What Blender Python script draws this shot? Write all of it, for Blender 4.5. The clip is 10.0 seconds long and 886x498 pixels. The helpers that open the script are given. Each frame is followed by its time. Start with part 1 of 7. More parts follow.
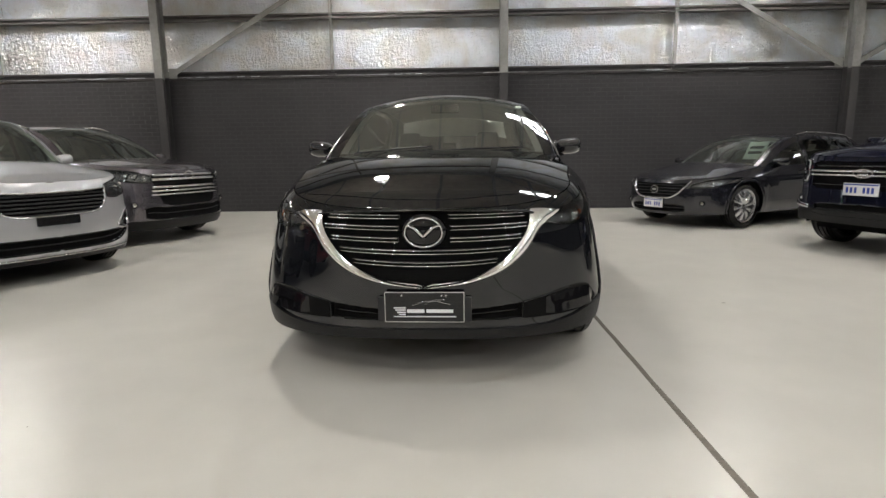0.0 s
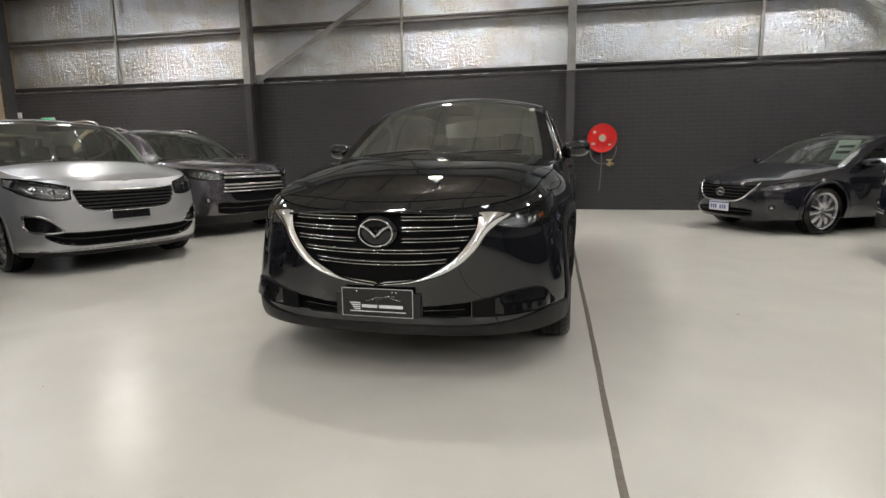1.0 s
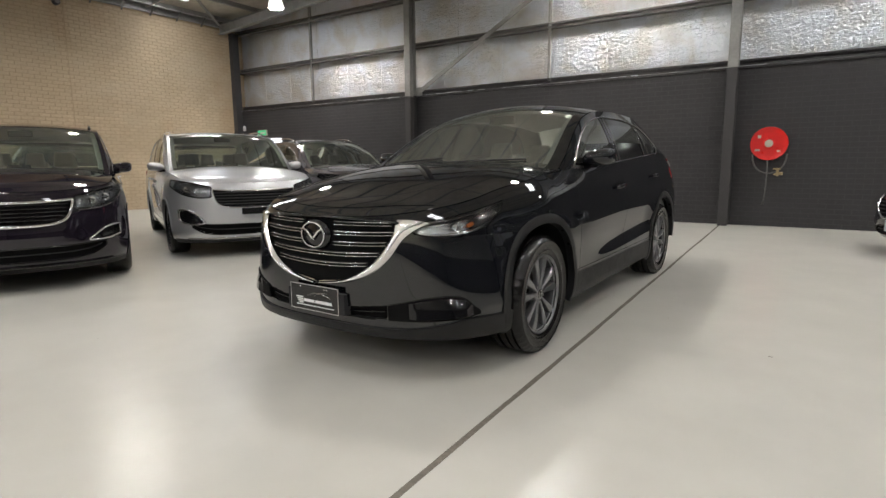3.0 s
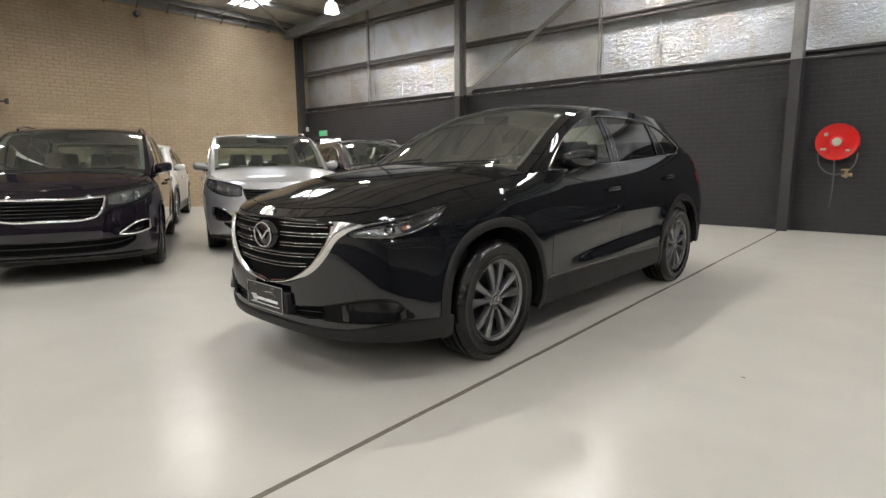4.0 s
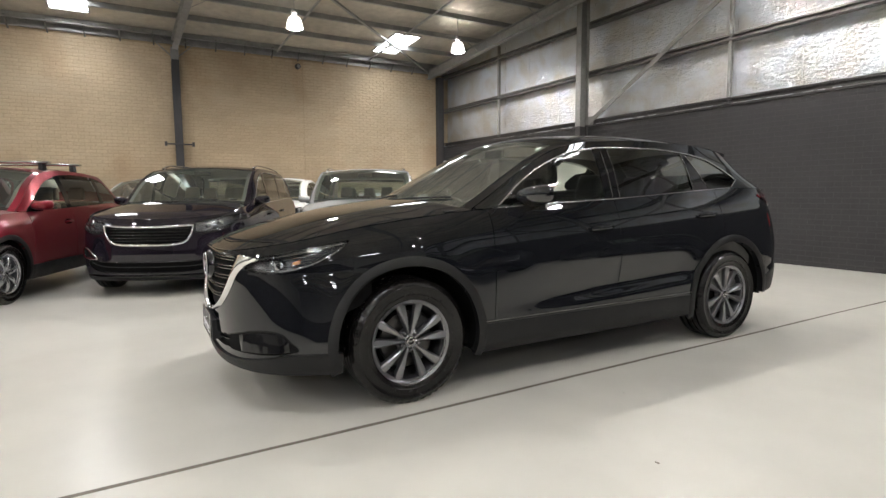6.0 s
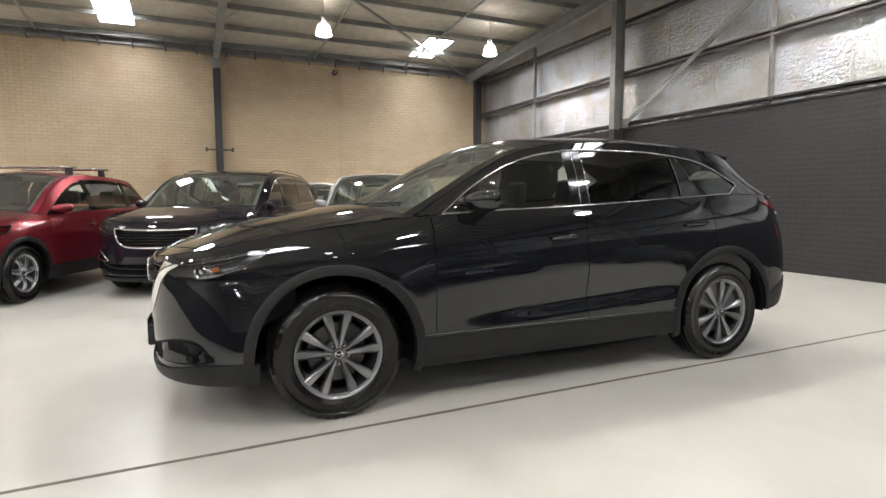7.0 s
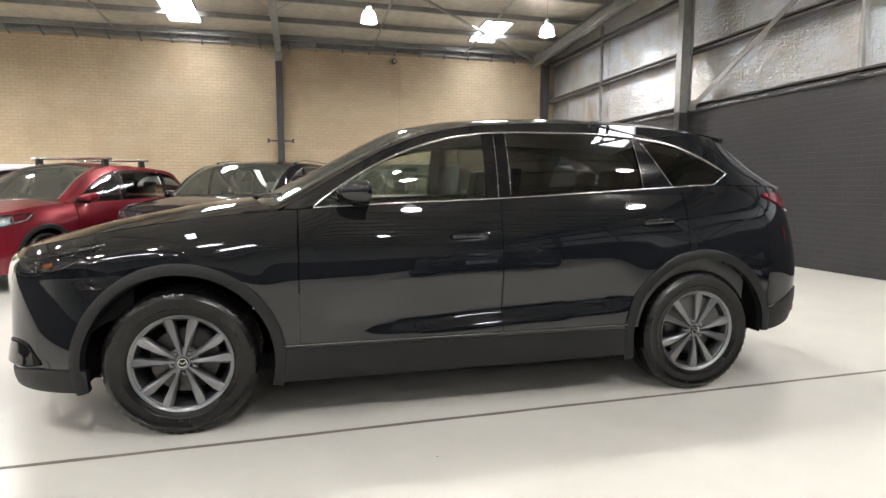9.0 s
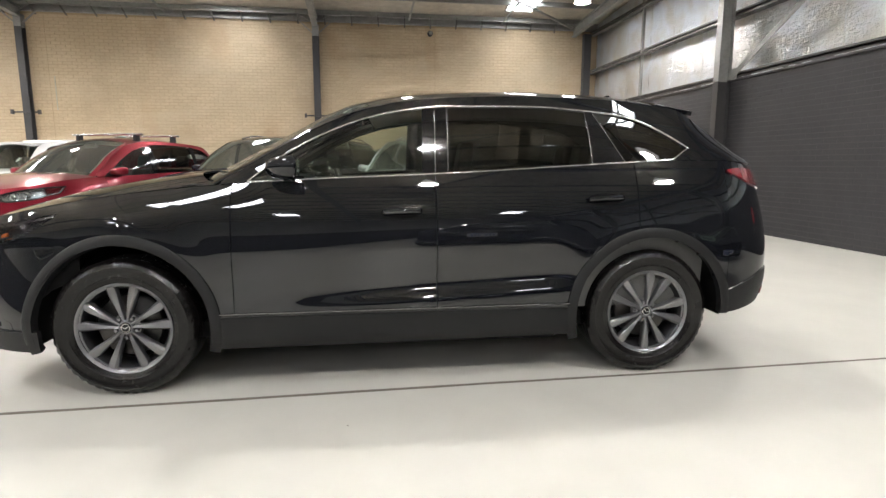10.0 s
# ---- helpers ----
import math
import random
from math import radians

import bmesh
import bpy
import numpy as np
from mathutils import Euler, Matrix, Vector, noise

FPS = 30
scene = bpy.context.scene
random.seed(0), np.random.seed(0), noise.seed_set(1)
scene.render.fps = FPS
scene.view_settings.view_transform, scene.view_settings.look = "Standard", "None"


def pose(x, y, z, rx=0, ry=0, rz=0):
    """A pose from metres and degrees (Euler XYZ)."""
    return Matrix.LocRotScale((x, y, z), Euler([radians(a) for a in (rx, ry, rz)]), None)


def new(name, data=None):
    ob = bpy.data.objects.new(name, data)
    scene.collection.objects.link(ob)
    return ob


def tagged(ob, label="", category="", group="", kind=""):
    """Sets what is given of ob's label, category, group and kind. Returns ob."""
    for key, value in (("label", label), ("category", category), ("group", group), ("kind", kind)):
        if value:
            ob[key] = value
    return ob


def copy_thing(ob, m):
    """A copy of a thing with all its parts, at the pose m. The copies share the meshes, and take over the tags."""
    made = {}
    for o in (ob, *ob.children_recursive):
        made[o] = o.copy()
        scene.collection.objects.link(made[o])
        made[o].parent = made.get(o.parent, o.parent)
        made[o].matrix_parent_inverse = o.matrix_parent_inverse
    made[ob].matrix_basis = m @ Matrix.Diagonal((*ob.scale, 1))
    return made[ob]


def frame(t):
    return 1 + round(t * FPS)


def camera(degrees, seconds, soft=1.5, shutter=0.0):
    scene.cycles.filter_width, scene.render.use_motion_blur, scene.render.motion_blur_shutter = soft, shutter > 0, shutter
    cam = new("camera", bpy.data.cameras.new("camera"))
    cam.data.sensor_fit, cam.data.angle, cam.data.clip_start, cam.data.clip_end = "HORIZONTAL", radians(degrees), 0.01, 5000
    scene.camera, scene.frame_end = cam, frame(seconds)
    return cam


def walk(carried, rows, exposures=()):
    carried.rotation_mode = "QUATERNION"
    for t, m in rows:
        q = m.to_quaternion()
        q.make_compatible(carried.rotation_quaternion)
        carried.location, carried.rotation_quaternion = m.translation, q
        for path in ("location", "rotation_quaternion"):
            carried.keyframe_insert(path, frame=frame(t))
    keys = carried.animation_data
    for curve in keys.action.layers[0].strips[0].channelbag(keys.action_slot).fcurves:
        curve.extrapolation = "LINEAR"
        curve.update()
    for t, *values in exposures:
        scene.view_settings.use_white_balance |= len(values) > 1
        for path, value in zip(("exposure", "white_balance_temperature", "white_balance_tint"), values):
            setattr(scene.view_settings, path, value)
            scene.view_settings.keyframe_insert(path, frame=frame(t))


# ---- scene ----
cam = camera(77.6, 10.0)
METRES, EYE, TILT, LEAN, TURN = 7.262, 1.153, 0.0, 0.0, 1.7
ROWS = [
    (0.0, 0.0, 0.0, 0.0, -0.12, -9.66, 0.72),
    (0.5, 0.0508, -0.007, 0.0018, 4.48, -9.99, 0.77),
    (1.0, 0.1016, -0.01, 0.0041, 10.07, -9.79, 0.74),
    (1.5, 0.154, -0.001, 0.0044, 15.42, -9.97, 0.78),
    (2.0, 0.2046, 0.0074, 0.0056, 20.08, -9.81, 0.69),
    (2.5, 0.2497, 0.0251, 0.0046, 26.14, -9.29, 0.58),
    (4.0, 0.3766, 0.1137, 0.0062, 39.46, -8.99, 0.49),
    (4.5, 0.4094, 0.1515, 0.0077, 43.68, -8.96, 0.47),
    (5.0, 0.4471, 0.1875, 0.0095, 48.42, -7.97, 0.46),
    (5.5, 0.4769, 0.234, 0.0102, 53.63, -7.05, 0.44),
    (6.0, 0.5067, 0.2801, 0.0099, 57.83, -5.71, 0.44),
    (7.5, 0.5328, 0.4244, 0.0101, 66.55, -5.36, 0.08),
    (8.0, 0.5294, 0.4672, 0.0092, 69.6, -5.41, 0.0),
    (8.5, 0.5231, 0.5131, 0.0099, 71.89, -5.93, -0.04),
    (9.0, 0.5282, 0.5594, 0.0105, 73.98, -6.16, -0.01),
    (9.5, 0.5387, 0.6056, 0.0087, 77.31, -7.2, 0.04),
    (10.0, 0.5507, 0.6501, 0.0113, 79.91, -8.8, -0.04),
]
walk(cam, [(t, pose(0, 0, EYE, TILT, LEAN, TURN) @ pose(METRES * x, METRES * y, METRES * z, 90 + pitch, roll, yaw)) for t, x, y, z, yaw, pitch, roll in ROWS],
     [(0.0, 0.5, 6560, 13), (4.5, 0.58, 6550, 13), (6.0, 0.86, 6500, 13), (8.0, 1.24, 6450, 13), (9.0, 1.35, 6440, 13), (10.0, 1.32, 6430, 13)])

# ---------------------------------------------------------------- world, light
world = bpy.data.worlds.new("overcast_sky")
scene.world = world
world.use_nodes = True
_bg = world.node_tree.nodes["Background"]
_sky = world.node_tree.nodes.new("ShaderNodeTexSky")
_sky.sky_type, _sky.sun_disc = "NISHITA", False
_sky.sun_elevation, _sky.sun_rotation = radians(50), radians(30)
world.node_tree.links.new(_sky.outputs[0], _bg.inputs[0])
_bg.inputs[1].default_value = 0.1
SKYLIGHT, LAMP = 15.5, 345


# ---------------------------------------------------------------- materials
def material(name, rgb, rough=0.5, metal=0.0, coat=0.0, grain=0.0, grain_scale=40.0, wear=0.0, wear_scale=3.0,
             bump=0.0, bump_scale=60.0, emit=0.0, emit_rgb=None, glass=0.0, ior=1.5, per_object=0.0, per_island=0.0, stretch=(1, 1, 1)):
    """A surface with colour variation at two scales, uneven gloss and fine relief, in object metres."""
    m = bpy.data.materials.new(name)
    m.use_nodes = True
    nt = m.node_tree
    n, l = nt.nodes, nt.links
    bs = n["Principled BSDF"]
    bs.inputs["Base Color"].default_value = (*rgb, 1)
    bs.inputs["Roughness"].default_value = rough
    bs.inputs["Metallic"].default_value = metal
    bs.inputs["IOR"].default_value = ior
    if coat:
        bs.inputs["Coat Weight"].default_value = coat
        bs.inputs["Coat Roughness"].default_value = 0.02
    if glass:
        bs.inputs["Transmission Weight"].default_value = glass
    if emit:
        bs.inputs["Emission Color"].default_value = (*(emit_rgb or rgb), 1)
        bs.inputs["Emission Strength"].default_value = emit
    if not (grain or wear or bump or per_object or per_island):
        return m
    co = n.new("ShaderNodeTexCoord")
    mp = n.new("ShaderNodeMapping")
    mp.inputs["Scale"].default_value = stretch
    l.new(co.outputs["Object"], mp.inputs[0])

    def tex(scale, detail=4.0):
        t = n.new("ShaderNodeTexNoise")
        t.inputs["Scale"].default_value, t.inputs["Detail"].default_value = scale, detail
        l.new(mp.outputs[0], t.inputs["Vector"])
        return t.outputs["Fac"]

    def remap(src, lo, hi):
        r = n.new("ShaderNodeMapRange")
        r.inputs["From Min"].default_value, r.inputs["From Max"].default_value = 0.25, 0.75
        r.inputs["To Min"].default_value, r.inputs["To Max"].default_value = lo, hi
        l.new(src, r.inputs["Value"])
        return r.outputs[0]

    def times(a, b):
        x = n.new("ShaderNodeMath")
        x.operation = "MULTIPLY"
        l.new(a, x.inputs[0]), l.new(b, x.inputs[1])
        return x.outputs[0]

    value = None
    if grain:
        value = remap(tex(grain_scale), 1 - grain, 1 + grain)
    if wear:
        w = remap(tex(wear_scale, 6.0), 1 - wear, 1 + wear)
        value = times(value, w) if value else w
        l.new(remap(tex(wear_scale * 2.3, 5.0), max(rough - 0.5 * wear, 0.02), rough + 0.5 * wear), bs.inputs["Roughness"])
    if per_object or per_island:
        src = n.new("ShaderNodeObjectInfo").outputs["Random"] if per_object else n.new("ShaderNodeNewGeometry").outputs["Random Per Island"]
        k = per_object or per_island
        r = n.new("ShaderNodeMapRange")
        r.inputs["To Min"].default_value, r.inputs["To Max"].default_value = 1 - k, 1 + k
        l.new(src, r.inputs["Value"])
        value = times(value, r.outputs[0]) if value else r.outputs[0]
    if value:
        mix = n.new("ShaderNodeVectorMath")
        mix.operation = "SCALE"
        mix.inputs[0].default_value = rgb
        l.new(value, mix.inputs["Scale"])
        l.new(mix.outputs[0], bs.inputs["Base Color"])
    if bump:
        b = n.new("ShaderNodeBump")
        b.inputs["Strength"].default_value, b.inputs["Distance"].default_value = 1.0, bump
        l.new(tex(bump_scale, 5.0), b.inputs["Height"])
        l.new(b.outputs[0], bs.inputs["Normal"])
    return m


def paint(name, rgb, flake=0.0, metal=0.0, rough=0.35):
    m = material(name, rgb, rough, metal, coat=1.0, grain=flake, grain_scale=900.0)
    m.node_tree.nodes["Principled BSDF"].inputs["Specular IOR Level"].default_value = 0.0 if not metal else 0.3
    m.node_tree.nodes["Principled BSDF"].inputs["Coat IOR"].default_value = 1.58
    return m


def glazing(name, tint, rough=0.0, ior=1.75, painted_haze=0.0):
    """Thin car or lamp glass: tinted see-through with a sharp reflection that grows at grazing angles."""
    m = bpy.data.materials.new(name)
    m.use_nodes = True
    nt = m.node_tree
    n, l = nt.nodes, nt.links
    n.remove(n["Principled BSDF"])
    tr, gl, mx, fr = (n.new("ShaderNode" + k) for k in ("BsdfTransparent", "BsdfGlossy", "MixShader", "Fresnel"))
    tr.inputs[0].default_value = (*tint, 1)
    gl.inputs["Roughness"].default_value = rough
    fr.inputs["IOR"].default_value = ior
    l.new(fr.outputs[0], mx.inputs[0]), l.new(tr.outputs[0], mx.inputs[1]), l.new(gl.outputs[0], mx.inputs[2])
    last = mx
    # pale diffuse haze mixed in to brighten the glass, in place of reflected light
    if painted_haze:
        df, last, no = (n.new("ShaderNode" + k) for k in ("BsdfDiffuse", "MixShader", "TexNoise"))
        df.inputs[0].default_value = (0.6, 0.64, 0.58, 1)
        no.inputs["Scale"].default_value, no.inputs["Detail"].default_value = 3.0, 6.0
        mr = n.new("ShaderNodeMapRange")
        mr.inputs["To Min"].default_value, mr.inputs["To Max"].default_value = painted_haze * 0.5, painted_haze * 1.5
        l.new(n.new("ShaderNodeTexCoord").outputs["Object"], no.inputs["Vector"])
        l.new(no.outputs["Fac"], mr.inputs["Value"]), l.new(mr.outputs[0], last.inputs[0])
        l.new(mx.outputs[0], last.inputs[1]), l.new(df.outputs[0], last.inputs[2])
    l.new(last.outputs[0], n["Material Output"].inputs[0])
    return m


BLACK_PAINT = paint("black_pearl_paint", (0.0066, 0.0073, 0.0094), 0.1)
BLACK_PAINT.node_tree.nodes["Principled BSDF"].inputs["Coat IOR"].default_value = 1.66
SILVER_PAINT = paint("silver_metallic_paint", (0.53, 0.54, 0.555), 0.08, 0.62, 0.33)
PLUM_PAINT = paint("dark_plum_metallic_paint", (0.0125, 0.0098, 0.0155), 0.1)
GREY_PAINT = paint("graphite_metallic_paint", (0.12, 0.11, 0.125), 0.1, 0.75, 0.25)
BLUEGREY_PAINT = paint("dark_grey_metallic_paint", (0.014, 0.0145, 0.021), 0.1, 0.3, 0.25)
NAVY_PAINT = paint("dark_navy_paint", (0.006, 0.007, 0.016), 0.1)
RED_PAINT = paint("deep_red_metallic_paint", (0.2, 0.006, 0.018), 0.1, 0.6, 0.3)
WHITE_PAINT = paint("white_paint", (0.75, 0.75, 0.74), 0.02)
CLADDING = material("grained_dark_plastic", (0.0075, 0.0075, 0.008), 0.5, grain=0.12, grain_scale=700, wear=0.08, wear_scale=6, bump=0.0004, bump_scale=900)
CLADDING.node_tree.nodes["Principled BSDF"].inputs["Specular IOR Level"].default_value = 0.34
GLOSS_BLACK = material("gloss_black_plastic", (0.006, 0.006, 0.007), 0.08)
MATT_BLACK = material("matt_black_plastic", (0.012, 0.012, 0.013), 0.65, grain=0.15, grain_scale=200)
# near-black for dark trim, and for cavities whose shade is put into the colour
VOID = material("black_trim_and_cavity_shade", (0.006, 0.006, 0.006), 0.9)
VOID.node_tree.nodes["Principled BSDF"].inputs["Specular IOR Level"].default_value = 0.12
CHROME = material("polished_chrome", (0.82, 0.82, 0.82), 0.06, 1.0)
WING_CHROME = material("brushed_bright_chrome", (0.8, 0.8, 0.79), 0.17, 1.0)
SATIN = material("satin_chrome", (0.6, 0.6, 0.6), 0.2, 1.0)
RUBBER = material("tyre_rubber", (0.0045, 0.004, 0.0038), 0.25, grain=0.12, grain_scale=120, wear=0.07, wear_scale=14, bump=0.0001, bump_scale=260, stretch=(4, 1, 1))
RUBBER.node_tree.nodes["Principled BSDF"].inputs["Specular IOR Level"].default_value = 0.36
GUNMETAL = material("gunmetal_alloy", (0.225, 0.225, 0.235), 0.3, 0.85, coat=0.5, grain=0.06, grain_scale=500)
BRIGHT_ALLOY = material("bright_alloy", (0.6, 0.6, 0.62), 0.25, 0.9, coat=0.4)
HOUSING = material("smoked_reflector", (0.3, 0.3, 0.31), 0.24, 0.8, grain=0.35, grain_scale=26)
# rim alloy darkened, the shade behind the spokes put into the colour
BARREL = material("alloy_with_painted_shade", (0.035, 0.035, 0.038), 0.45, 0.7)
DISC_METAL = material("brake_disc_steel", (0.075, 0.072, 0.07), 0.38, 1.0, grain=0.1, grain_scale=90)
CLEAR_GLASS = glazing("clear_windscreen_glass", (0.82, 0.95, 0.86), ior=2.5, painted_haze=0.04)
GREEN_GLASS = glazing("green_windscreen_glass", (0.84, 0.96, 0.88), ior=4.8, painted_haze=0.055)
TINT_GLASS = glazing("tinted_side_glass", (0.68, 0.74, 0.68), painted_haze=0.008)
LAMP_DARK = material("dark_lamp_housing", (0.028, 0.028, 0.03), 0.22, 0.3)
MID_GLASS = glazing("lightly_tinted_glass", (0.42, 0.46, 0.43))
DARK_GLASS = glazing("privacy_glass", (0.19, 0.2, 0.2))
LENS = glazing("clear_lamp_lens", (0.9, 0.92, 0.93), ior=1.5)
AMBER_LENS = material("amber_lamp_lens", (0.4, 0.1, 0.02), 0.12, coat=1.0)
RED_LENS = material("red_lamp_lens", (0.15, 0.003, 0.008), 0.06, coat=1.0)
CABIN = material("dark_cabin_trim", (0.085, 0.085, 0.082), 0.6, grain=0.15, grain_scale=150, bump=0.0005, bump_scale=500)
PALE_CABIN = material("pale_headliner", (0.55, 0.54, 0.5), 0.9, grain=0.05, grain_scale=300)
LEATHER = material("dark_grey_leather", (0.04, 0.039, 0.038), 0.45, grain=0.15, grain_scale=60, bump=0.001, bump_scale=260)
FABRIC = material("grey_seat_fabric", (0.13, 0.127, 0.12), 0.8, grain=0.12, grain_scale=90, bump=0.001, bump_scale=400)
BEIGE = material("beige_leather", (0.4, 0.34, 0.25), 0.5, grain=0.1, grain_scale=60, bump=0.001, bump_scale=260)
PLATE_BLACK = material("black_dealer_plate", (0.008, 0.008, 0.009), 0.25)
PLATE_WHITE = material("white_plate_film", (0.72, 0.72, 0.74), 0.3)
PLATE_BLUE = material("blue_plate_ink", (0.02, 0.05, 0.3), 0.4)
PAPER = material("printed_paper", (0.72, 0.78, 0.7), 0.7, grain=0.03, grain_scale=50)

FLOOR = material("pale_epoxy_floor", (0.54, 0.525, 0.478), 0.3, grain=0.04, grain_scale=1.1, wear=0.035, wear_scale=2.2)
JOINT = material("grey_joint_sealant", (0.16, 0.14, 0.115), 0.8, grain=0.25, grain_scale=40)
CHAR_BRICK = material("charcoal_painted_brick", (0.029, 0.0275, 0.0295), 0.68, grain=0.14, grain_scale=30, wear=0.12, wear_scale=1.1, bump=0.002, bump_scale=70, per_object=0.03)
CHAR_BRICKS = material("charcoal_painted_brickwork", (0.029, 0.0275, 0.0295), 0.68, grain=0.14, grain_scale=30, wear=0.12, wear_scale=1.1, bump=0.002, bump_scale=70, per_island=0.03)
CHAR_MORTAR = material("charcoal_painted_mortar", (0.033, 0.031, 0.033), 0.5, grain=0.15, grain_scale=60)
CREAM_BRICK = material("cream_brick", (0.475, 0.372, 0.248), 0.75, grain=0.12, grain_scale=35, wear=0.13, wear_scale=0.7, bump=0.003, bump_scale=90, per_object=0.035)
CREAM_BRICKS = material("cream_brickwork", (0.475, 0.372, 0.248), 0.75, grain=0.12, grain_scale=35, wear=0.13, wear_scale=0.7, bump=0.003, bump_scale=90, per_island=0.035)
CREAM_MORTAR = material("raked_tan_mortar", (0.36, 0.275, 0.175), 0.85, grain=0.1, grain_scale=80)


def stain(m, rgb, scale, most, stretch, lo=0.56, hi=0.72):
    """Blotches of another colour over a surface, by a large noise in object metres."""
    n, l = m.node_tree.nodes, m.node_tree.links
    bs = n["Principled BSDF"]
    old = bs.inputs["Base Color"].links[0].from_socket
    co, mp, no, mr, mix = (n.new("ShaderNode" + k) for k in ("NewGeometry", "Mapping", "TexNoise", "MapRange", "MixRGB"))
    mp.inputs["Scale"].default_value = stretch
    no.inputs["Scale"].default_value, no.inputs["Detail"].default_value, no.inputs["Distortion"].default_value = scale, 6.0, 0.4
    mr.inputs["From Min"].default_value, mr.inputs["From Max"].default_value, mr.inputs["To Max"].default_value = lo, hi, most
    mix.inputs[2].default_value = (*rgb, 1)
    l.new(co.outputs["Position"], mp.inputs[0]), l.new(mp.outputs[0], no.inputs["Vector"]), l.new(no.outputs["Fac"], mr.inputs["Value"])
    l.new(mr.outputs[0], mix.inputs[0]), l.new(old, mix.inputs[1]), l.new(mix.outputs[0], bs.inputs["Base Color"])


for _m in (CREAM_BRICK, CREAM_BRICKS, CREAM_MORTAR):
    stain(_m, (0.33, 0.19, 0.09), 0.55, 0.4, (1, 1, 0.45))
    stain(_m, (0.52, 0.43, 0.31), 0.8, 0.4, (1, 0.5, 1.6), 0.5, 0.7)
stain(FLOOR, (0.42, 0.39, 0.33), 1.6, 0.22, (1, 0.7, 1), 0.6, 0.75)
STEEL_PALE = material("galvanised_steel_grey", (0.28, 0.28, 0.27), 0.45, 0.35, grain=0.1, grain_scale=18, wear=0.15, wear_scale=4)
STEEL_MID = material("dull_grey_steel", (0.13, 0.125, 0.12), 0.5, 0.3, grain=0.12, grain_scale=18, wear=0.2, wear_scale=4)
STEEL_DARK = material("charcoal_painted_steel", (0.046, 0.044, 0.045), 0.42, grain=0.1, grain_scale=30, wear=0.1, wear_scale=4)
ROOF_LINING = material("roof_insulation_lining", (0.48, 0.44, 0.37), 0.5, 0.3, grain=0.14, grain_scale=5, wear=0.2, wear_scale=0.7, bump=0.02, bump_scale=5)
# pale tone of the unseen walls, raised to lighten reflections on the cars
WALL_PALE = material("unseen_wall_bounce_tone", (0.42, 0.41, 0.39), 0.7, grain=0.06, grain_scale=4, wear=0.1, wear_scale=0.5)
REEL_RED = material("red_enamel", (0.62, 0.012, 0.01), 0.3, grain=0.06, grain_scale=20, wear=0.08, wear_scale=6)
HOSE = material("grey_rubber_hose", (0.1, 0.1, 0.095), 0.6, grain=0.1, grain_scale=40)
BRASS = material("dull_brass", (0.4, 0.31, 0.17), 0.4, 0.7, grain=0.1, grain_scale=60)
LABEL_PALE = material("pale_label", (0.42, 0.42, 0.34), 0.5)
EXIT_GREEN = material("lit_green_exit_sign", (0.02, 0.28, 0.12), 0.4, emit=0.6, emit_rgb=(0.05, 0.5, 0.22))
DAYLIGHT = material("daylit_opening", (0.8, 0.85, 0.9), 0.6, emit=2.2, emit_rgb=(0.86, 0.93, 1.0))
SKYPANEL = material("translucent_roof_sheet", (0.85, 0.88, 0.9), 0.5, emit=SKYLIGHT, emit_rgb=(0.93, 0.97, 1.0))
SHADE = material("white_acrylic_shade", (0.8, 0.8, 0.76), 0.35, emit=1.4, emit_rgb=(1.0, 0.97, 0.9))
BULB = material("lamp_diffuser", (0.9, 0.9, 0.85), 0.4, emit=LAMP, emit_rgb=(1.0, 0.985, 0.93))


def foil_material():
    """Crinkled silver foil insulation: quilted bumps, fine creases, patches of duller tape and film."""
    m = bpy.data.materials.new("crinkled_silver_foil")
    m.use_nodes = True
    nt = m.node_tree
    n, l = nt.nodes, nt.links
    bs = n["Principled BSDF"]
    bs.inputs["Metallic"].default_value = 1.0
    co = n.new("ShaderNodeTexCoord")
    out = []
    for scale, detail, stretch in ((1.6, 3, (1, 1, 1)), (8, 3, (2.3, 1, 0.75)), (24, 3, (1.2, 1, 1.1)), (11, 4, (0.7, 1, 2.4))):
        mp = n.new("ShaderNodeMapping")
        mp.inputs["Scale"].default_value = stretch
        t = n.new("ShaderNodeTexNoise")
        t.inputs["Scale"].default_value, t.inputs["Detail"].default_value = scale, detail
        t.inputs["Distortion"].default_value = 0.6
        l.new(co.outputs["Object"], mp.inputs[0]), l.new(mp.outputs[0], t.inputs["Vector"])
        out.append(t.outputs["Fac"])
    normal = None
    for src, dist in ((out[0], 0.03), (out[1], 0.026), (out[2], 0.018), (out[3], 0.022)):
        b = n.new("ShaderNodeBump")
        b.inputs["Distance"].default_value = dist
        l.new(src, b.inputs["Height"])
        if normal:
            l.new(normal, b.inputs["Normal"])
        normal = b.outputs[0]
    l.new(normal, bs.inputs["Normal"])
    r = n.new("ShaderNodeMapRange")
    r.inputs["From Min"].default_value, r.inputs["From Max"].default_value = 0.3, 0.7
    r.inputs["To Min"].default_value, r.inputs["To Max"].default_value = 0.3, 0.42
    l.new(out[0], r.inputs["Value"]), l.new(r.outputs[0], bs.inputs["Roughness"])
    cr = n.new("ShaderNodeValToRGB")
    cr.color_ramp.elements[0].position, cr.color_ramp.elements[0].color = 0.35, (0.66, 0.65, 0.63, 1)
    cr.color_ramp.elements[1].position, cr.color_ramp.elements[1].color = 0.6, (0.77, 0.81, 0.87, 1)
    l.new(out[0], cr.inputs[0]), l.new(cr.outputs[0], bs.inputs["Base Color"])
    return m


FOIL = foil_material()


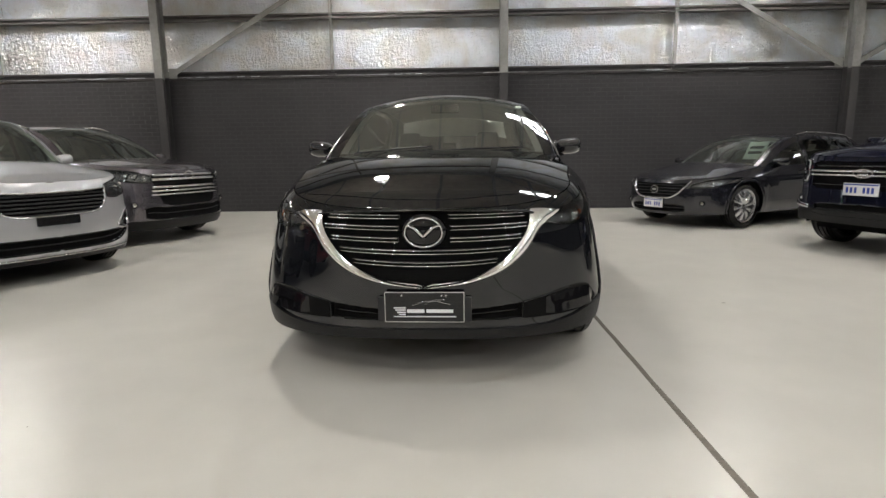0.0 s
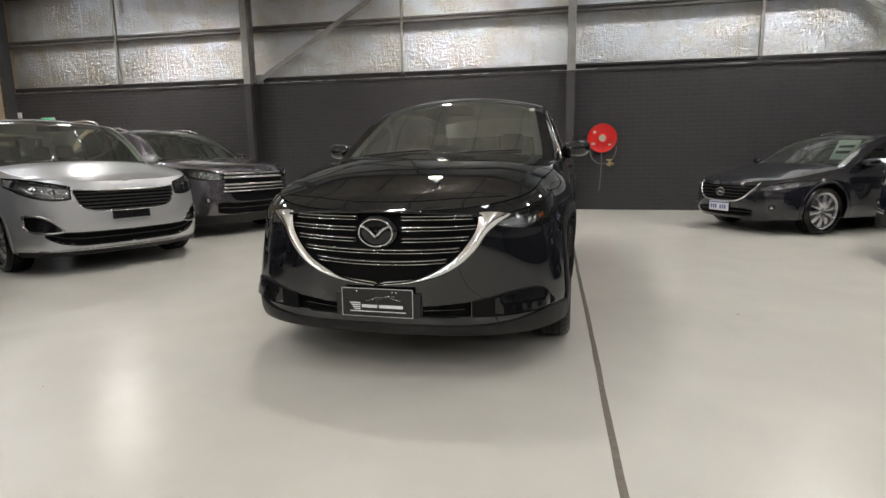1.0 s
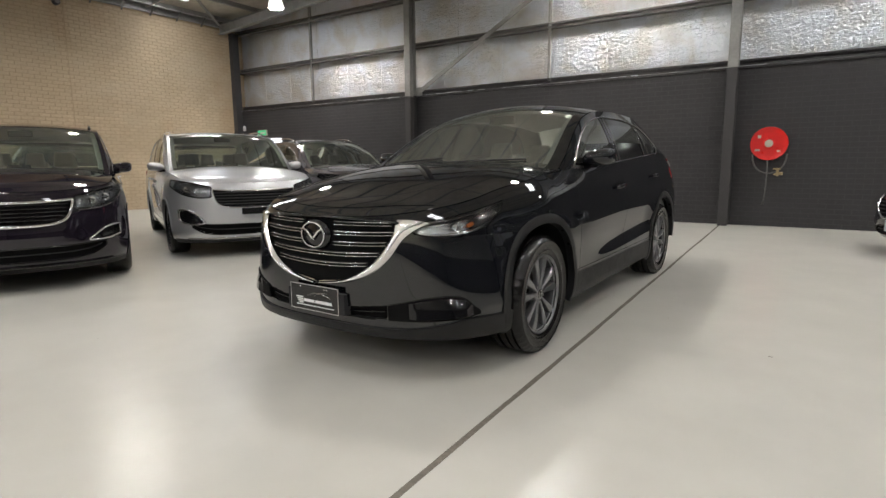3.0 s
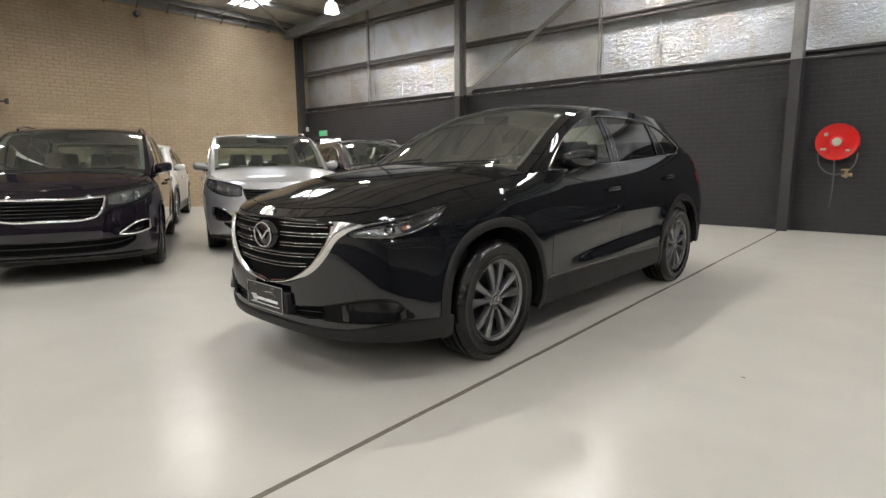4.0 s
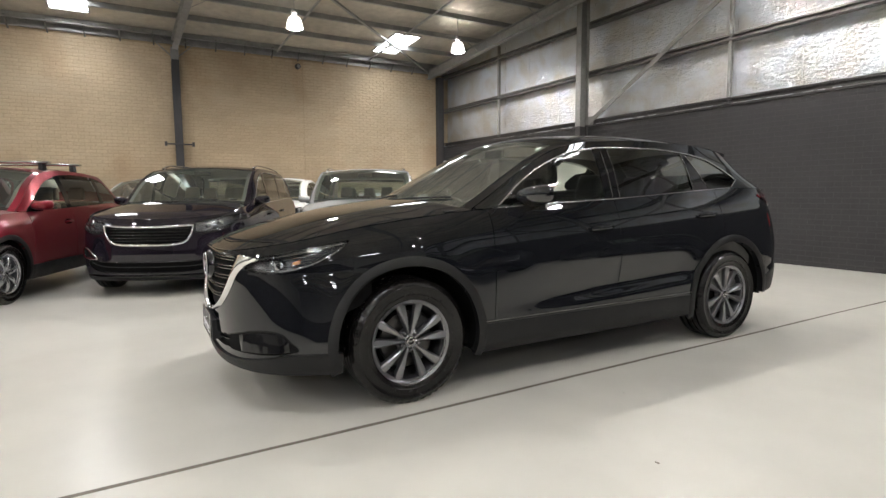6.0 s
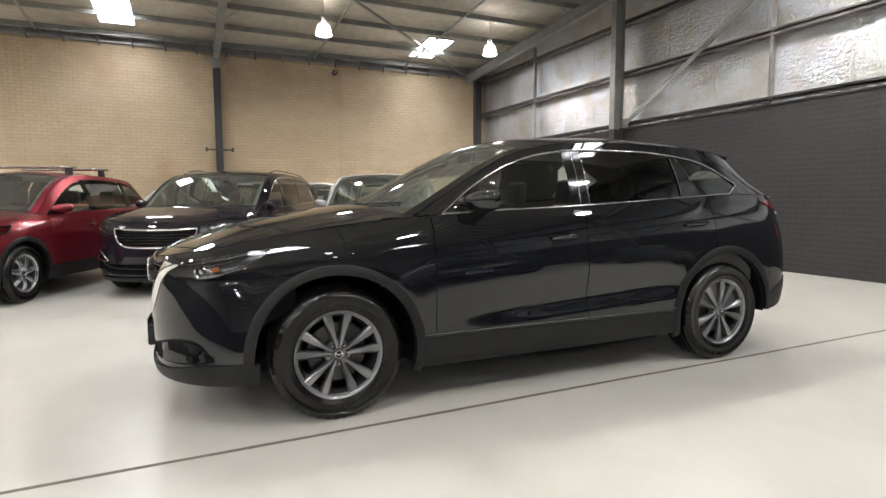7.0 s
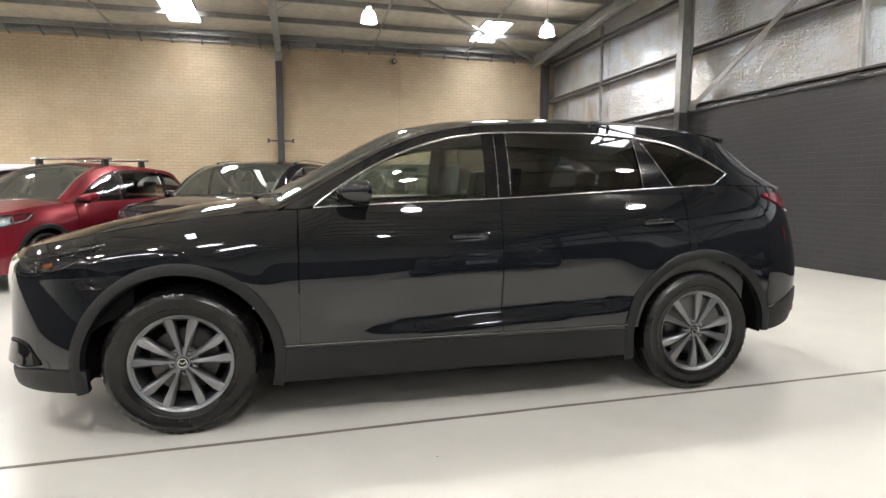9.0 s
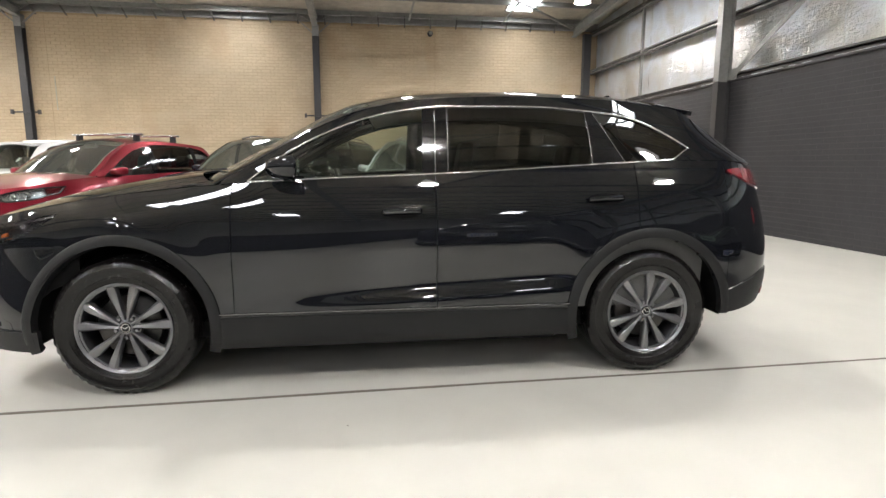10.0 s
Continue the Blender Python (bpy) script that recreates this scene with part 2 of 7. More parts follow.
# ---------------------------------------------------------------- mesh helpers
def part(name, bm, mat, parent=None, label="", m=None):
    """Link a bmesh as one mesh object, under a thing or a part."""
    me = bpy.data.meshes.new(name)
    bm.to_mesh(me)
    bm.free()
    me.materials.append(mat)
    ob = new(name, me)
    if parent:
        ob.parent = parent
    if m is not None:
        ob.matrix_basis = m
    if label:
        ob["label"] = label
    return ob


def base(name, m, label, category, group="", kind=""):
    ob = new(name)
    ob.empty_display_size = 0.2
    ob.matrix_basis = m
    return tagged(ob, label, category, group, kind)


def box(bm, lo, hi, bevel=0.0):
    """A box between two corners, with edges rounded by bevel."""
    v = [bm.verts.new((x, y, z)) for x in (lo[0], hi[0]) for y in (lo[1], hi[1]) for z in (lo[2], hi[2])]
    fs = [bm.faces.new([v[i] for i in q]) for q in ((0, 1, 3, 2), (4, 6, 7, 5), (0, 4, 5, 1), (2, 3, 7, 6), (0, 2, 6, 4), (1, 5, 7, 3))]
    if bevel:
        es = list({e for q in fs for e in q.edges})
        bmesh.ops.bevel(bm, geom=es, offset=bevel, segments=2, affect="EDGES", profile=0.5)
    return v


def boxed(lo, hi, bevel=0.0):
    bm = bmesh.new()
    box(bm, lo, hi, bevel)
    return bm


def bar(bm, a, b, w, h, up=(0, 0, 1)):
    """A straight rectangular bar from a to b, w wide and h deep."""
    a, b = Vector(a), Vector(b)
    d = (b - a).normalized()
    s = d.cross(Vector(up))
    s = s.normalized() if s.length > 1e-6 else Vector((1, 0, 0))
    u = s.cross(d)
    ring = [[bm.verts.new(p + s * (w / 2 * i) + u * (h / 2 * j)) for i, j in ((-1, -1), (1, -1), (1, 1), (-1, 1))] for p in (a, b)]
    for i in range(4):
        bm.faces.new((ring[0][i], ring[0][(i + 1) % 4], ring[1][(i + 1) % 4], ring[1][i]))
    bm.faces.new(ring[0][::-1]), bm.faces.new(ring[1])


def sweep(bm, pts, shape, normals, closed=False):
    """Draw the closed 2D outline shape (across, out) along pts, out pointing along the normals."""
    pts = [Vector(p) for p in pts]
    k, rings = len(pts), []
    for i, p in enumerate(pts):
        a, b = (pts[i - 1], pts[(i + 1) % k]) if closed else (pts[max(i - 1, 0)], pts[min(i + 1, k - 1)])
        t = (b - a).normalized()
        nn = Vector(normals[i] if isinstance(normals, list) else normals)
        s = t.cross(nn).normalized()
        u = s.cross(t).normalized()
        f = shape[i] if isinstance(shape[0], list) else shape
        rings.append([bm.verts.new(p + s * c + u * h) for c, h in f])
    n = len(rings[0])
    for i in range(k if closed else k - 1):
        r0, r1 = rings[i], rings[(i + 1) % k]
        for j in range(n):
            fc = bm.faces.new((r0[j], r0[(j + 1) % n], r1[(j + 1) % n], r1[j]))
            fc.smooth = True
    if not closed:
        bm.faces.new(rings[0][::-1]), bm.faces.new(rings[-1])


def oval(w, h, n=8):
    return [(w / 2 * math.cos(2 * math.pi * i / n), h / 2 * math.sin(2 * math.pi * i / n)) for i in range(n)]


def tube(pts, r, n=8, normals=(0, 0, 1), closed=False):
    bm = bmesh.new()
    sweep(bm, pts, oval(2 * r, 2 * r, n), normals, closed)
    return bm


def lathe(bm, prof, n=48, axis="x", smooth=True, arc=None):
    """Turn a profile of (radius, along) round an axis."""
    rings = []
    for i in range(n if arc is None else n + 1):
        a = 2 * math.pi * i / n if arc is None else arc[0] + (arc[1] - arc[0]) * i / n
        c, s = math.cos(a), math.sin(a)
        rings.append([bm.verts.new({"x": (d, r * c, r * s), "y": (r * c, d, r * s), "z": (r * c, r * s, d)}[axis]) for r, d in prof])
    m = len(rings)
    for i in range(m if arc is None else m - 1):
        for j in range(len(prof) - 1):
            fc = bm.faces.new((rings[i][j], rings[i][j + 1], rings[(i + 1) % m][j + 1], rings[(i + 1) % m][j]))
            fc.smooth = smooth


def tidy(bm, dist=1e-5):
    bmesh.ops.remove_doubles(bm, verts=bm.verts[:], dist=dist)
    bmesh.ops.recalc_face_normals(bm, faces=bm.faces[:])
    return bm


def smooth_all(bm, angle=35):
    for fc in bm.faces:
        fc.smooth = True
    for e in bm.edges:
        if len(e.link_faces) == 2 and e.calc_face_angle(0) > radians(angle):
            e.smooth = False
    return bm


def curve(keys):
    """A smooth function through (place, value) keys that never overshoots them."""
    xs, ys = [k[0] for k in keys], [k[1] for k in keys]
    n = len(xs)
    d = [(ys[i + 1] - ys[i]) / (xs[i + 1] - xs[i]) for i in range(n - 1)]
    m = [d[0]] + [0 if d[i - 1] * d[i] <= 0 else 2 * d[i - 1] * d[i] / (d[i - 1] + d[i]) for i in range(1, n - 1)] + [d[-1]]

    def f(x):
        if x <= xs[0]:
            return ys[0]
        if x >= xs[-1]:
            return ys[-1]
        i = max(j for j in range(n - 1) if xs[j] <= x)
        h = xs[i + 1] - xs[i]
        t = (x - xs[i]) / h
        return ((1 + 2 * t) * (1 - t) ** 2 * ys[i] + t * (1 - t) ** 2 * h * m[i] + t * t * (3 - 2 * t) * ys[i + 1] + t * t * (t - 1) * h * m[i + 1])
    return f


def inside(x, z, poly):
    hit = False
    for i in range(len(poly)):
        (x0, z0), (x1, z1) = poly[i - 1], poly[i]
        if (z0 > z) != (z1 > z) and x < (x1 - x0) * (z - z0) / (z1 - z0) + x0:
            hit = not hit
    return hit


def spread(a, b, n):
    return [a + (b - a) * i / n for i in range(n + 1)]

# ---------------------------------------------------------------- the hall
X0, X1, Y0, Y1 = -12.9, 21.0, -13.0, 11.83      # inner faces of the walls
EAVE, RIDGE_X, SLOPE = 5.45, 4.0, 0.065
WALL_TOP = 2.78                                  # top of the charcoal brickwork
COLUMNS_X = (-6.13, 0.93, 7.87, 14.9)
RAFTERS_Y = (11.3, 3.65, -3.95, -11.5)


def roof_z(x):
    return EAVE + SLOPE * (min(x, 2 * RIDGE_X - x) - X0)


def build_floor():
    fl = part("floor", boxed((X0 - 0.3, Y0 - 0.3, -0.15), (X1 + 0.3, Y1 + 0.4, 0.0)), FLOOR)
    tagged(fl, "pale cream polished epoxy concrete floor with soft reflections", "floor", kind="structure")
    bm = bmesh.new()
    random.seed(5)
    ys = spread(Y0, Y1, 120)
    rows = []
    for y in ys:
        c, w = 1.008 - 0.0108 * y + 0.003 * math.sin(y * 2.1) + random.uniform(-0.002, 0.002), random.uniform(0.0115, 0.017)
        rows.append([bm.verts.new((c - w, y, 0.0008)), bm.verts.new((c, y, 0.0022)), bm.verts.new((c + w, y, 0.0008))])
    for a, b in zip(rows, rows[1:]):
        for j in (0, 1):
            bm.faces.new((a[j], a[j + 1], b[j + 1], b[j]))
    jt = part("floor_joint", bm, JOINT)
    tagged(jt, "straight dark grey sealed expansion joint across the floor", "floor joint", kind="structure")
    for x, y, r in ((2.04, 4.19, 0.014), (2.6, 2.3, 0.006), (-1.9, 2.2, 0.006), (1.35, 4.75, 0.006)):
        bm = bmesh.new()
        vs = [bm.verts.new((x + r * random.uniform(0.6, 1.3) * math.cos(a), y + 0.6 * r * random.uniform(0.6, 1.3) * math.sin(a), 0.001)) for a in spread(0, 5.6, 8)]
        bm.faces.new(vs)
        tagged(part("floor_mark", bm, JOINT), "small dark scuff mark on the epoxy floor", "floor mark", kind="structure")


def build_back_wall():
    wall = base("wall_north", pose(0, 0, 0), "charcoal painted brick wall with steel frame and silver foil above", "wall", kind="structure")
    d0, d1, dh = -12.3, -11.0, 1.95
    bm = bmesh.new()
    for lo, hi in (((X0, Y1, 0), (d0, Y1 + 0.2, WALL_TOP)), ((d1, Y1, 0), (X1, Y1 + 0.2, WALL_TOP)), ((d0, Y1, dh), (d1, Y1 + 0.2, WALL_TOP))):
        box(bm, lo, hi)
    part("mortar_bed", bm, CHAR_MORTAR, wall, "charcoal painted mortar bed")
    part("wall_cap", boxed((X0, Y1 - 0.035, WALL_TOP), (X1, Y1 + 0.24, WALL_TOP + 0.035), 0.006), STEEL_DARK, wall, "dark flashing along the top of the brickwork")
    # foil sheets between posts, bulging between the girts
    posts = sorted([X0] + list(COLUMNS_X) + [x + 3.53 for x in (-13.16,) + COLUMNS_X[:3]] + [X1])
    levels = (2.82, 4.0, 5.12, 6.7)
    random.seed(11)
    for i in range(len(posts) - 1):
        for j in range(3):
            a, b, lo, hi = posts[i], posts[i + 1], levels[j], levels[j + 1]
            bm, nx, nz = bmesh.new(), 34, 14
            off = random.uniform(0, 50)
            top = [min(hi, roof_z(x) - 0.02) for x in spread(a, b, nx)]
            if max(top) < lo + 0.05:
                bm.free()
                continue
            vs = []
            for ix, x in enumerate(spread(a, b, nx)):
                col = []
                for iz in range(nz + 1):
                    z = lo + (max(top[ix], lo + 0.02) - lo) * iz / nz
                    u, v = ix / nx, iz / nz
                    bulge = 0.022 * math.sin(math.pi * v) * (0.6 + 0.6 * abs(math.sin(math.pi * u * 3)))
                    y = 12.08 - bulge + 0.016 * noise.noise((x * 3 + off, z * 3, 0)) + 0.008 * noise.noise((x * 9 + off, z * 9, 3))
                    col.append(bm.verts.new((x, y, z)))
                vs.append(col)
            for ix in range(nx):
                for iz in range(nz):
                    bm.faces.new((vs[ix][iz], vs[ix + 1][iz], vs[ix + 1][iz + 1], vs[ix][iz + 1])).smooth = True
            part("foil_sheet", bm, FOIL, wall, "crinkled silver foil insulation sheet")
            for k in range(1, 3):
                x = a + (b - a) * k / 3
                part("tape_seam", boxed((x - 0.012, 12.0, lo + 0.05), (x + 0.012, 12.006, min(hi, roof_z(x)) - 0.05)), FOIL, wall)
    bm, x = bmesh.new(), X0 + 0.1
    while x < X1 - 1:
        w = random.uniform(0.08, 0.5)
        if random.random() < 0.62:
            box(bm, (x, Y1 - 0.03, WALL_TOP + 0.036), (x + w, Y1 - 0.026, WALL_TOP + 0.036 + random.uniform(0.004, 0.01)))
        x += w + random.uniform(0.01, 0.15)
    part("foil_edge", bm, FOIL, wall, "ragged foil edge over the flashing")
    part("sheeting", boxed((X0, 12.14, 2.7), (X1, 12.18, 6.7)), STEEL_PALE, wall)
    # girts: lipped C sections
    for z in (2.88, 4.0, 5.12):
        bm = bmesh.new()
        for lo, hi in (((X0, 11.83, z - 0.055), (X1, 11.99, z - 0.045)), ((X0, 11.83, z + 0.045), (X1, 11.99, z + 0.055)), ((X0, 11.985, z - 0.055), (X1, 11.995, z + 0.055)),
                       ((X0, 11.83, z - 0.045), (X1, 11.836, z - 0.02)), ((X0, 11.83, z + 0.02), (X1, 11.836, z + 0.045))):
            box(bm, lo, hi)
        part("girt", bm, STEEL_DARK if z < 3 else STEEL_MID, wall, "dull grey steel girt")
    for x in (-9.7, -2.61, 4.43, 11.4):
        part("mid_stud", boxed((x - 0.03, 11.86, 2.9), (x + 0.03, 11.93, roof_z(x) - 0.2), 0.004), STEEL_PALE, wall, "thin galvanised mid stud")
    for x in COLUMNS_X:
        def i_section(z0, z1):
            bm = bmesh.new()
            box(bm, (x - 0.08, 11.56, z0), (x + 0.08, 11.572, z1)), box(bm, (x - 0.08, 11.8, z0), (x + 0.08, 11.815, z1)), box(bm, (x - 0.006, 11.572, z0), (x + 0.006, 11.8, z1))
            return bm
        part("column_base", i_section(0, WALL_TOP), STEEL_DARK, wall, "charcoal painted foot of a steel column")
        part("column", i_section(WALL_TOP, roof_z(x) - 0.1), STEEL_PALE, wall, "pale grey steel wall column")
    part("column_base", boxed((X0, 11.6, 0), (X0 + 0.17, 11.82, 5.1)), STEEL_DARK, wall, "charcoal painted corner column")
    for a, b in (((-5.98, 11.78, 2.86), (-1.7, 11.78, 5.35)), ((7.72, 11.78, 2.86), (3.5, 11.78, 5.35)), ((7.98, 11.78, 2.86), (12.2, 11.78, 5.35))):
        bm = bmesh.new()
        bar(bm, a, b, 0.012, 0.1, (0, 0, 1)), bar(bm, Vector(a) + Vector((0, 0.03, 0.05)), Vector(b) + Vector((0, 0.03, 0.05)), 0.07, 0.01, (0, 0, 1))
        part("diagonal_brace", bm, STEEL_PALE, wall, "pale steel angle brace")
        x, s = a[0], 1 if b[0] > a[0] else -1
        part("gusset", boxed((min(x - 0.05 * s, x + 0.12 * s), 11.79, 2.8), (max(x - 0.05 * s, x + 0.12 * s), 11.8, 3.0)), STEEL_PALE, wall)
    for x in (-2.61, 4.43, 11.4):
        part("cleat", boxed((x - 0.09, 11.75, WALL_TOP + 0.036), (x + 0.09, 11.82, WALL_TOP + 0.075), 0.004), STEEL_DARK, wall, "dark steel cleat on the wall top")
    # lit doorway in the corner, with its frame
    door = base("door_1", pose(0, 0, 0), "doorway in the charcoal wall open to daylight", "doorway", kind="structure")
    part("daylight", boxed((d0, Y1 + 0.19, 0), (d1, Y1 + 0.199, dh)), DAYLIGHT, door)
    bm = bmesh.new()
    for lo, hi in (((d0 - 0.05, Y1 - 0.02, 0), (d0, Y1 + 0.19, dh)), ((d1, Y1 - 0.02, 0), (d1 + 0.05, Y1 + 0.19, dh)), ((d0 - 0.05, Y1 - 0.02, dh), (d1 + 0.05, Y1 + 0.19, dh + 0.05))):
        box(bm, lo, hi, 0.004)
    part("door_frame", bm, STEEL_DARK, door)
    sign = base("exit_sign", pose(-11.83, Y1 - 0.012, 2.12), "small green lit exit sign on the charcoal wall", "sign")
    part("sign_box", boxed((-0.19, -0.035, -0.085), (0.19, 0.012, 0.085), 0.006), LABEL_PALE, sign, "pale sign housing")
    part("sign_face", boxed((-0.175, -0.04, -0.07), (0.175, -0.036, 0.07)), EXIT_GREEN, sign, "glowing green sign face")
    part("sign_lettering", boxed((-0.06, -0.044, -0.03), (0.13, -0.041, 0.025)), LABEL_PALE, sign)
    sw = base("wall_switch", pose(-12.68, Y1 - 0.01, 2.28), "small white switch box near the corner", "switch")
    part("switch_body", boxed((-0.05, -0.03, -0.07), (0.05, 0.01, 0.07), 0.008), WHITE_PAINT, sw)
    return wall


def build_brick_wall():
    wall = base("wall_west", pose(0, 0, 0), "tall cream brick wall with dark steel columns", "wall", kind="structure")
    part("mortar_bed", boxed((X0 - 0.22, Y0, 0), (X0, Y1 + 0.38, 5.2)), CREAM_MORTAR, wall, "tan mortar bed")
    part("upper_sheeting", boxed((X0 - 0.22, Y0, 5.2), (X0 - 0.02, Y1 + 0.38, 5.6)), STEEL_PALE, wall)
    for y in RAFTERS_Y[1:]:
        bm = bmesh.new()
        box(bm, (X0 + 0.01, y - 0.09, 0), (X0 + 0.022, y + 0.09, 4.78)), box(bm, (X0 + 0.19, y - 0.09, 0), (X0 + 0.202, y + 0.09, 4.78)), box(bm, (X0 + 0.022, y - 0.006, 0), (X0 + 0.19, y + 0.006, 4.78))
        part("column", bm, STEEL_DARK, wall, "charcoal painted steel column")
        part("column_head", boxed((X0 + 0.01, y - 0.09, 4.782), (X0 + 0.205, y + 0.09, 5.1)), STEEL_PALE, wall, "pale grey column head")
        bm = bmesh.new()
        box(bm, (X0 + 0.205, y - 0.36, 2.57), (X0 + 0.24, y + 0.36, 2.61), 0.004)
        for s in (-1, 1):
            box(bm, (X0 + 0.2, y + s * 0.33 - 0.03, 2.53), (X0 + 0.28, y + s * 0.33 + 0.03, 2.65), 0.004)
        part("crossbar", bm, STEEL_DARK, wall, "short dark steel crossbar on the column")
    part("control_joint", boxed((X0 + 0.005, -3.41, 0.0), (X0 + 0.0095, -3.396, 5.15)), CREAM_MORTAR, wall)
    part("control_joint", boxed((X0 + 0.005, 7.06, 0.0), (X0 + 0.0095, 7.075, 5.15)), CREAM_MORTAR, wall)
    part("conduit", boxed((X0 + 0.006, -3.28, 2.66), (X0 + 0.03, -3.26, 3.55), 0.006), LABEL_PALE, wall, "thin pale conduit")
    vent = base("wall_speaker", pose(X0 + 0.005, 6.92, 4.98), "small round grey speaker high on the cream brick wall", "speaker")
    bm = bmesh.new()
    lathe(bm, [(0.0, 0.12), (0.055, 0.12), (0.075, 0.1), (0.08, 0.0)], 20)
    part("speaker_body", tidy(bm), STEEL_DARK, vent)
    bm = bmesh.new()
    lathe(bm, [(0.0, 0.128), (0.04, 0.126), (0.05, 0.121)], 20)
    part("speaker_grille", tidy(bm), STEEL_PALE, vent)
    return wall


def build_other_walls():
    # walls out of view, added dark below and pale above to shape reflections
    for name, lo, hi in (("wall_south", (X0 - 0.2, Y0 - 0.2, 0), (X1 + 0.2, Y0, 6.8)), ("wall_east", (X1, Y0, 0), (X1 + 0.2, Y1 + 0.4, 6.8))):
        wall = base(name, pose(0, 0, 0), "unseen plain wall closing the hall, toned for car reflections", "wall", kind="structure")
        part("upper_wall", boxed((lo[0], lo[1], WALL_TOP), hi), WALL_PALE, wall)
        part("lower_wall", boxed(lo, (hi[0], hi[1], WALL_TOP - 0.001)), CHAR_MORTAR, wall)


SKYLIGHTS = [(x, y) for x in (-11.22, -4.27, 2.63, 9.53, 16.43) for y in (9.33, 1.43, -6.25) if (x, y) not in ((9.53, 9.33), (-4.27, 9.33))]


def build_roof():
    bm = bmesh.new()
    cuts_y = sorted({Y0, Y1 + 0.3} | {v for _, y in SKYLIGHTS for v in (y - 0.37, y + 0.37)})
    cuts_x = sorted({X0 - 0.2, X1 + 0.2, RIDGE_X} | {v for x, _ in SKYLIGHTS for v in (x - 0.8, x + 0.8)})
    for xa, xb in zip(cuts_x, cuts_x[1:]):
        for ya, yb in zip(cuts_y, cuts_y[1:]):
            mx, my = (xa + xb) / 2, (ya + yb) / 2
            if any(abs(mx - x) < 0.8 and abs(my - y) < 0.37 for x, y in SKYLIGHTS):
                continue
            for dz in (0.0, 0.06):
                bm.faces.new([bm.verts.new((x, y, roof_z(x) + dz)) for x, y in ((xa, ya), (xb, ya), (xb, yb), (xa, yb))])
    tagged(part("ceiling", bm, ROOF_LINING), "sloping roof lining of dull foil-faced insulation", "ceiling", kind="structure")
    for i, (x, y) in enumerate(SKYLIGHTS):
        sk = base("window_%d" % (i + 1), pose(0, 0, 0), "translucent rectangular skylight sheet bright with daylight", "skylight", "skylights in the roof", "structure")
        bm = bmesh.new()
        bm.faces.new([bm.verts.new((px, py, roof_z(px) + 0.03)) for px, py in ((x - 0.8, y - 0.37), (x - 0.8, y + 0.37), (x + 0.8, y + 0.37), (x + 0.8, y - 0.37))])
        part("skylight_sheet", bm, SKYPANEL, sk)
        bm = bmesh.new()
        for s in (-1, 1):
            bar(bm, (x - 0.82, y + s * 0.39, roof_z(x - 0.82)), (x + 0.82, y + s * 0.39, roof_z(x + 0.82)), 0.04, 0.06)
            bar(bm, (x + s * 0.82, y - 0.4, roof_z(x + s * 0.82)), (x + s * 0.82, y + 0.4, roof_z(x + s * 0.82)), 0.04, 0.06)
        part("skylight_frame", bm, STEEL_PALE, sk)
    # purlins along y, rafters along x, all parts of one frame
    steel = base("roof_frame", pose(0, 0, 0), "steel rafters and purlins under the roof lining", "roof frame", kind="structure")
    for x in [X0 + 0.35 + 1.35 * i for i in range(25)]:
        z = roof_z(x)
        bm = bmesh.new()
        for lo, hi in (((x - 0.035, Y0, z - 0.16), (x + 0.035, Y1, z - 0.152)), ((x - 0.035, Y0, z - 0.152), (x - 0.03, Y1, z - 0.02)), ((x + 0.03, Y0, z - 0.152), (x + 0.035, Y1, z - 0.135))):
            box(bm, lo, hi)
        part("purlin", bm, STEEL_PALE, steel, "galvanised steel purlin")
    for y in RAFTERS_Y:
        for xa, xb in ((X0 + 0.02, RIDGE_X), (X1, RIDGE_X)):
            bm = bmesh.new()
            za, zb = roof_z(xa) - 0.165, roof_z(xb) - 0.165
            for dz, w, h in ((-0.006, 0.15, 0.012), (-0.26, 0.15, 0.012), (-0.133, 0.008, 0.245)):
                bar(bm, (xa, y, za + dz), (xb, y, zb + dz), w, h)
            part("rafter", bm, STEEL_PALE, steel, "pale grey steel rafter")
        for x in (X0 + 0.35 + 1.35 * i for i in (0, 2, 4, 6)):
            for s in (-1, 1):
                bm = bmesh.new()
                bar(bm, (x, y, roof_z(x) - 0.41), (x, y + s * 0.42, roof_z(x) - 0.16), 0.04, 0.006)
                part("fly_brace", bm, STEEL_PALE, steel)
    for y in (9.05, 6.3, -0.35, -7.7):
        bm = bmesh.new()
        bar(bm, (X0 + 0.1, y, roof_z(X0) - 0.14), (RIDGE_X, y, roof_z(RIDGE_X) - 0.14), 0.05, 0.03)
        part("bridging", bm, STEEL_PALE, steel)
    for a, b in (((X0 + 0.15, 11.2), (-6.1, 3.75)), ((1.0, 11.2), (7.8, 3.75))):
        bm = bmesh.new()
        bar(bm, (*a, roof_z(a[0]) - 0.2), (*b, roof_z(b[0]) - 0.2), 0.06, 0.05)
        part("roof_brace", bm, STEEL_PALE, steel, "diagonal steel roof brace")
    part("eave_strut", boxed((X0 + 0.02, Y0, 5.2), (X0 + 0.1, Y1, 5.27)), STEEL_PALE, steel)
    for i in range(34):
        y = Y0 + 0.4 + 0.75 * i
        bm = bmesh.new()
        bar(bm, (X0 + 0.34, y, 5.36), (X0 + 0.03, y + 0.03, 5.13), 0.035, 0.02)
        part("eave_cleat", bm, STEEL_MID, steel)
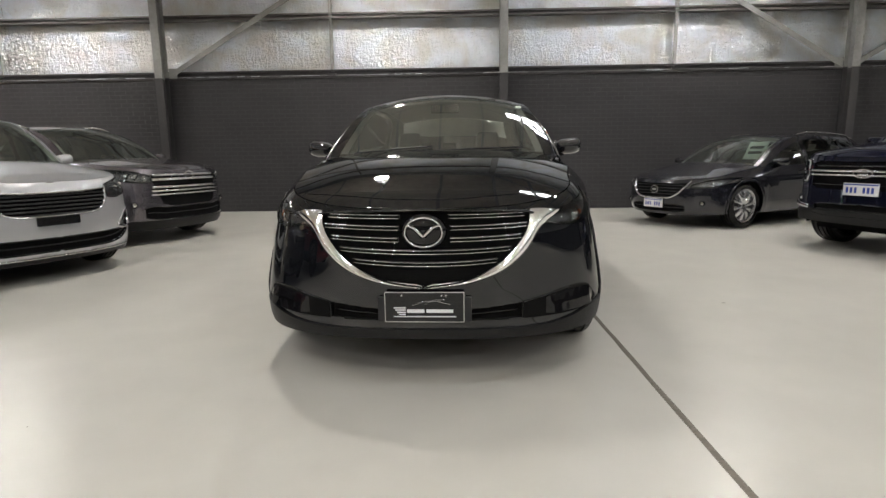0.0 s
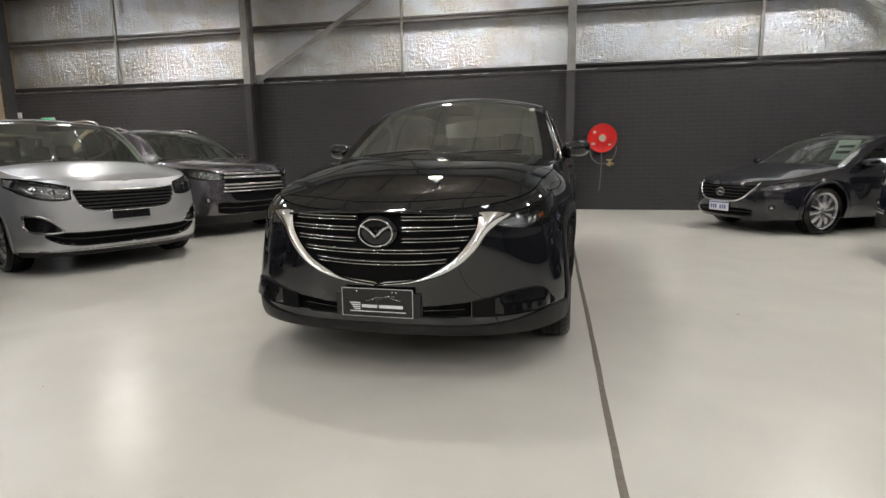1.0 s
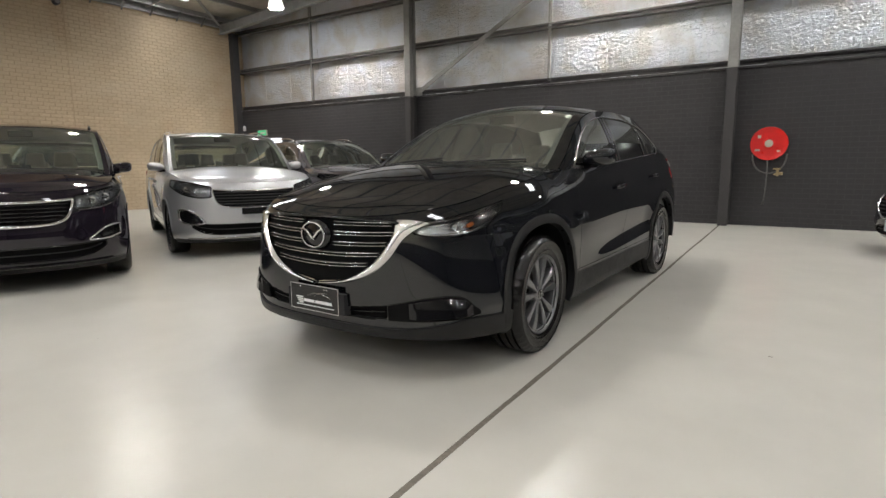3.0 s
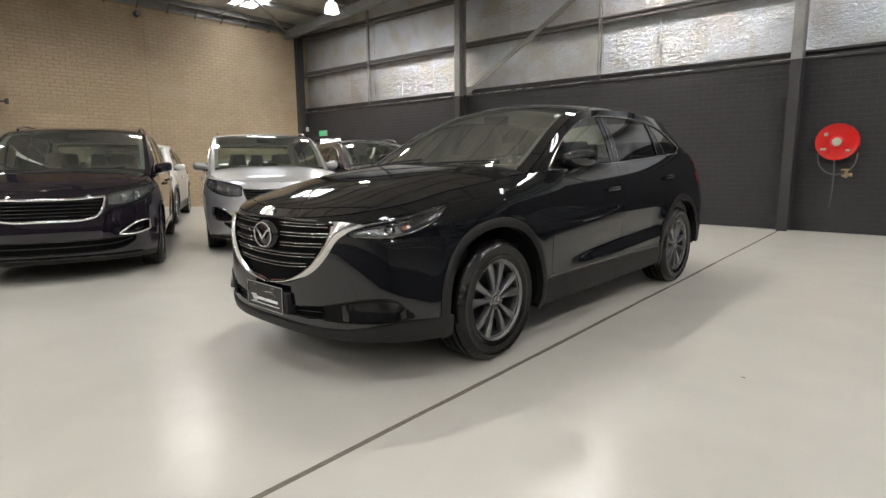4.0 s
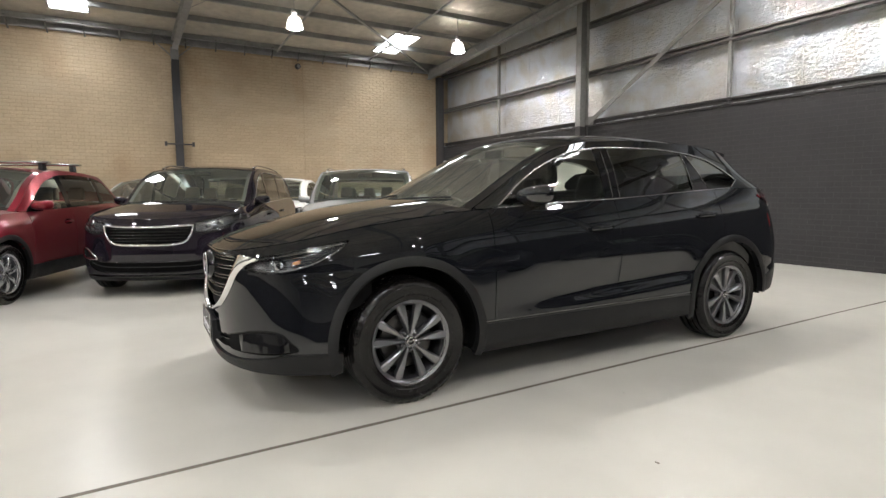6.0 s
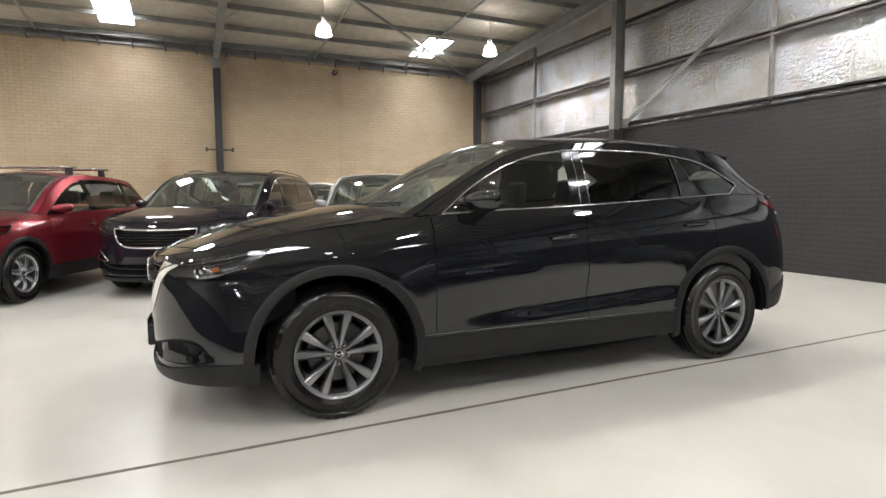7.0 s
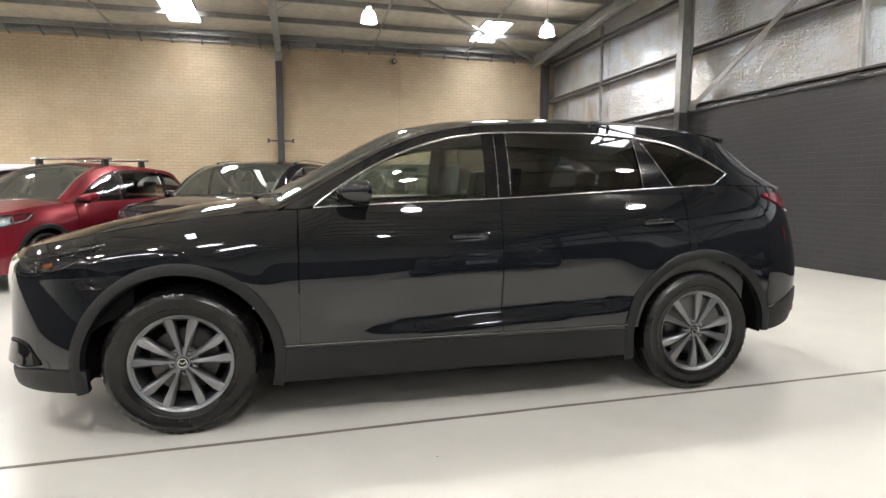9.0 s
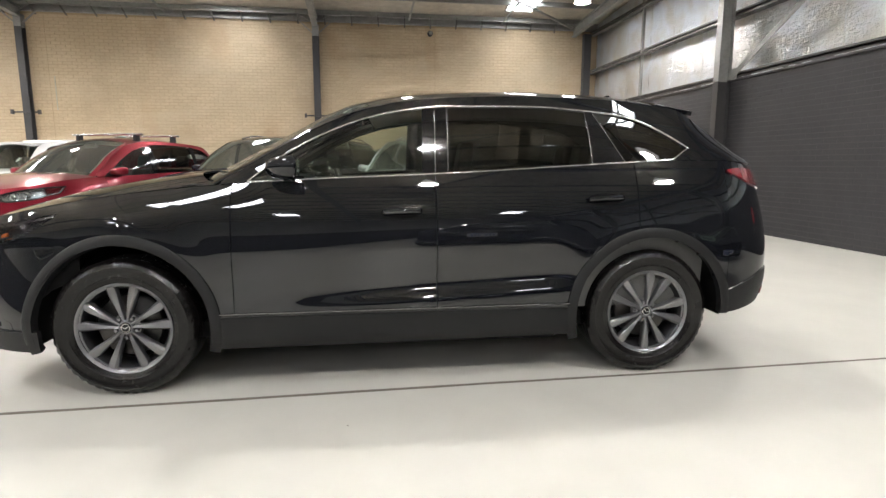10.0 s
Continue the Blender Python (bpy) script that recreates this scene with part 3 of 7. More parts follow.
    for y in RAFTERS_Y[1:]:
        for s in (-1, 1):
            bm = bmesh.new()
            bar(bm, (X0 + 0.12, y + s * 0.07, 4.86), (X0 + 0.12, y + s * 0.45, 5.2), 0.05, 0.02)
            part("knee_brace", bm, STEEL_PALE, steel, "short pale knee brace at the column head")


def high_bay_lamp():
    lamp = base("high_bay_lamp", pose(0, 0, 0), "white bell-shaped high bay lamp hanging lit from the roof", "lamp", "high bay lamps")
    bm = bmesh.new()
    prof = [(0.176, -0.16), (0.182, -0.15), (0.17, -0.07), (0.145, 0.02), (0.118, 0.07), (0.085, 0.085), (0.08, 0.08), (0.112, 0.064), (0.138, 0.015), (0.163, -0.07), (0.174, -0.15), (0.176, -0.16)]
    lathe(bm, prof, 32, "z")
    part("shade", tidy(bm), SHADE, lamp)
    bm = bmesh.new()
    lathe(bm, [(0.0, -0.125), (0.158, -0.125), (0.158, -0.11), (0.0, -0.11)], 24, "z")
    part("diffuser", tidy(bm), BULB, lamp)
    bm = bmesh.new()
    lathe(bm, [(0.0, 0.24), (0.05, 0.24), (0.062, 0.225), (0.062, 0.088), (0.0, 0.083)], 20, "z")
    part("ballast", tidy(bm), STEEL_PALE, lamp)
    bm = bmesh.new()
    lathe(bm, [(0.0, 1.0), (0.008, 1.0), (0.008, 0.235), (0.0, 0.235)], 8, "z")
    part("hanging_rod", tidy(bm), STEEL_PALE, lamp)
    return lamp


LAMPS = [(x, y) for x in (-8.74, -1.7, 5.3, 12.3) for y in (9.89, 5.69, -2.2, -6.4, -10.6) if x < 12 or -7 < y < 6]


def build_lamps():
    first = None
    for x, y in LAMPS:
        z = roof_z(x) - 0.72
        if first is None:
            first = high_bay_lamp()
            first.matrix_basis = pose(x, y, z)
            rod = [c for c in first.children if c.name.startswith("hanging_rod")][0]
            rod.scale.z = 0.72
            rod.location.z = 0.08
        else:
            copy_thing(first, pose(x, y, z))


def hose_reel():
    reel = base("hose_reel", pose(1.57, 11.64, 1.455), "red wall-mounted fire hose reel with a grey hose", "hose reel")
    bm = bmesh.new()
    lathe(bm, [(0.0, -0.06), (0.07, -0.06), (0.1, -0.035), (0.2, -0.03), (0.25, -0.04), (0.278, -0.05), (0.285, -0.045), (0.285, -0.035), (0.25, -0.02), (0.0, -0.02)], 48, "y")
    part("front_flange", smooth_all(tidy(bm)), REEL_RED, reel, "red enamelled front flange")
    bm = bmesh.new()
    lathe(bm, [(0.0, 0.12), (0.285, 0.12), (0.285, 0.135), (0.0, 0.135)], 48, "y")
    part("back_flange", smooth_all(tidy(bm)), REEL_RED, reel)
    bm = bmesh.new()
    for k in range(7):
        lathe(bm, [(0.2 + 0.014 * math.cos(a), -0.008 + 0.018 * k + 0.011 * math.sin(a)) for a in spread(0, 2 * math.pi, 8)], 40, "y")
    part("coiled_hose", tidy(bm), HOSE, reel, "coiled grey rubber hose")
    bm = bmesh.new()
    lathe(bm, [(0.0, -0.072), (0.045, -0.072), (0.055, -0.062), (0.066, -0.06), (0.072, -0.045), (0.066, -0.03)], 32, "y")
    part("hub_label", smooth_all(tidy(bm)), LABEL_PALE, reel, "pale round label on the hub")
    for x, z, w, h in ((-0.15, 0.12, 0.05, 0.05), (-0.17, -0.11, 0.07, 0.035), (0.15, -0.13, 0.05, 0.03)):
        part("sticker", boxed((x - w / 2, -0.052, z - h / 2), (x + w / 2, -0.03, z + h / 2)), LABEL_PALE, reel)
    part("bracket", boxed((-0.04, 0.13, -0.16), (0.04, 0.19, 0.16), 0.005), STEEL_DARK, reel)
    loop = [(0.26 * math.cos(a) + 0.02, -0.01, -0.12 - 0.39 * abs(math.sin(a)) ** 0.7) for a in spread(math.pi * 1.02, math.pi * 1.98, 18)]
    part("hose_loop", tube(loop, 0.012, 8, (0, -1, 0)), HOSE, reel, "hanging loop of hose")
    part("hose_tail", tube([(-0.01, -0.01, -0.25), (0.0, -0.015, -0.45), (0.0, 0.0, -0.7), (-0.012, 0.02, -0.9), (-0.03, 0.06, -1.06)], 0.011, 8, (0, -1, 0)), HOSE, reel)
    bm = bmesh.new()
    lathe(bm, [(0.0, 0.0), (0.012, 0.0), (0.02, 0.03), (0.02, 0.09), (0.028, 0.1), (0.028, 0.14), (0.0, 0.14)], 12, "x")
    part("nozzle", tidy(bm), BRASS, reel, "brass nozzle", pose(0.1, -0.01, -0.53, 0, -8, 10))
    part("stop_valve", boxed((0.14, -0.03, -0.56), (0.18, 0.03, -0.42), 0.01), BRASS, reel)
    part("valve_handle", boxed((0.09, -0.05, -0.445), (0.2, -0.032, -0.42), 0.004), BRASS, reel)


build_floor()
WALL_N = build_back_wall()
WALL_W = build_brick_wall()
build_other_walls()
build_roof()
build_lamps()
hose_reel()


# ---------------------------------------------------------------- cars: a body shape from a few design curves
# Local axes: x to the car's left, y from nose to tail with the front axle at 0, z up.
class Shape:
    def __init__(self, k):
        self.k = k
        self.W, self.y0, self.y1 = k["W"], k["y0"], k["y1"]
        self.inset, self.nose, self.tail = curve(k["inset"]), curve(k["nose"]), curve(k["tail"])
        self.inset_front = curve(k.get("inset_front", k["inset"]))
        self.zlo, self.zhi = curve(k["zlo"]), curve(k["zhi"])
        self.xt, self.zt, self.crown, self.bow = (curve(k[c]) for c in ("xt", "zt", "crown", "bow"))
        self.hcrown, self.hbow, self.dlo = curve(k["hood_crown"]), curve(k["hood_bow"]), curve(k["dlo"])
        self.dent = curve([(0.3, 0), (0.425, 0), (0.455, 0.3), (0.515, 1), (0.6, 0.78), (0.75, 0.15), (0.86, 0), (1.5, 0)]) if k.get("dent_depth") else None
        self.centre = (0.0, k["R"] * 0.985), (k["wb"], k["R"] * 0.985)

    def width(self, y):
        k, w = self.k, self.W
        for t, n in (((y - self.y0) / k["af"], k["nf"]), ((self.y1 - y) / k["ar"], k["nr"])):
            if t < 1:
                w *= max(1 - (1 - max(t, 0)) ** n, 0) ** (1 / n)
        return w

    def side(self, y, z, off=0.0):
        """A point of the flank, nose and tail: station y, height z."""
        if off:
            e = 1e-3
            a = self.side(min(y + e, self.y1), z) - self.side(max(y - e, self.y0), z)
            b = self.side(y, z + e) - self.side(y, z - e)
            n = a.cross(b)
            if y - self.y0 < 1e-4 or self.y1 - y < 1e-4:
                n = Vector((0, b.z, -b.y)) * (-1 if y < 0 else 1)
            if n.length < 1e-9:
                n = Vector((0, -1 if y < 0 else 1, 0))
            n.normalize()
            return self.side(y, z) + n * (off if n.x > -1e-6 else -off)
        k = self.k
        rise = k.get("fold", 0.0) * min(max((y - 0.6) / 1.8, 0), 1)
        w = self.width(y)
        fw = min(max((-0.1 - y) / 0.35, 0), 1)
        x = w * (1 - (self.inset(z - rise * math.exp(-((z - 0.52) / 0.16) ** 2)) * (1 - fw) + self.inset_front(z) * fw) / self.W)
        if "front_lean" in k and z > 0.42:
            a = min(max((0.1 - y) / 0.5, 0), 1)
            x -= k["front_lean"] * a * a * (3 - 2 * a) * (min(z, 0.8) - 0.42) * w / self.W
        if self.dent:
            a, b = min(max((y - 0.55) / 1.1, 0), 1), min(max((2.62 - y) / 0.35, 0), 1)
            x -= k["dent_depth"] * a * a * (3 - 2 * a) * b * b * (3 - 2 * b) * max(self.dent(z - rise), 0)
        t = min(max((z - self.zhi(y) + 0.15) / 0.15, 0.0), 1.2)
        x -= w / self.W * k["shoulder"] * t * t * min(max((0.75 - y) / 0.5, 0.0), 1.0)
        wf = max(0.0, 1 - (y - self.y0) / k["af"]) ** 1.5
        wr = max(0.0, 1 - (self.y1 - y) / k["ar"]) ** 1.5
        for yc, zc in self.centre:
            d = math.hypot(y - yc, z - zc)
            x += k.get("flare", 0.0) * math.exp(-((d - k["arch"] - 0.05) / 0.09) ** 2) * (1 - wf) * (1 - wr)
        return Vector((x, y + self.nose(z) * wf - self.tail(z) * wr, z))

    def reach(self, z, y):
        """The half width at the height z, near the station y, before the corner is rounded."""
        t = min(max((z - self.zhi(y) + 0.15) / 0.15, 0.0), 1.2)
        lean = self.k.get("front_lean", 0.0) * max(min(z, 0.8) - 0.42, 0) if y < 0 else 0
        return self.W * (1 - (self.inset_front if y < 0 else self.inset)(z) / self.W) - (self.k["shoulder"] * t * t if y < 0 else 0) - lean

    def front(self, x, z, off=0.0):
        """A point of the nose, by its distance from the middle and its height."""
        s = -1 if x < 0 else 1
        r = min(abs(x) / self.reach(z, -0.5), 0.9999)
        y = self.y0 + self.k["af"] * (1 - (1 - r ** self.k["nf"]) ** (1 / self.k["nf"]))
        p = self.side(max(y, self.y0 + 1e-5), z, off)
        return Vector((s * p.x, p.y, p.z))

    def back(self, x, z, off=0.0):
        s = -1 if x < 0 else 1
        r = min(abs(x) / (self.W * (1 - self.inset(z) / self.W)), 0.9999)
        y = self.y1 - self.k["ar"] * (1 - (1 - r ** self.k["nr"]) ** (1 / self.k["nr"]))
        p = self.side(min(y, self.y1 - 1e-5), z, off)
        return Vector((s * p.x, p.y, p.z))

    def glass_side(self, y, v, off=0.0):
        b = self.side(y, self.zhi(y))
        x = b.x - 0.012 + (self.xt(y) - b.x + 0.012) * v + 0.02 * math.sin(math.pi * min(max(v, 0), 1)) * min(1, (self.zt(y) - b.z) * 4)
        return Vector((x + off, y, b.z + (self.zt(y) - b.z) * v))

    def dlo_v(self, y):
        zb = self.zhi(y)
        return min(max((self.dlo(y) - zb) / max(self.zt(y) - zb, 1e-3), 0.0), 0.98)

    def top(self, y, q, off=0.0):
        c = 1 - abs(q) ** 2.1
        return Vector((q * self.xt(y), y + self.bow(y) * (1 - q * q), self.zt(y) + self.crown(y) * c + off))

    def hood(self, y, q, off=0.0):
        e = self.side(y, self.zhi(y))
        c = 1 - abs(q) ** 2.9
        ridge = 0.003 * math.exp(-((abs(q) - 0.62) / 0.15) ** 2) * min(1, (y - self.y0) / 0.5)
        return Vector((q * e.x, e.y + self.hbow(y) * c, e.z + self.hcrown(y) * c + ridge + off))


def patch(fn, us, vs, hole=None, flange=0.012, core=(0, 0.0, 0.5), mirror=False):
    """A smooth sheet fn(u, v) over a grid, with faces left out where hole(u, v), and its rim folded inwards. vs may be a function of u."""
    bm = bmesh.new()
    for s in (1, -1) if mirror else (1,):
        grid = []
        for u in us:
            row = []
            for v in (vs(u) if callable(vs) else vs):
                p = fn(u, v)
                row.append(bm.verts.new((p.x * s, p.y, p.z)))
            grid.append(row)
        for i in range(len(us) - 1):
            va, vb = (vs(us[i]), vs(us[i + 1])) if callable(vs) else (vs, vs)
            for j in range(len(grid[0]) - 1):
                if hole and hole((us[i] + us[i + 1]) / 2, (va[j] + va[j + 1] + vb[j] + vb[j + 1]) / 4):
                    continue
                q = (grid[i][j], grid[i + 1][j], grid[i + 1][j + 1], grid[i][j + 1])
                bm.faces.new(q if s > 0 else q[::-1]).smooth = True
    return finish(bm, flange, core)


def finish(bm, flange, core):
    bmesh.ops.delete(bm, geom=[v for v in bm.verts if not v.link_faces], context="VERTS")
    bmesh.ops.remove_doubles(bm, verts=bm.verts[:], dist=2e-4)
    bm.normal_update()
    total = 0.0
    for fc in bm.faces:
        c = fc.calc_center_median()
        w = Vector((c.x, (c.y - core[1]) * 0.6, c.z - core[2]))
        total += fc.normal.dot(w) * fc.calc_area()
    if total < 0:
        bmesh.ops.reverse_faces(bm, faces=bm.faces[:])
        bm.normal_update()
    if flange:
        rim = [e for e in bm.edges if len(e.link_faces) == 1]
        normals = {v: v.normal.copy() for e in rim for v in e.verts}
        for e in rim:
            e.smooth = False
        out = bmesh.ops.extrude_edge_only(bm, edges=rim)["geom"]
        fresh = [v for v in out if isinstance(v, bmesh.types.BMVert)]
        src = {tuple(round(c, 6) for c in v.co): n for v, n in normals.items()}
        for v in fresh:
            n = src.get(tuple(round(c, 6) for c in v.co))
            if n:
                v.co -= n * flange
    return bm


def both(name, bm, mat, parent, label=""):
    """A left part and its mirror on the right."""
    left = part(name, bm.copy(), mat, parent, label)
    bmesh.ops.scale(bm, vec=(-1, 1, 1), verts=bm.verts[:])
    bmesh.ops.reverse_faces(bm, faces=bm.faces[:])
    return left, part(name, bm, mat, parent, label)


def flank(s, ya, yb, z0, z1, step, off=0.0, holes=True):
    """A panel of the flank between two gaps, cut by the wheel arches."""
    R = s.k["arch"]
    ny = max(int((yb - ya) / step), 2)
    nz = max(int(0.72 / step), 4)
    bm, grid = bmesh.new(), []
    for y in spread(ya, yb, ny):
        row = []
        lo, hi = (z0(y) if callable(z0) else z0), (z1(y) if callable(z1) else z1)
        for z in spread(lo, hi, nz):
            py, pz, gone = y, z, False
            for yc, zc in s.centre if holes else ():
                d = math.hypot(y - yc, z - zc)
                if abs(d - R) < 0.62 * step:
                    py, pz = yc + (y - yc) * R / d, zc + (z - zc) * R / d
            row.append((bm.verts.new(s.side(py, pz, off)), py, pz))
        grid.append(row)
    for i in range(ny):
        for j in range(nz):
            q = (grid[i][j], grid[i + 1][j], grid[i + 1][j + 1], grid[i][j + 1])
            cy, cz = sum(a[1] for a in q) / 4, sum(a[2] for a in q) / 4
            if holes and any(math.hypot(cy - yc, cz - zc) < R - 0.002 for yc, zc in s.centre):
                continue
            bm.faces.new([a[0] for a in q]).smooth = True
    return finish(bm, 0.014, (0, (ya + yb) / 2, 0.5))


def region(rows):
    """Lower and upper edge, as functions, of an area given by rows of (x, low, high)."""
    return curve([(r[0], r[1]) for r in rows]), curve([(r[0], r[2]) for r in rows]), rows[0][0], rows[-1][0]


def in_region(rows):
    lo, hi, a, b = region(rows)
    return lambda x, z: a <= abs(x) <= b and lo(abs(x)) < z < hi(abs(x))


# ---- wheels
def wheel_meshes(R, rim, width, spokes, alloy, twin=True, fine=True):
    """The meshes of one wheel, axle along x, outer face towards +x."""
    meshes = []

    def keep(name, bm, mat):
        me = bpy.data.meshes.new(name)
        bm.to_mesh(me)
        bm.free()
        me.materials.append(mat)
        meshes.append((name, me))
    h = width / 2
    bm = bmesh.new()
    prof = [(rim - 0.012, h - 0.035), (rim + 0.004, h - 0.012), (rim + 0.02, h - 0.004), (rim + 0.03, h - 0.002), (rim + 0.034, h + 0.001), (rim + 0.04, h), (R - 0.045, h + 0.006), (R - 0.04, h + 0.009), (R - 0.034, h + 0.005),
            (R - 0.018, h - 0.004), (R - 0.007, h - 0.018)]
    lug = len(prof)
    for g in (0.62, 0.22, -0.22, -0.62):
        prof += [(R, (g + 0.12) * h), (R, (g + 0.06) * h), (R - 0.009, (g + 0.05) * h), (R - 0.009, (g - 0.05) * h), (R, (g - 0.06) * h)]
    prof += [(R - 0.007, -h + 0.018), (R - 0.02, -h + 0.003), (R - 0.04, -h), (rim + 0.03, -h + 0.005), (rim - 0.012, -h + 0.035)]
    n = 144 if fine else 64
    rings = []
    for i in range(n):
        a = 2 * math.pi * i / n
        ring = []
        for j, (r, d) in enumerate(prof):
            if fine and lug - 2 <= j <= lug and i % 3 == 0:
                r -= 0.006
            ring.append(bm.verts.new((d, r * math.cos(a), r * math.sin(a))))
        rings.append(ring)
    for i in range(n):
        for j in range(len(prof) - 1):
            bm.faces.new((rings[i][j], rings[i][j + 1], rings[(i + 1) % n][j + 1], rings[(i + 1) % n][j])).smooth = True
    keep("tyre", smooth_all(tidy(bm), 40), RUBBER)
    bm = bmesh.new()
    lathe(bm, [(rim - 0.012, h - 0.02), (rim - 0.006, h - 0.012), (rim + 0.002, h - 0.008), (rim + 0.004, h - 0.014), (rim - 0.012, h - 0.04)], 72)
    lathe(bm, [(rim - 0.02, h - 0.034), (rim - 0.018, h - 0.029), (rim - 0.011, h - 0.027), (rim - 0.009, h - 0.031)], 72)
    keep("rim_edge", smooth_all(tidy(bm), 30), alloy)
    bm = bmesh.new()
    face = h - 0.022
    pairs = []
    if twin == "petal":
        # five V-shaped pairs of leaf-shaped spokes
        for i in range(spokes):
            axis = math.pi / 2 + 2 * math.pi * i / spokes
            ca, sa = Vector((0, math.cos(axis), math.sin(axis))), Vector((0, -math.sin(axis), math.cos(axis)))
            for lean in (-1, 1):
                secs = []
                for t in spread(0, 1, 10):
                    r = 0.036 + (rim - 0.038) * t
                    mid = lean * (0.009 + 0.055 * t ** 1.05)
                    w = 0.008 + 0.018 * min(t / 0.84, 1) ** 1.25 - 0.006 * (max(t - 0.84, 0) / 0.16) ** 2
                    d = face - 0.013 + 0.012 * math.sin(math.pi / 2 * min(t * 1.3, 1)) - 0.004 * t ** 5
                    ridge = 0.45 * lean
                    prof2 = ((-1.1, -0.034), (-1.0, -0.004), (-0.86, 0.0), (ridge, 0.0055), (0.86, -0.002), (1.0, -0.006), (1.1, -0.034))
                    secs.append([bm.verts.new(ca * math.sqrt(r * r - mid * mid) + sa * (mid + w * p) + Vector((d + q, 0, 0))) for p, q in prof2])
                for p, q in zip(secs, secs[1:]):
                    for j in range(7):
                        bm.faces.new((p[j], p[(j + 1) % 7], q[(j + 1) % 7], q[j]))
    for i in range(0 if twin == "petal" else spokes):
        a = 2 * math.pi * (i + 0.25) / spokes
        pairs += [(a - 0.3 * 2 * math.pi / spokes / 1.15, -1), (a + 0.3 * 2 * math.pi / spokes / 1.15, 1)] if twin else [(a, 0)]
    for a, lean in pairs:
        secs = []
        for t in spread(0, 1, 6):
            r = 0.03 + (rim - 0.036) * t
            w = (0.0105 + 0.0115 * math.sin(math.pi / 2 * min(t * 1.35, 1)) if twin else 0.03 * (1.0 - 0.25 * math.sin(math.pi * t) + 0.3 * t ** 2))
            d = face - 0.012 + 0.014 * math.sin(math.pi * min(t * 1.1, 1)) - 0.012 * t ** 4
            ang = a + lean * (0.05 - 0.1 * t) * (1 if twin else 0)
            c = Vector((0, math.cos(ang), math.sin(ang)))
            e = Vector((0, -math.sin(ang), math.cos(ang)))
            secs.append([bm.verts.new(c * r + e * (w * p) + Vector((d + q, 0, 0))) for p, q in ((-1.15, -0.035), (-1.0, -0.003), (-0.8, 0.003), (0.0, 0.0 if lean else 0.006), (0.8, 0.003), (1.0, -0.003), (1.15, -0.035))])
        for p, q in zip(secs, secs[1:]):
            for j in range(7):
                bm.faces.new((p[j], p[(j + 1) % 7], q[(j + 1) % 7], q[j]))
    lathe(bm, [(0.0, face - 0.02), (0.028, face - 0.02), (0.03, face - 0.006), (0.034, face - 0.006), (0.04, face - 0.014), (0.042, face - 0.03), (0.072, face - 0.032), (0.078, face - 0.05), (0.0, face - 0.055)], 40)
    keep("rim", smooth_all(tidy(bm), 22), alloy)
    bm = bmesh.new()
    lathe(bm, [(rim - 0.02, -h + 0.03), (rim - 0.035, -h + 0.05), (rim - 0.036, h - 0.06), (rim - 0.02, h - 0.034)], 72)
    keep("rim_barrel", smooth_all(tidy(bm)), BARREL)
    bm = bmesh.new()
    lathe(bm, [(0.0, face - 0.004), (0.02, face - 0.004), (0.027, face - 0.007), (0.029, face - 0.02)], 28)
    keep("hub_cap", tidy(bm), GLOSS_BLACK)
    bm = bmesh.new()
    lathe(bm, [(0.019, face - 0.0035), (0.022, face - 0.001), (0.025, face - 0.0035)], 28)
    for sgn in (-1, 1):
        bar(bm, (face - 0.002, 0, -0.004), (face - 0.002, sgn * 0.018, 0.008), 0.004, 0.003, (1, 0, 0))
    keep("hub_badge", bm, CHROME)
    for i in range(5):
        a = math.pi / 2 + math.pi / 5 + 2 * math.pi * i / 5
        bm = bmesh.new()
        lathe(bm, [(0.0, face - 0.008), (0.008, face - 0.008), (0.011, face - 0.013), (0.0115, face - 0.04)], 6, smooth=False)
        bmesh.ops.translate(bm, vec=(0, 0.056 * math.cos(a), 0.056 * math.sin(a)), verts=bm.verts[:])
        keep("lug_nut", bm, GUNMETAL)
    bm = bmesh.new()
    lathe(bm, [(0.06, 0.03), (0.165, 0.03), (0.168, 0.026), (0.168, 0.006), (0.06, 0.0)], 48)
    keep("brake_disc", smooth_all(tidy(bm)), DISC_METAL)
    bm = bmesh.new()
    lathe(bm, [(0.085, 0.045), (0.17, 0.05), (0.185, 0.04), (0.185, -0.02)], 12, arc=(0.4, 1.5))
    keep("brake_caliper", smooth_all(bm), MATT_BLACK)
    # near-black disc added behind the spokes to stand for the shade inside the wheel
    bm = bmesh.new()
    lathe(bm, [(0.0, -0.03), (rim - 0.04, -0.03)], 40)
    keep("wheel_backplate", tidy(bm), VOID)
    return meshes


def place_wheels(root, k, meshes):
    for yc in (0.0, k["wb"]):
        for s in (1, -1):
            hub = new("wheel", meshes[0][1])
            hub.name = "wheel"
            hub.parent = root
            hub.matrix_basis = pose(s * k["track"], yc, k["R"] * 0.985, 0 if yc == 0 else -20, 0, 0) if s > 0 else pose(-k["track"], yc, k["R"] * 0.985, 33, 0, 180)
            hub["label"] = "black rubber tyre on its alloy wheel"
            for name, me in meshes[1:]:
                o = new(name, me)
                o.parent = hub


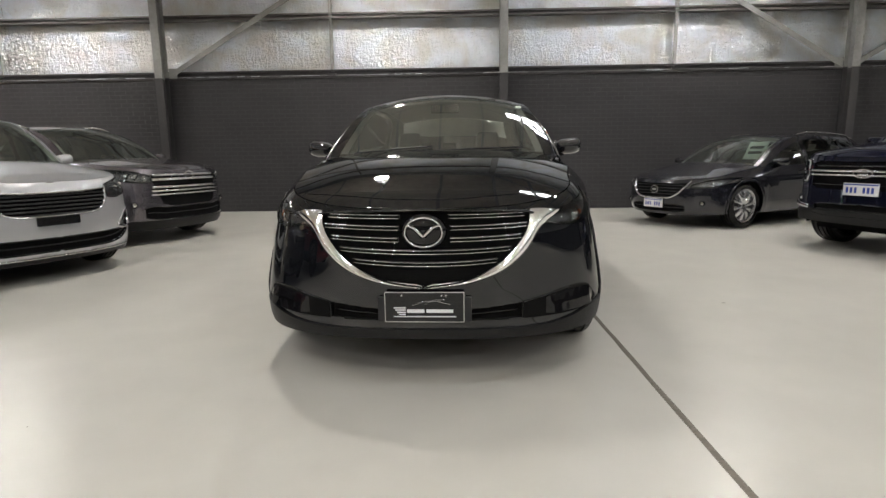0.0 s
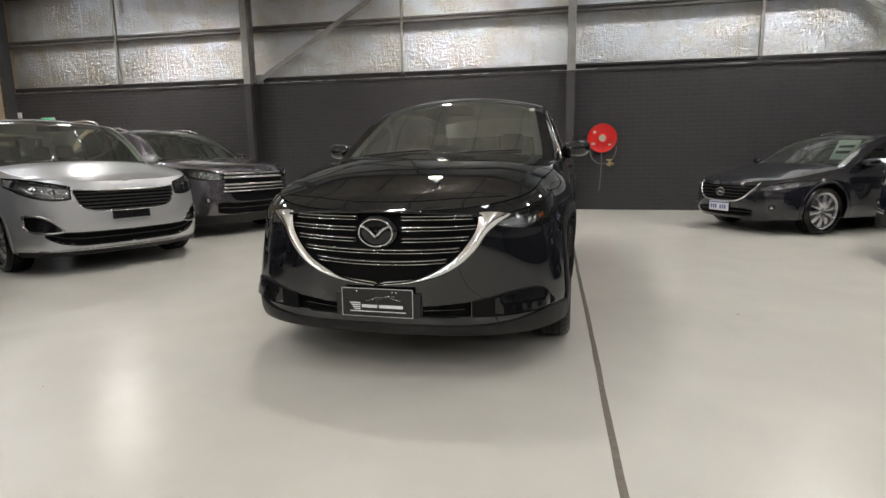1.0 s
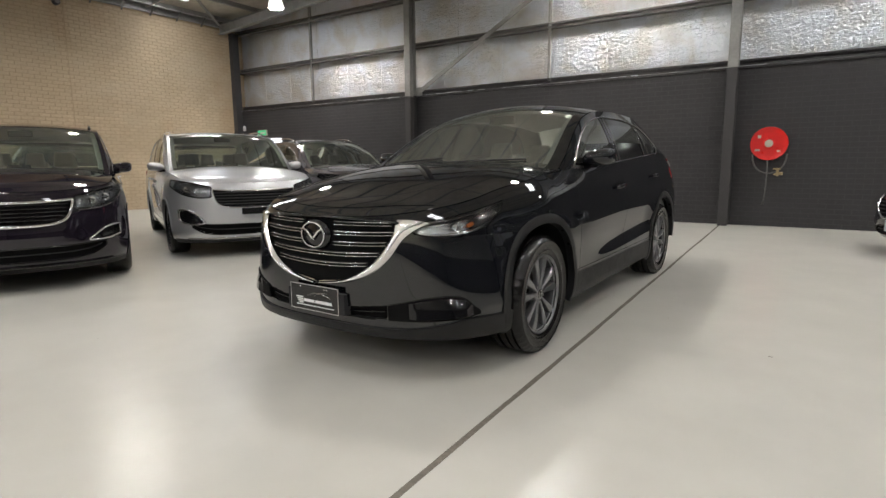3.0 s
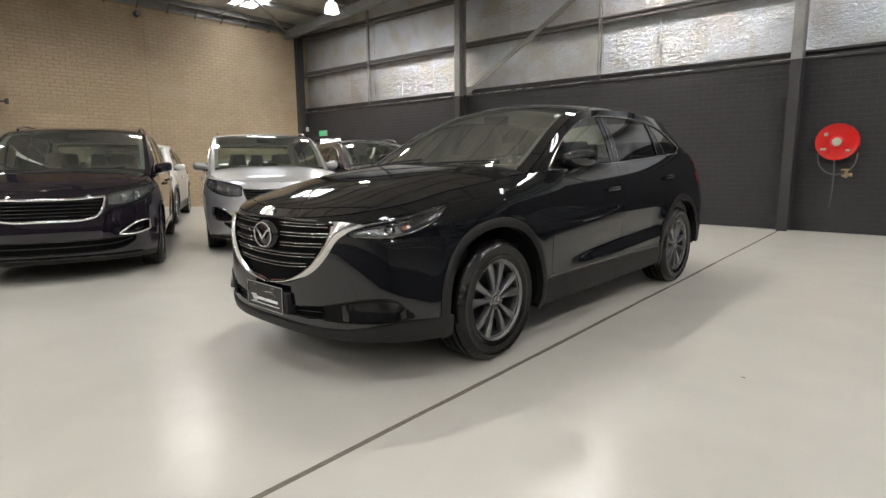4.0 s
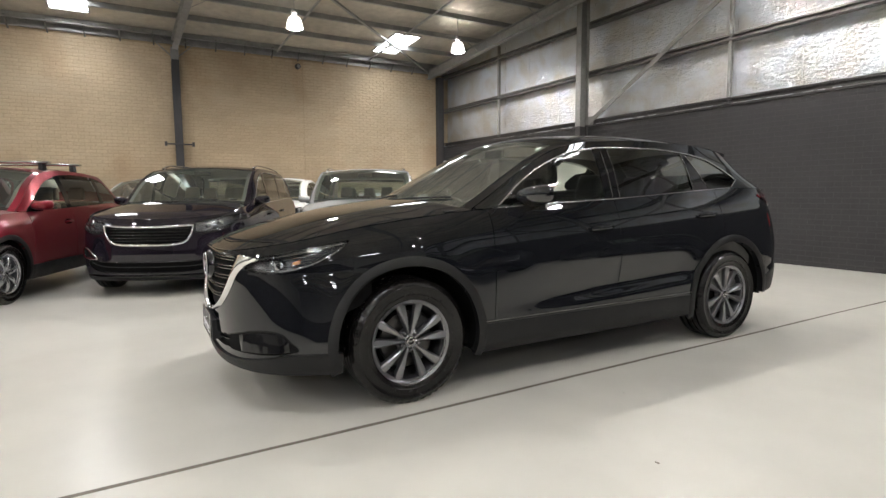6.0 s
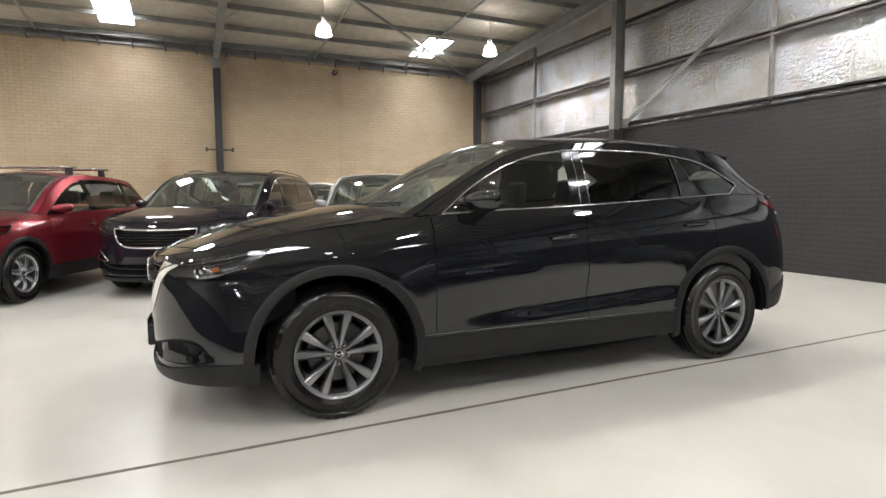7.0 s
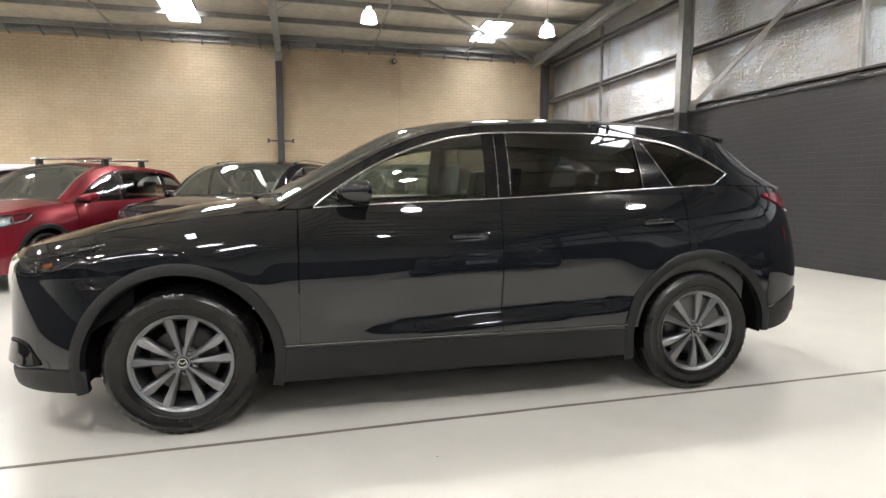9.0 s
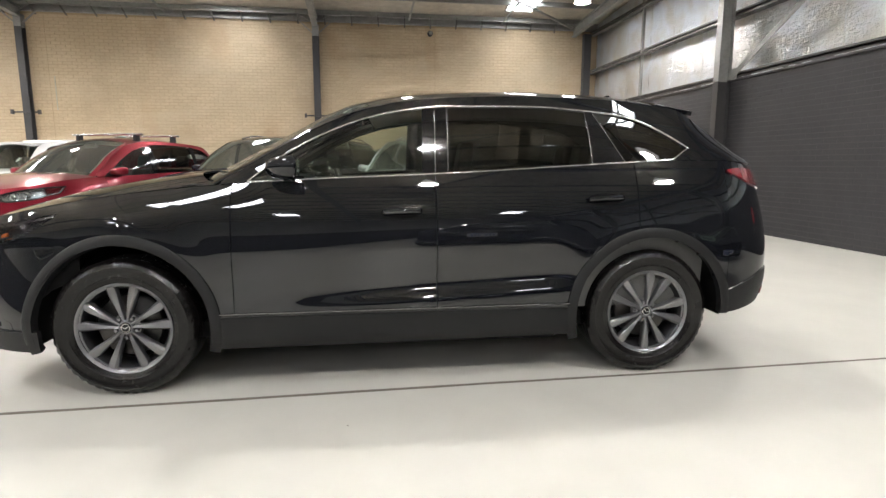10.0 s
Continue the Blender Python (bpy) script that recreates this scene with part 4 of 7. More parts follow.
# ---- cabin
def padded(lo, hi, bevel, taper=0.0, lean=0.0):
    bm = boxed(lo, hi)
    bmesh.ops.subdivide_edges(bm, edges=bm.edges[:], cuts=2, use_grid_fill=True)
    h = hi[2] - lo[2]
    for v in bm.verts:
        t = (v.co.z - lo[2]) / h
        v.co.x = (lo[0] + hi[0]) / 2 + (v.co.x - (lo[0] + hi[0]) / 2) * (1 - taper * t)
        v.co.y += lean * t * h
    es = [e for e in bm.edges if len(e.link_faces) == 2 and e.calc_face_angle(0) > 0.6]
    bmesh.ops.bevel(bm, geom=es, offset=bevel, segments=3, affect="EDGES", profile=0.6)
    return smooth_all(bm, 60)


def car_seat(root, name, x, y, mat, w=0.5, head=True, height=0.62):
    cushion = part(name, padded((x - w / 2, y - 0.5, 0.42), (x + w / 2, y, 0.6), 0.05), mat, root)
    part("backrest", padded((x - w / 2, y - 0.06, 0.52), (x + w / 2, y + 0.08, 0.52 + height), 0.05, 0.18, 0.28), mat, cushion)
    for hx in ((x,) if w < 0.8 else (x - 0.38, x, x + 0.38)) if head else ():
        part("headrest", padded((hx - 0.12, y + 0.13, 0.55 + height), (hx + 0.12, y + 0.22, 0.75 + height), 0.035, 0.15, 0.15), mat, cushion)


def cabin(root, s, seat_mat, rows=3, headliner=PALE_CABIN):
    k = s.k
    c, hd = k["cowl"], k["header"]
    # plain boxes, the shade under and inside the body painted in as near-black
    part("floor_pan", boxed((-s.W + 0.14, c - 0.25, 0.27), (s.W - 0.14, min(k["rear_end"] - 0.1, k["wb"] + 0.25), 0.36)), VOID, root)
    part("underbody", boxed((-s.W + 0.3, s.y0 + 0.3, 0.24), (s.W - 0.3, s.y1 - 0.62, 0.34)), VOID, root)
    # unseen low box, added to deepen the shadow beneath the car
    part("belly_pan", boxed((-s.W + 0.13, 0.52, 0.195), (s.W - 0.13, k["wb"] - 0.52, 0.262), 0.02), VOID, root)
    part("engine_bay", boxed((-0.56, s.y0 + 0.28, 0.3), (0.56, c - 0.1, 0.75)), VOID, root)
    zb = s.zhi(c + 0.2)
    wd = s.side(c + 0.3, zb).x - 0.07
    us = spread(-1, 1, 16)
    prof = [(c - 0.2, zb - 0.02), (c + 0.1, zb + 0.0), (c + 0.28, zb + 0.015), (c + 0.36, zb - 0.02), (c + 0.4, zb - 0.12), (c + 0.36, zb - 0.3), (c + 0.3, zb - 0.5)]
    bm = patch(lambda u, v: Vector((u * wd, prof[v][0] - 0.1 * (1 - u * u), prof[v][1] + (0.03 * math.exp(-((u + 0.42) / 0.2) ** 2) if v in (2, 3) else 0))), us, list(range(7)), None, 0)
    dash = part("dashboard", bm, CABIN, root)
    part("screen", boxed((-0.11, c + 0.2, zb), (0.11, c + 0.215, zb + 0.11), 0.006), GLOSS_BLACK, dash)
    wheel_c = Vector((-0.38, c + 0.62, zb - 0.12))
    bm = bmesh.new()
    ring = [wheel_c + Vector((0.185 * math.cos(a), 0.185 * math.sin(a) * -0.42, 0.185 * math.sin(a) * 0.907)) for a in spread(0, 2 * math.pi, 28)[:-1]]
    sweep(bm, ring, oval(0.032, 0.032, 8), Vector((0, 0.907, 0.42)), True)
    for a in (0.1, math.pi - 0.1, -math.pi / 2):
        bar(bm, wheel_c, wheel_c + Vector((0.18 * math.cos(a), 0.18 * math.sin(a) * -0.42, 0.18 * math.sin(a) * 0.907)), 0.035, 0.02)
    part("steering_wheel", bm, CABIN, root)
    for x in (-0.38, 0.38):
        car_seat(root, "front_seat", x, c + 1.22, seat_mat)
    car_seat(root, "rear_bench", 0, c + 2.15, seat_mat, 1.3)
    if rows > 2:
        car_seat(root, "third_row_bench", 0, c + 2.95, seat_mat, 1.05, True, 0.5)
    part("headliner", patch(lambda y, q: s.top(y, q, -0.045), spread(hd + 0.02, k["rear_header"] - 0.02, 14), spread(-0.97, 0.97, 12), None, 0), headliner, root)
    both("door_card", patch(lambda y, v: s.side(y, 0.4 + (s.zhi(y) - 0.42) * v) - Vector((0.07, 0, 0)), spread(c + 0.25, k["rear_end"] - 0.4, 16), spread(0, 1, 5), None, 0), CABIN, root)
    m = s.top(hd, 0)
    part("rear_view_mirror", padded((-0.12, m.y - 0.04, m.z - 0.13), (0.12, m.y, m.z - 0.06), 0.015), CABIN, root)


# ---- the common body
def build_body(root, k, mat, step=0.03):
    s = Shape(k)
    g1, g2, g3 = k["gaps"]
    sill = k["sill"]
    gap = 0.0025
    grille, lights = in_region(k["grille"]), in_region(k["headlight"])
    swept = k.get("swept_lamp")
    low = in_region(k["intake"])
    fog = in_region(k["fog"]) if k.get("fog") and not k.get("fog_proud") else (lambda x, z: False)

    def front_hole(y, z):
        x = s.side(y, z).x
        lit = (k["headlight"][0][0] < y and region(k["headlight"])[0](y) < z < region(k["headlight"])[1](y)) if swept else lights(x, z)
        return grille(x, z) or lit or low(x, z) or fog(x, z) or math.hypot(y, z - s.centre[0][1]) < k["arch"] + 0.008
    split = -k["arch"] - k.get("bumper_gap", 0.02)
    cap = [s.y0] + [s.y0 + k["af"] * (1 - math.cos(a)) for a in spread(0.0, math.acos(max(-1, 1 - (split - s.y0) / k["af"])), int(k.get("nose_fine", 1) * 1.25 / step))[1:]]
    nz = int(k.get("nose_fine", 1) * 0.8 / step)
    part("front_bumper", patch(lambda y, z: s.side(y, z), cap, lambda y: spread(s.zlo(y), s.zhi(y) - 0.004, nz), front_hole, 0.01, (0, 0.4, 0.5), True), mat, root)
    # near-black sheet painting the shade of the nose cavity behind the openings
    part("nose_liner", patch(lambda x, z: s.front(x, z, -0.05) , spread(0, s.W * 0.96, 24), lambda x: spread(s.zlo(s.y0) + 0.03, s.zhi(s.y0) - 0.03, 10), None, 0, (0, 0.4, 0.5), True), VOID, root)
    ar, g = k["arch"], gap
    both("front_fender", flank(s, split + 0.0006, g1 - g, lambda y: sill, lambda y: s.zhi(y) - 0.004, step), mat, root)
    for nm, a, b in (("front_door", g1, g2), ("rear_door", g2, g3)):
        doors = both(nm, flank(s, a + g, b - g, lambda y: sill, lambda y: s.zhi(y) - 0.003, step), mat, root)
        yh = b - 0.19 if nm == "front_door" else b - 0.2
        zh = k["handle_z"] + (0.06 if nm == "rear_door" else 0) * k.get("handle_rise", 1.0)
        for d, sg in zip(doors, (1, -1)):
            # flat black patch on the door, painting the dark of the handle recess
            cup = patch(lambda u, v: (lambda p: Vector((p.x * sg, p.y, p.z)))(s.side(yh + 0.102 * u, zh + 0.044 * v * math.sqrt(max(0, 1 - u * u * 0.85)), 0.0015)), spread(-0.85, 0.85, 12), spread(-0.75, 0.75, 4), None, 0, (0, yh, 0.5))
            part("handle_cup", cup, GLOSS_BLACK, d)
            pts = [s.side(yh + 0.105 * t, zh + 0.004 * t, 0.012 + 0.026 * (1 - abs(t) ** 3)) for t in spread(-1, 1, 12)]
            bm = bmesh.new()
            sweep(bm, [(p.x * sg, p.y, p.z) for p in pts], oval(0.03, 0.014, 8), [Vector((sg, 0, 0))] * 13)
            part("handle", bm, k.get("handle_mat", mat), d)
    tail_split = k["wb"] + k["arch"] + 0.02

    def hem(y):
        return k["bumper_z"] + k.get("bumper_rise", 0.0) * min(max((y - tail_split) / 0.3, 0), 1)
    both("quarter_panel", flank(s, g3 + g, tail_split, lambda y: sill, lambda y: s.zhi(y) - 0.003, step), mat, root)
    cap = [s.y1] + [s.y1 - k["ar"] * (1 - math.cos(a)) for a in spread(0.0, math.acos(1 - (s.y1 - tail_split - g) / k["ar"]), 26)[1:]]
    part("tail_panel", patch(lambda y, z: s.side(y, z), cap, lambda y: spread(hem(y), s.zhi(y) - 0.003, 14), None, 0.01, (0, 3, 0.5), True), mat, root)
    part("rear_bumper", patch(lambda y, z: s.side(y, z, 0.008), cap, lambda y: spread(s.zlo(y), hem(y) - 0.004, 6), None, 0.01, (0, 3, 0.5), True), k.get("clad", mat), root)
    # hood, cowl, roof, pillars
    c, hd, rh, re = k["cowl"], k["header"], k["rear_header"], k["rear_end"]
    part("hood", patch(lambda y, q: s.hood(y, q), [s.y0] + [s.y0 + (c - 0.02 - s.y0) * t ** 1.6 for t in spread(0, 1, 26)[1:]], spread(-1, 1, 24), None, 0.012, (0, 0.0, 0.5)), mat, root)
    part("cowl", patch(lambda y, q: s.top(y, q, -0.03) + Vector((0, 0.0, 0)), spread(c - 0.12, c + 0.1, 3), spread(-0.99, 0.99, 16), None, 0), MATT_BLACK, root)
    qs = k.get("screen", 0.91)
    part("windscreen", patch(lambda y, q: s.top(y, q), spread(c, hd - 0.004, 16), spread(-qs, qs, 18), None, 0), k.get("screen_glass", CLEAR_GLASS), root, "clear laminated windscreen")
    part("windscreen_band", patch(lambda y, q: s.top(y, q, -0.006), spread(hd - 0.05, hd, 2), spread(-qs, qs, 18), None, 0), VOID, root)
    part("windscreen_foot", patch(lambda y, q: s.top(y, q, -0.006), spread(c, c + 0.06, 2), spread(-qs, qs, 18), None, 0), VOID, root)
    both("windscreen_pillar", patch(lambda y, q: s.top(y, q, 0.003), spread(c - 0.06, hd + 0.004, 16), spread(qs + 0.002, 0.995, 4), None, 0.012, (0, c, 0.4)), mat, root)
    both("pillar_trim", patch(lambda y, q: s.top(y, q, -0.03), spread(c + 0.08, hd, 10), spread(qs - k.get("pillar_trim", 0.06), qs + 0.03, 3), None, 0, (0, c, 0.4)), PALE_CABIN, root)
    part("roof", patch(lambda y, q: s.top(y, q), spread(hd, rh, 24), spread(-0.99, 0.99, 20), None, 0.012, (0, 1.8, 0.5)), mat, root)
    part("rear_window", patch(lambda y, q: s.top(y, q), spread(rh + 0.004, re, 10), spread(-0.98, 0.98, 16), None, 0), k.get("rear_glass", DARK_GLASS), root, "dark rear window")
    part("tail_deck", patch(lambda y, q: (lambda e: Vector((q * e.x, e.y, e.z - 0.002)))(s.side(y, s.zhi(y))), spread(re - 0.06, s.y1, 12), spread(-1, 1, 12), None, 0.006, (0, 3, 0.4)), mat, root)
    ya, yb = k["dlo"][0][0], k["dlo"][-1][0]
    a0 = c + 0.01
    kick = k.get("dlo_kick", yb)

    def low_v(y):
        return max(0.0, (y - kick) / max(yb - kick, 1e-6)) * s.dlo_v(yb) if y > kick else 0.0
    if kick < yb:
        both("window_corner", patch(lambda y, v: s.glass_side(y, v), spread(kick, yb, 8), lambda y: spread(0.0, low_v(y) + 1e-4, 3), None, 0.01, (0, 2, 0.6)), mat, root)
    both("side_frame", patch(lambda y, v: s.glass_side(y, v), spread(a0, k.get("frame_end", re), 56), lambda y: spread(s.dlo_v(y) if ya < y < yb else 0.0, 1.0, 5), None, 0.012, (0, 2, 0.6)), mat, root)
    both("pillar_lining", patch(lambda y, v: s.glass_side(y, v, -0.03), spread(a0 + 0.05, re - 0.1, 40), lambda y: spread(s.dlo_v(y) + 0.02 if ya < y < yb else 0.02, 0.98, 4), None, 0, (0, 2, 0.6)), k.get("lining", PALE_CABIN), root)
    for nm, a, b, gm in k["glass"]:
        both(nm, patch(lambda y, v: s.glass_side(y, v, -0.004), spread(max(a, ya), min(b, yb), 16), lambda y: spread(-0.02, s.dlo_v(y) + 0.015, 6), None, 0, (0, 2, 0.6)), gm, root, {"front_window": "tinted side window"}.get(nm, "dark side window"))
    for y0, y1 in k["pillars"]:
        both("window_pillar", patch(lambda y, v: s.glass_side(y + (k["lean"] * v if y0 > 2 else 0.01 * v), v * s.dlo_v(y), 0.001), spread(y0, y1, 2), spread(0, 1, 6), None, 0.006, (0, 2, 0.6)), GLOSS_BLACK, root)
    if k.get("dlo_trim"):
        wd = k.get("trim_width", 0.0065)
        shape = [(-wd, -0.004), (-wd, 0.005), (0, 0.008), (wd, 0.005), (wd, -0.004)]
        ys = [ya + (yb - ya) * (0.5 - 0.5 * math.cos(math.pi * i / 60)) for i in range(61)]
        up = [s.glass_side(y, s.dlo_v(y), 0.003) for y in ys]
        dn = [s.glass_side(y, low_v(y), 0.005) for y in ys[::-1][1:]]
        bm = bmesh.new()
        sweep(bm, up + dn, shape, [Vector((1, 0, 0.25))] * len(up + dn), False)
        both("window_trim", bm, k["dlo_trim"], root, "chrome window surround")
    # wheel arches: trim ring, liner
    w = k["arch_trim"]
    for yc, zc in s.centre:
        a0, a1 = ((-0.3, math.pi + 0.26) if yc == 0 else (-0.03, math.pi + 0.3))
        both("wheel_arch_trim", patch(lambda a, r: s.side(yc + r * math.cos(a), zc + r * math.sin(a), 0.012 if r < ar + w - 0.001 else 0.006), spread(a0, a1, 48), [ar - 0.006, ar + 0.25 * w, ar + 0.8 * w, ar + w], None, 0.05, (0, yc, 0.2)), k.get("clad", mat), root)
        # liner in near-black, the shade of the wheel well put into its colour
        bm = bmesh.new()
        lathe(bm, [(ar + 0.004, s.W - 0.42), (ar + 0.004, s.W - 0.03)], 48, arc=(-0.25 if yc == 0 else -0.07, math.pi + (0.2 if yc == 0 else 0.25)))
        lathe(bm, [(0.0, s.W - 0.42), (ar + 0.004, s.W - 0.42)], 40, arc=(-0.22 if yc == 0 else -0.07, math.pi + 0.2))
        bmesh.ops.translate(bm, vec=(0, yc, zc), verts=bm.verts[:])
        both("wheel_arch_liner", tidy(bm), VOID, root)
    # sill
    both("sill_panel", flank(s, ar + 0.02, k["wb"] - ar - 0.02, lambda y: s.zlo(y), lambda y: sill - 0.003, 0.05, 0.006, True), k.get("clad", mat), root)
    # mirrors
    mx, my, mz = k["mirror"]
    for sg in (1, -1):
        bm = bmesh.new()
        bmesh.ops.create_uvsphere(bm, u_segments=24, v_segments=14, radius=1)
        for v in bm.verts:
            x, y, z = v.co
            yy = y * (0.13 if y < 0 else 0.03)
            v.co = (sg * (mx + 0.11 * math.copysign(abs(x) ** 0.75, x)), my + yy + 0.03 * x, mz + 0.062 * math.copysign(abs(z) ** 0.75, z) * (1 + 0.15 * x) + 0.01 * x)
        if sg < 0:
            bmesh.ops.reverse_faces(bm, faces=bm.faces[:])
        mir = part("door_mirror", smooth_all(bm, 50), k.get("mirror_mat", mat), root, "door mirror housing")
        p = s.glass_side(my + 0.02, 0.04)
        bm = bmesh.new()
        bar(bm, (sg * (p.x - 0.03), my + 0.02, p.z - 0.01), (sg * (mx - 0.03), my - 0.01, mz - 0.055), 0.07, 0.035)
        part("mirror_arm", bm, GLOSS_BLACK, mir)
        bm = bmesh.new()
        box(bm, (min(sg * (mx - 0.1), sg * (mx + 0.1)), my + 0.026, mz - 0.045), (max(sg * (mx - 0.1), sg * (mx + 0.1)), my + 0.031, mz + 0.045), 0.002)
        part("mirror_glass", bm, CHROME, mir)
    # lamps
    for sg in (1, -1):
        lo, hi, xa, xb = region(k["headlight"])

        def at(x, z, off):
            p = s.side(x, z, off) if swept else s.front(x, z, off)
            return Vector((p.x * sg, p.y, p.z))
        xs = spread(xa, xb, 18)
        lamp = part("headlight", patch(lambda x, z: at(x, z, -0.035), xs, lambda x: spread(lo(x), hi(x), 6), None, -0.03, (0, 0.4, 0.5)), k.get("housing", HOUSING), root, "headlight with clear lens and bright reflector")
        part("headlight_lens", patch(lambda x, z: at(x, z, 0.004), xs, lambda x: spread(lo(x), hi(x), 6), None, 0.02, (0, 0.4, 0.5)), LENS, lamp)
        for f in k["bulbs"]:
            xm = xa + (xb - xa) * f
            zm, rr = (lo(xm) + hi(xm)) / 2, min((hi(xm) - lo(xm)) * 0.3, k.get("bulb_size", 0.034))
            bm = bmesh.new()
            lathe(bm, [(0.0, -0.02), (rr * 0.55, -0.012), (rr * 0.62, 0.0), (rr * 0.7, -0.012), (rr, -0.016), (rr * 1.05, 0.0), (rr * 0.98, 0.012)], 24, "y")
            p = at(xm, zm, -0.03 if swept else -0.016)
            part("reflector", smooth_all(tidy(bm)), CHROME, lamp, "", Matrix.Translation(p) @ pose(0, 0, 0, 0, 0, sg * (48 if swept else 28)))
            bm = bmesh.new()
            bmesh.ops.create_uvsphere(bm, u_segments=16, v_segments=10, radius=rr * 0.55)
            part("projector_lens", smooth_all(bm, 60), LENS, lamp, "", Matrix.Translation(p + Vector((0, -0.012, 0))))
        if not swept:
            loop = [at(x, hi(x), 0.003) for x in xs] + [at(x, lo(x), 0.003) for x in xs[::-1]]
            bm = bmesh.new()
            sweep(bm, loop, oval(0.022, 0.014, 8), [Vector((0.3 * sg, -1, 0))] * len(loop), True)
            part("headlight_trim", bm, GLOSS_BLACK, lamp)
        bm = bmesh.new()
        pts = [at(x, lo(x) + (hi(x) - lo(x)) * 0.12, -0.012) for x in xs]
        sweep(bm, pts, oval(0.012, 0.01, 6), [Vector((0, -1, 0))] * len(pts))
        part("light_strip", bm, CHROME, lamp)
        pts = [at(x, lo(x) + (hi(x) - lo(x)) * 0.93, -0.014) for x in xs]
        bm = bmesh.new()
        sweep(bm, pts, oval(0.008, 0.012, 6), [Vector((0, -1, 0))] * len(pts))
        part("light_strip", bm, SATIN, lamp)
        tl, th, ta, tb = region(k["taillight"])

        def rear(y, z, off):
            p = s.side(y, z, off)
            return Vector((p.x * sg, p.y, p.z))
        part("taillight", patch(lambda y, z: rear(y, z, 0.01), [ta + (tb - ta) * math.sin(math.pi / 2 * t) for t in spread(0, 1, 20)], lambda y: spread(tl(y), th(y), 5), None, 0.02, (0, 3, 0.5)), RED_LENS, root, "red tail light")
    return s


def number_plate(root, s, z, ink, film, y_off=-0.02, w=0.372, h=0.134):
    """A plate on the nose, its marks drawn as bars."""
    y = s.front(0, z).y + y_off
    pl = part("number_plate", boxed((-w / 2, y - 0.008, z - h / 2), (w / 2, y, z + h / 2), 0.003), film, root, "number plate with its marks as plain bars")
    part("plate_band", boxed((-w / 2 + 0.01, y - 0.0095, z + h / 2 - 0.022), (w / 2 - 0.01, y - 0.0082, z + h / 2 - 0.008)), ink, pl)
    for i in range(7):
        if i != 3:
            x = -w / 2 + 0.03 + i * (w - 0.06) / 7
            part("plate_bar", boxed((x, y - 0.0095, z - h / 2 + 0.028), (x + 0.026, y - 0.0082, z + h / 2 - 0.045)), ink, pl)


def badge(root, s, z, w, h, mat=CHROME, off=0.012):
    """An oval badge, its device a plain bar."""
    p = s.front(0, z, 0)
    bm = bmesh.new()
    ring = [(w / 2 * math.cos(a), p.y - off, z + h / 2 * math.sin(a)) for a in spread(0, 2 * math.pi, 28)[:-1]]
    sweep(bm, ring, oval(0.012, 0.012, 6), Vector((0, -1, 0)), True)
    b = part("badge", bm, mat, root, "oval badge")
    part("badge_bar", boxed((-w * 0.28, p.y - off - 0.004, z - h * 0.12), (w * 0.28, p.y - off + 0.006, z + h * 0.12), 0.002), mat, b)


def grille_bars(root, s, rows, count, mat, off=-0.012, th=0.014, surround=None, sw=0.018, mesh_mat=GLOSS_BLACK):
    lo, hi, _, xb = region(rows)
    xs = spread(-xb, xb, 28)
    gr = part("grille", patch(lambda x, z: s.front(x, z, -0.03), xs, lambda x: spread(lo(abs(x)), hi(abs(x)), 6), None, 0, (0, 0.4, 0.5)), mesh_mat, root)
    for i in range(count):
        f = (i + 0.5) / count
        xm = xb
        while xm > 0.1 and not lo(xm) < lo(0) + (hi(0) - lo(0)) * f < hi(xm):
            xm -= 0.01
        zz = lo(0) + (hi(0) - lo(0)) * f
        pts = [s.front(x, zz + 0.0 * x, off) for x in spread(-xm, xm, 24)]
        bm = bmesh.new()
        sweep(bm, pts, oval(th, 0.02, 6), [Vector((0, -1, 0))] * len(pts))
        part("grille_bar", bm, mat, gr)
    if surround:
        xr = spread(-xb, xb, 40)
        loop = [s.front(x, hi(abs(x)), 0.004) for x in xr] + [s.front(x, lo(abs(x)), 0.004) for x in xr[::-1]]
        bm = bmesh.new()
        sweep(bm, loop, oval(sw, 0.02, 8), [Vector((0, -1, 0))] * len(loop), True)
        part("grille_surround", bm, surround, gr, "bright grille surround")
    return gr


def rim_trim(parent, s, rows, sg, mat, w=0.014, off=0.002):
    """A thin moulding round an opening of the nose."""
    lo, hi, xa, xb = region(rows)
    xs = spread(max(xa, 0.0005), xb, 20)
    up = [s.front(sg * x, hi(x), off) for x in xs]
    dn = [s.front(sg * x, lo(x), off) for x in xs[::-1]]
    loop = up + dn
    bm = bmesh.new()
    sweep(bm, loop, oval(w, 0.018, 8), [Vector((0.3 * sg, -1, 0))] * len(loop), xa > 0)
    part("opening_trim", bm, mat, parent)


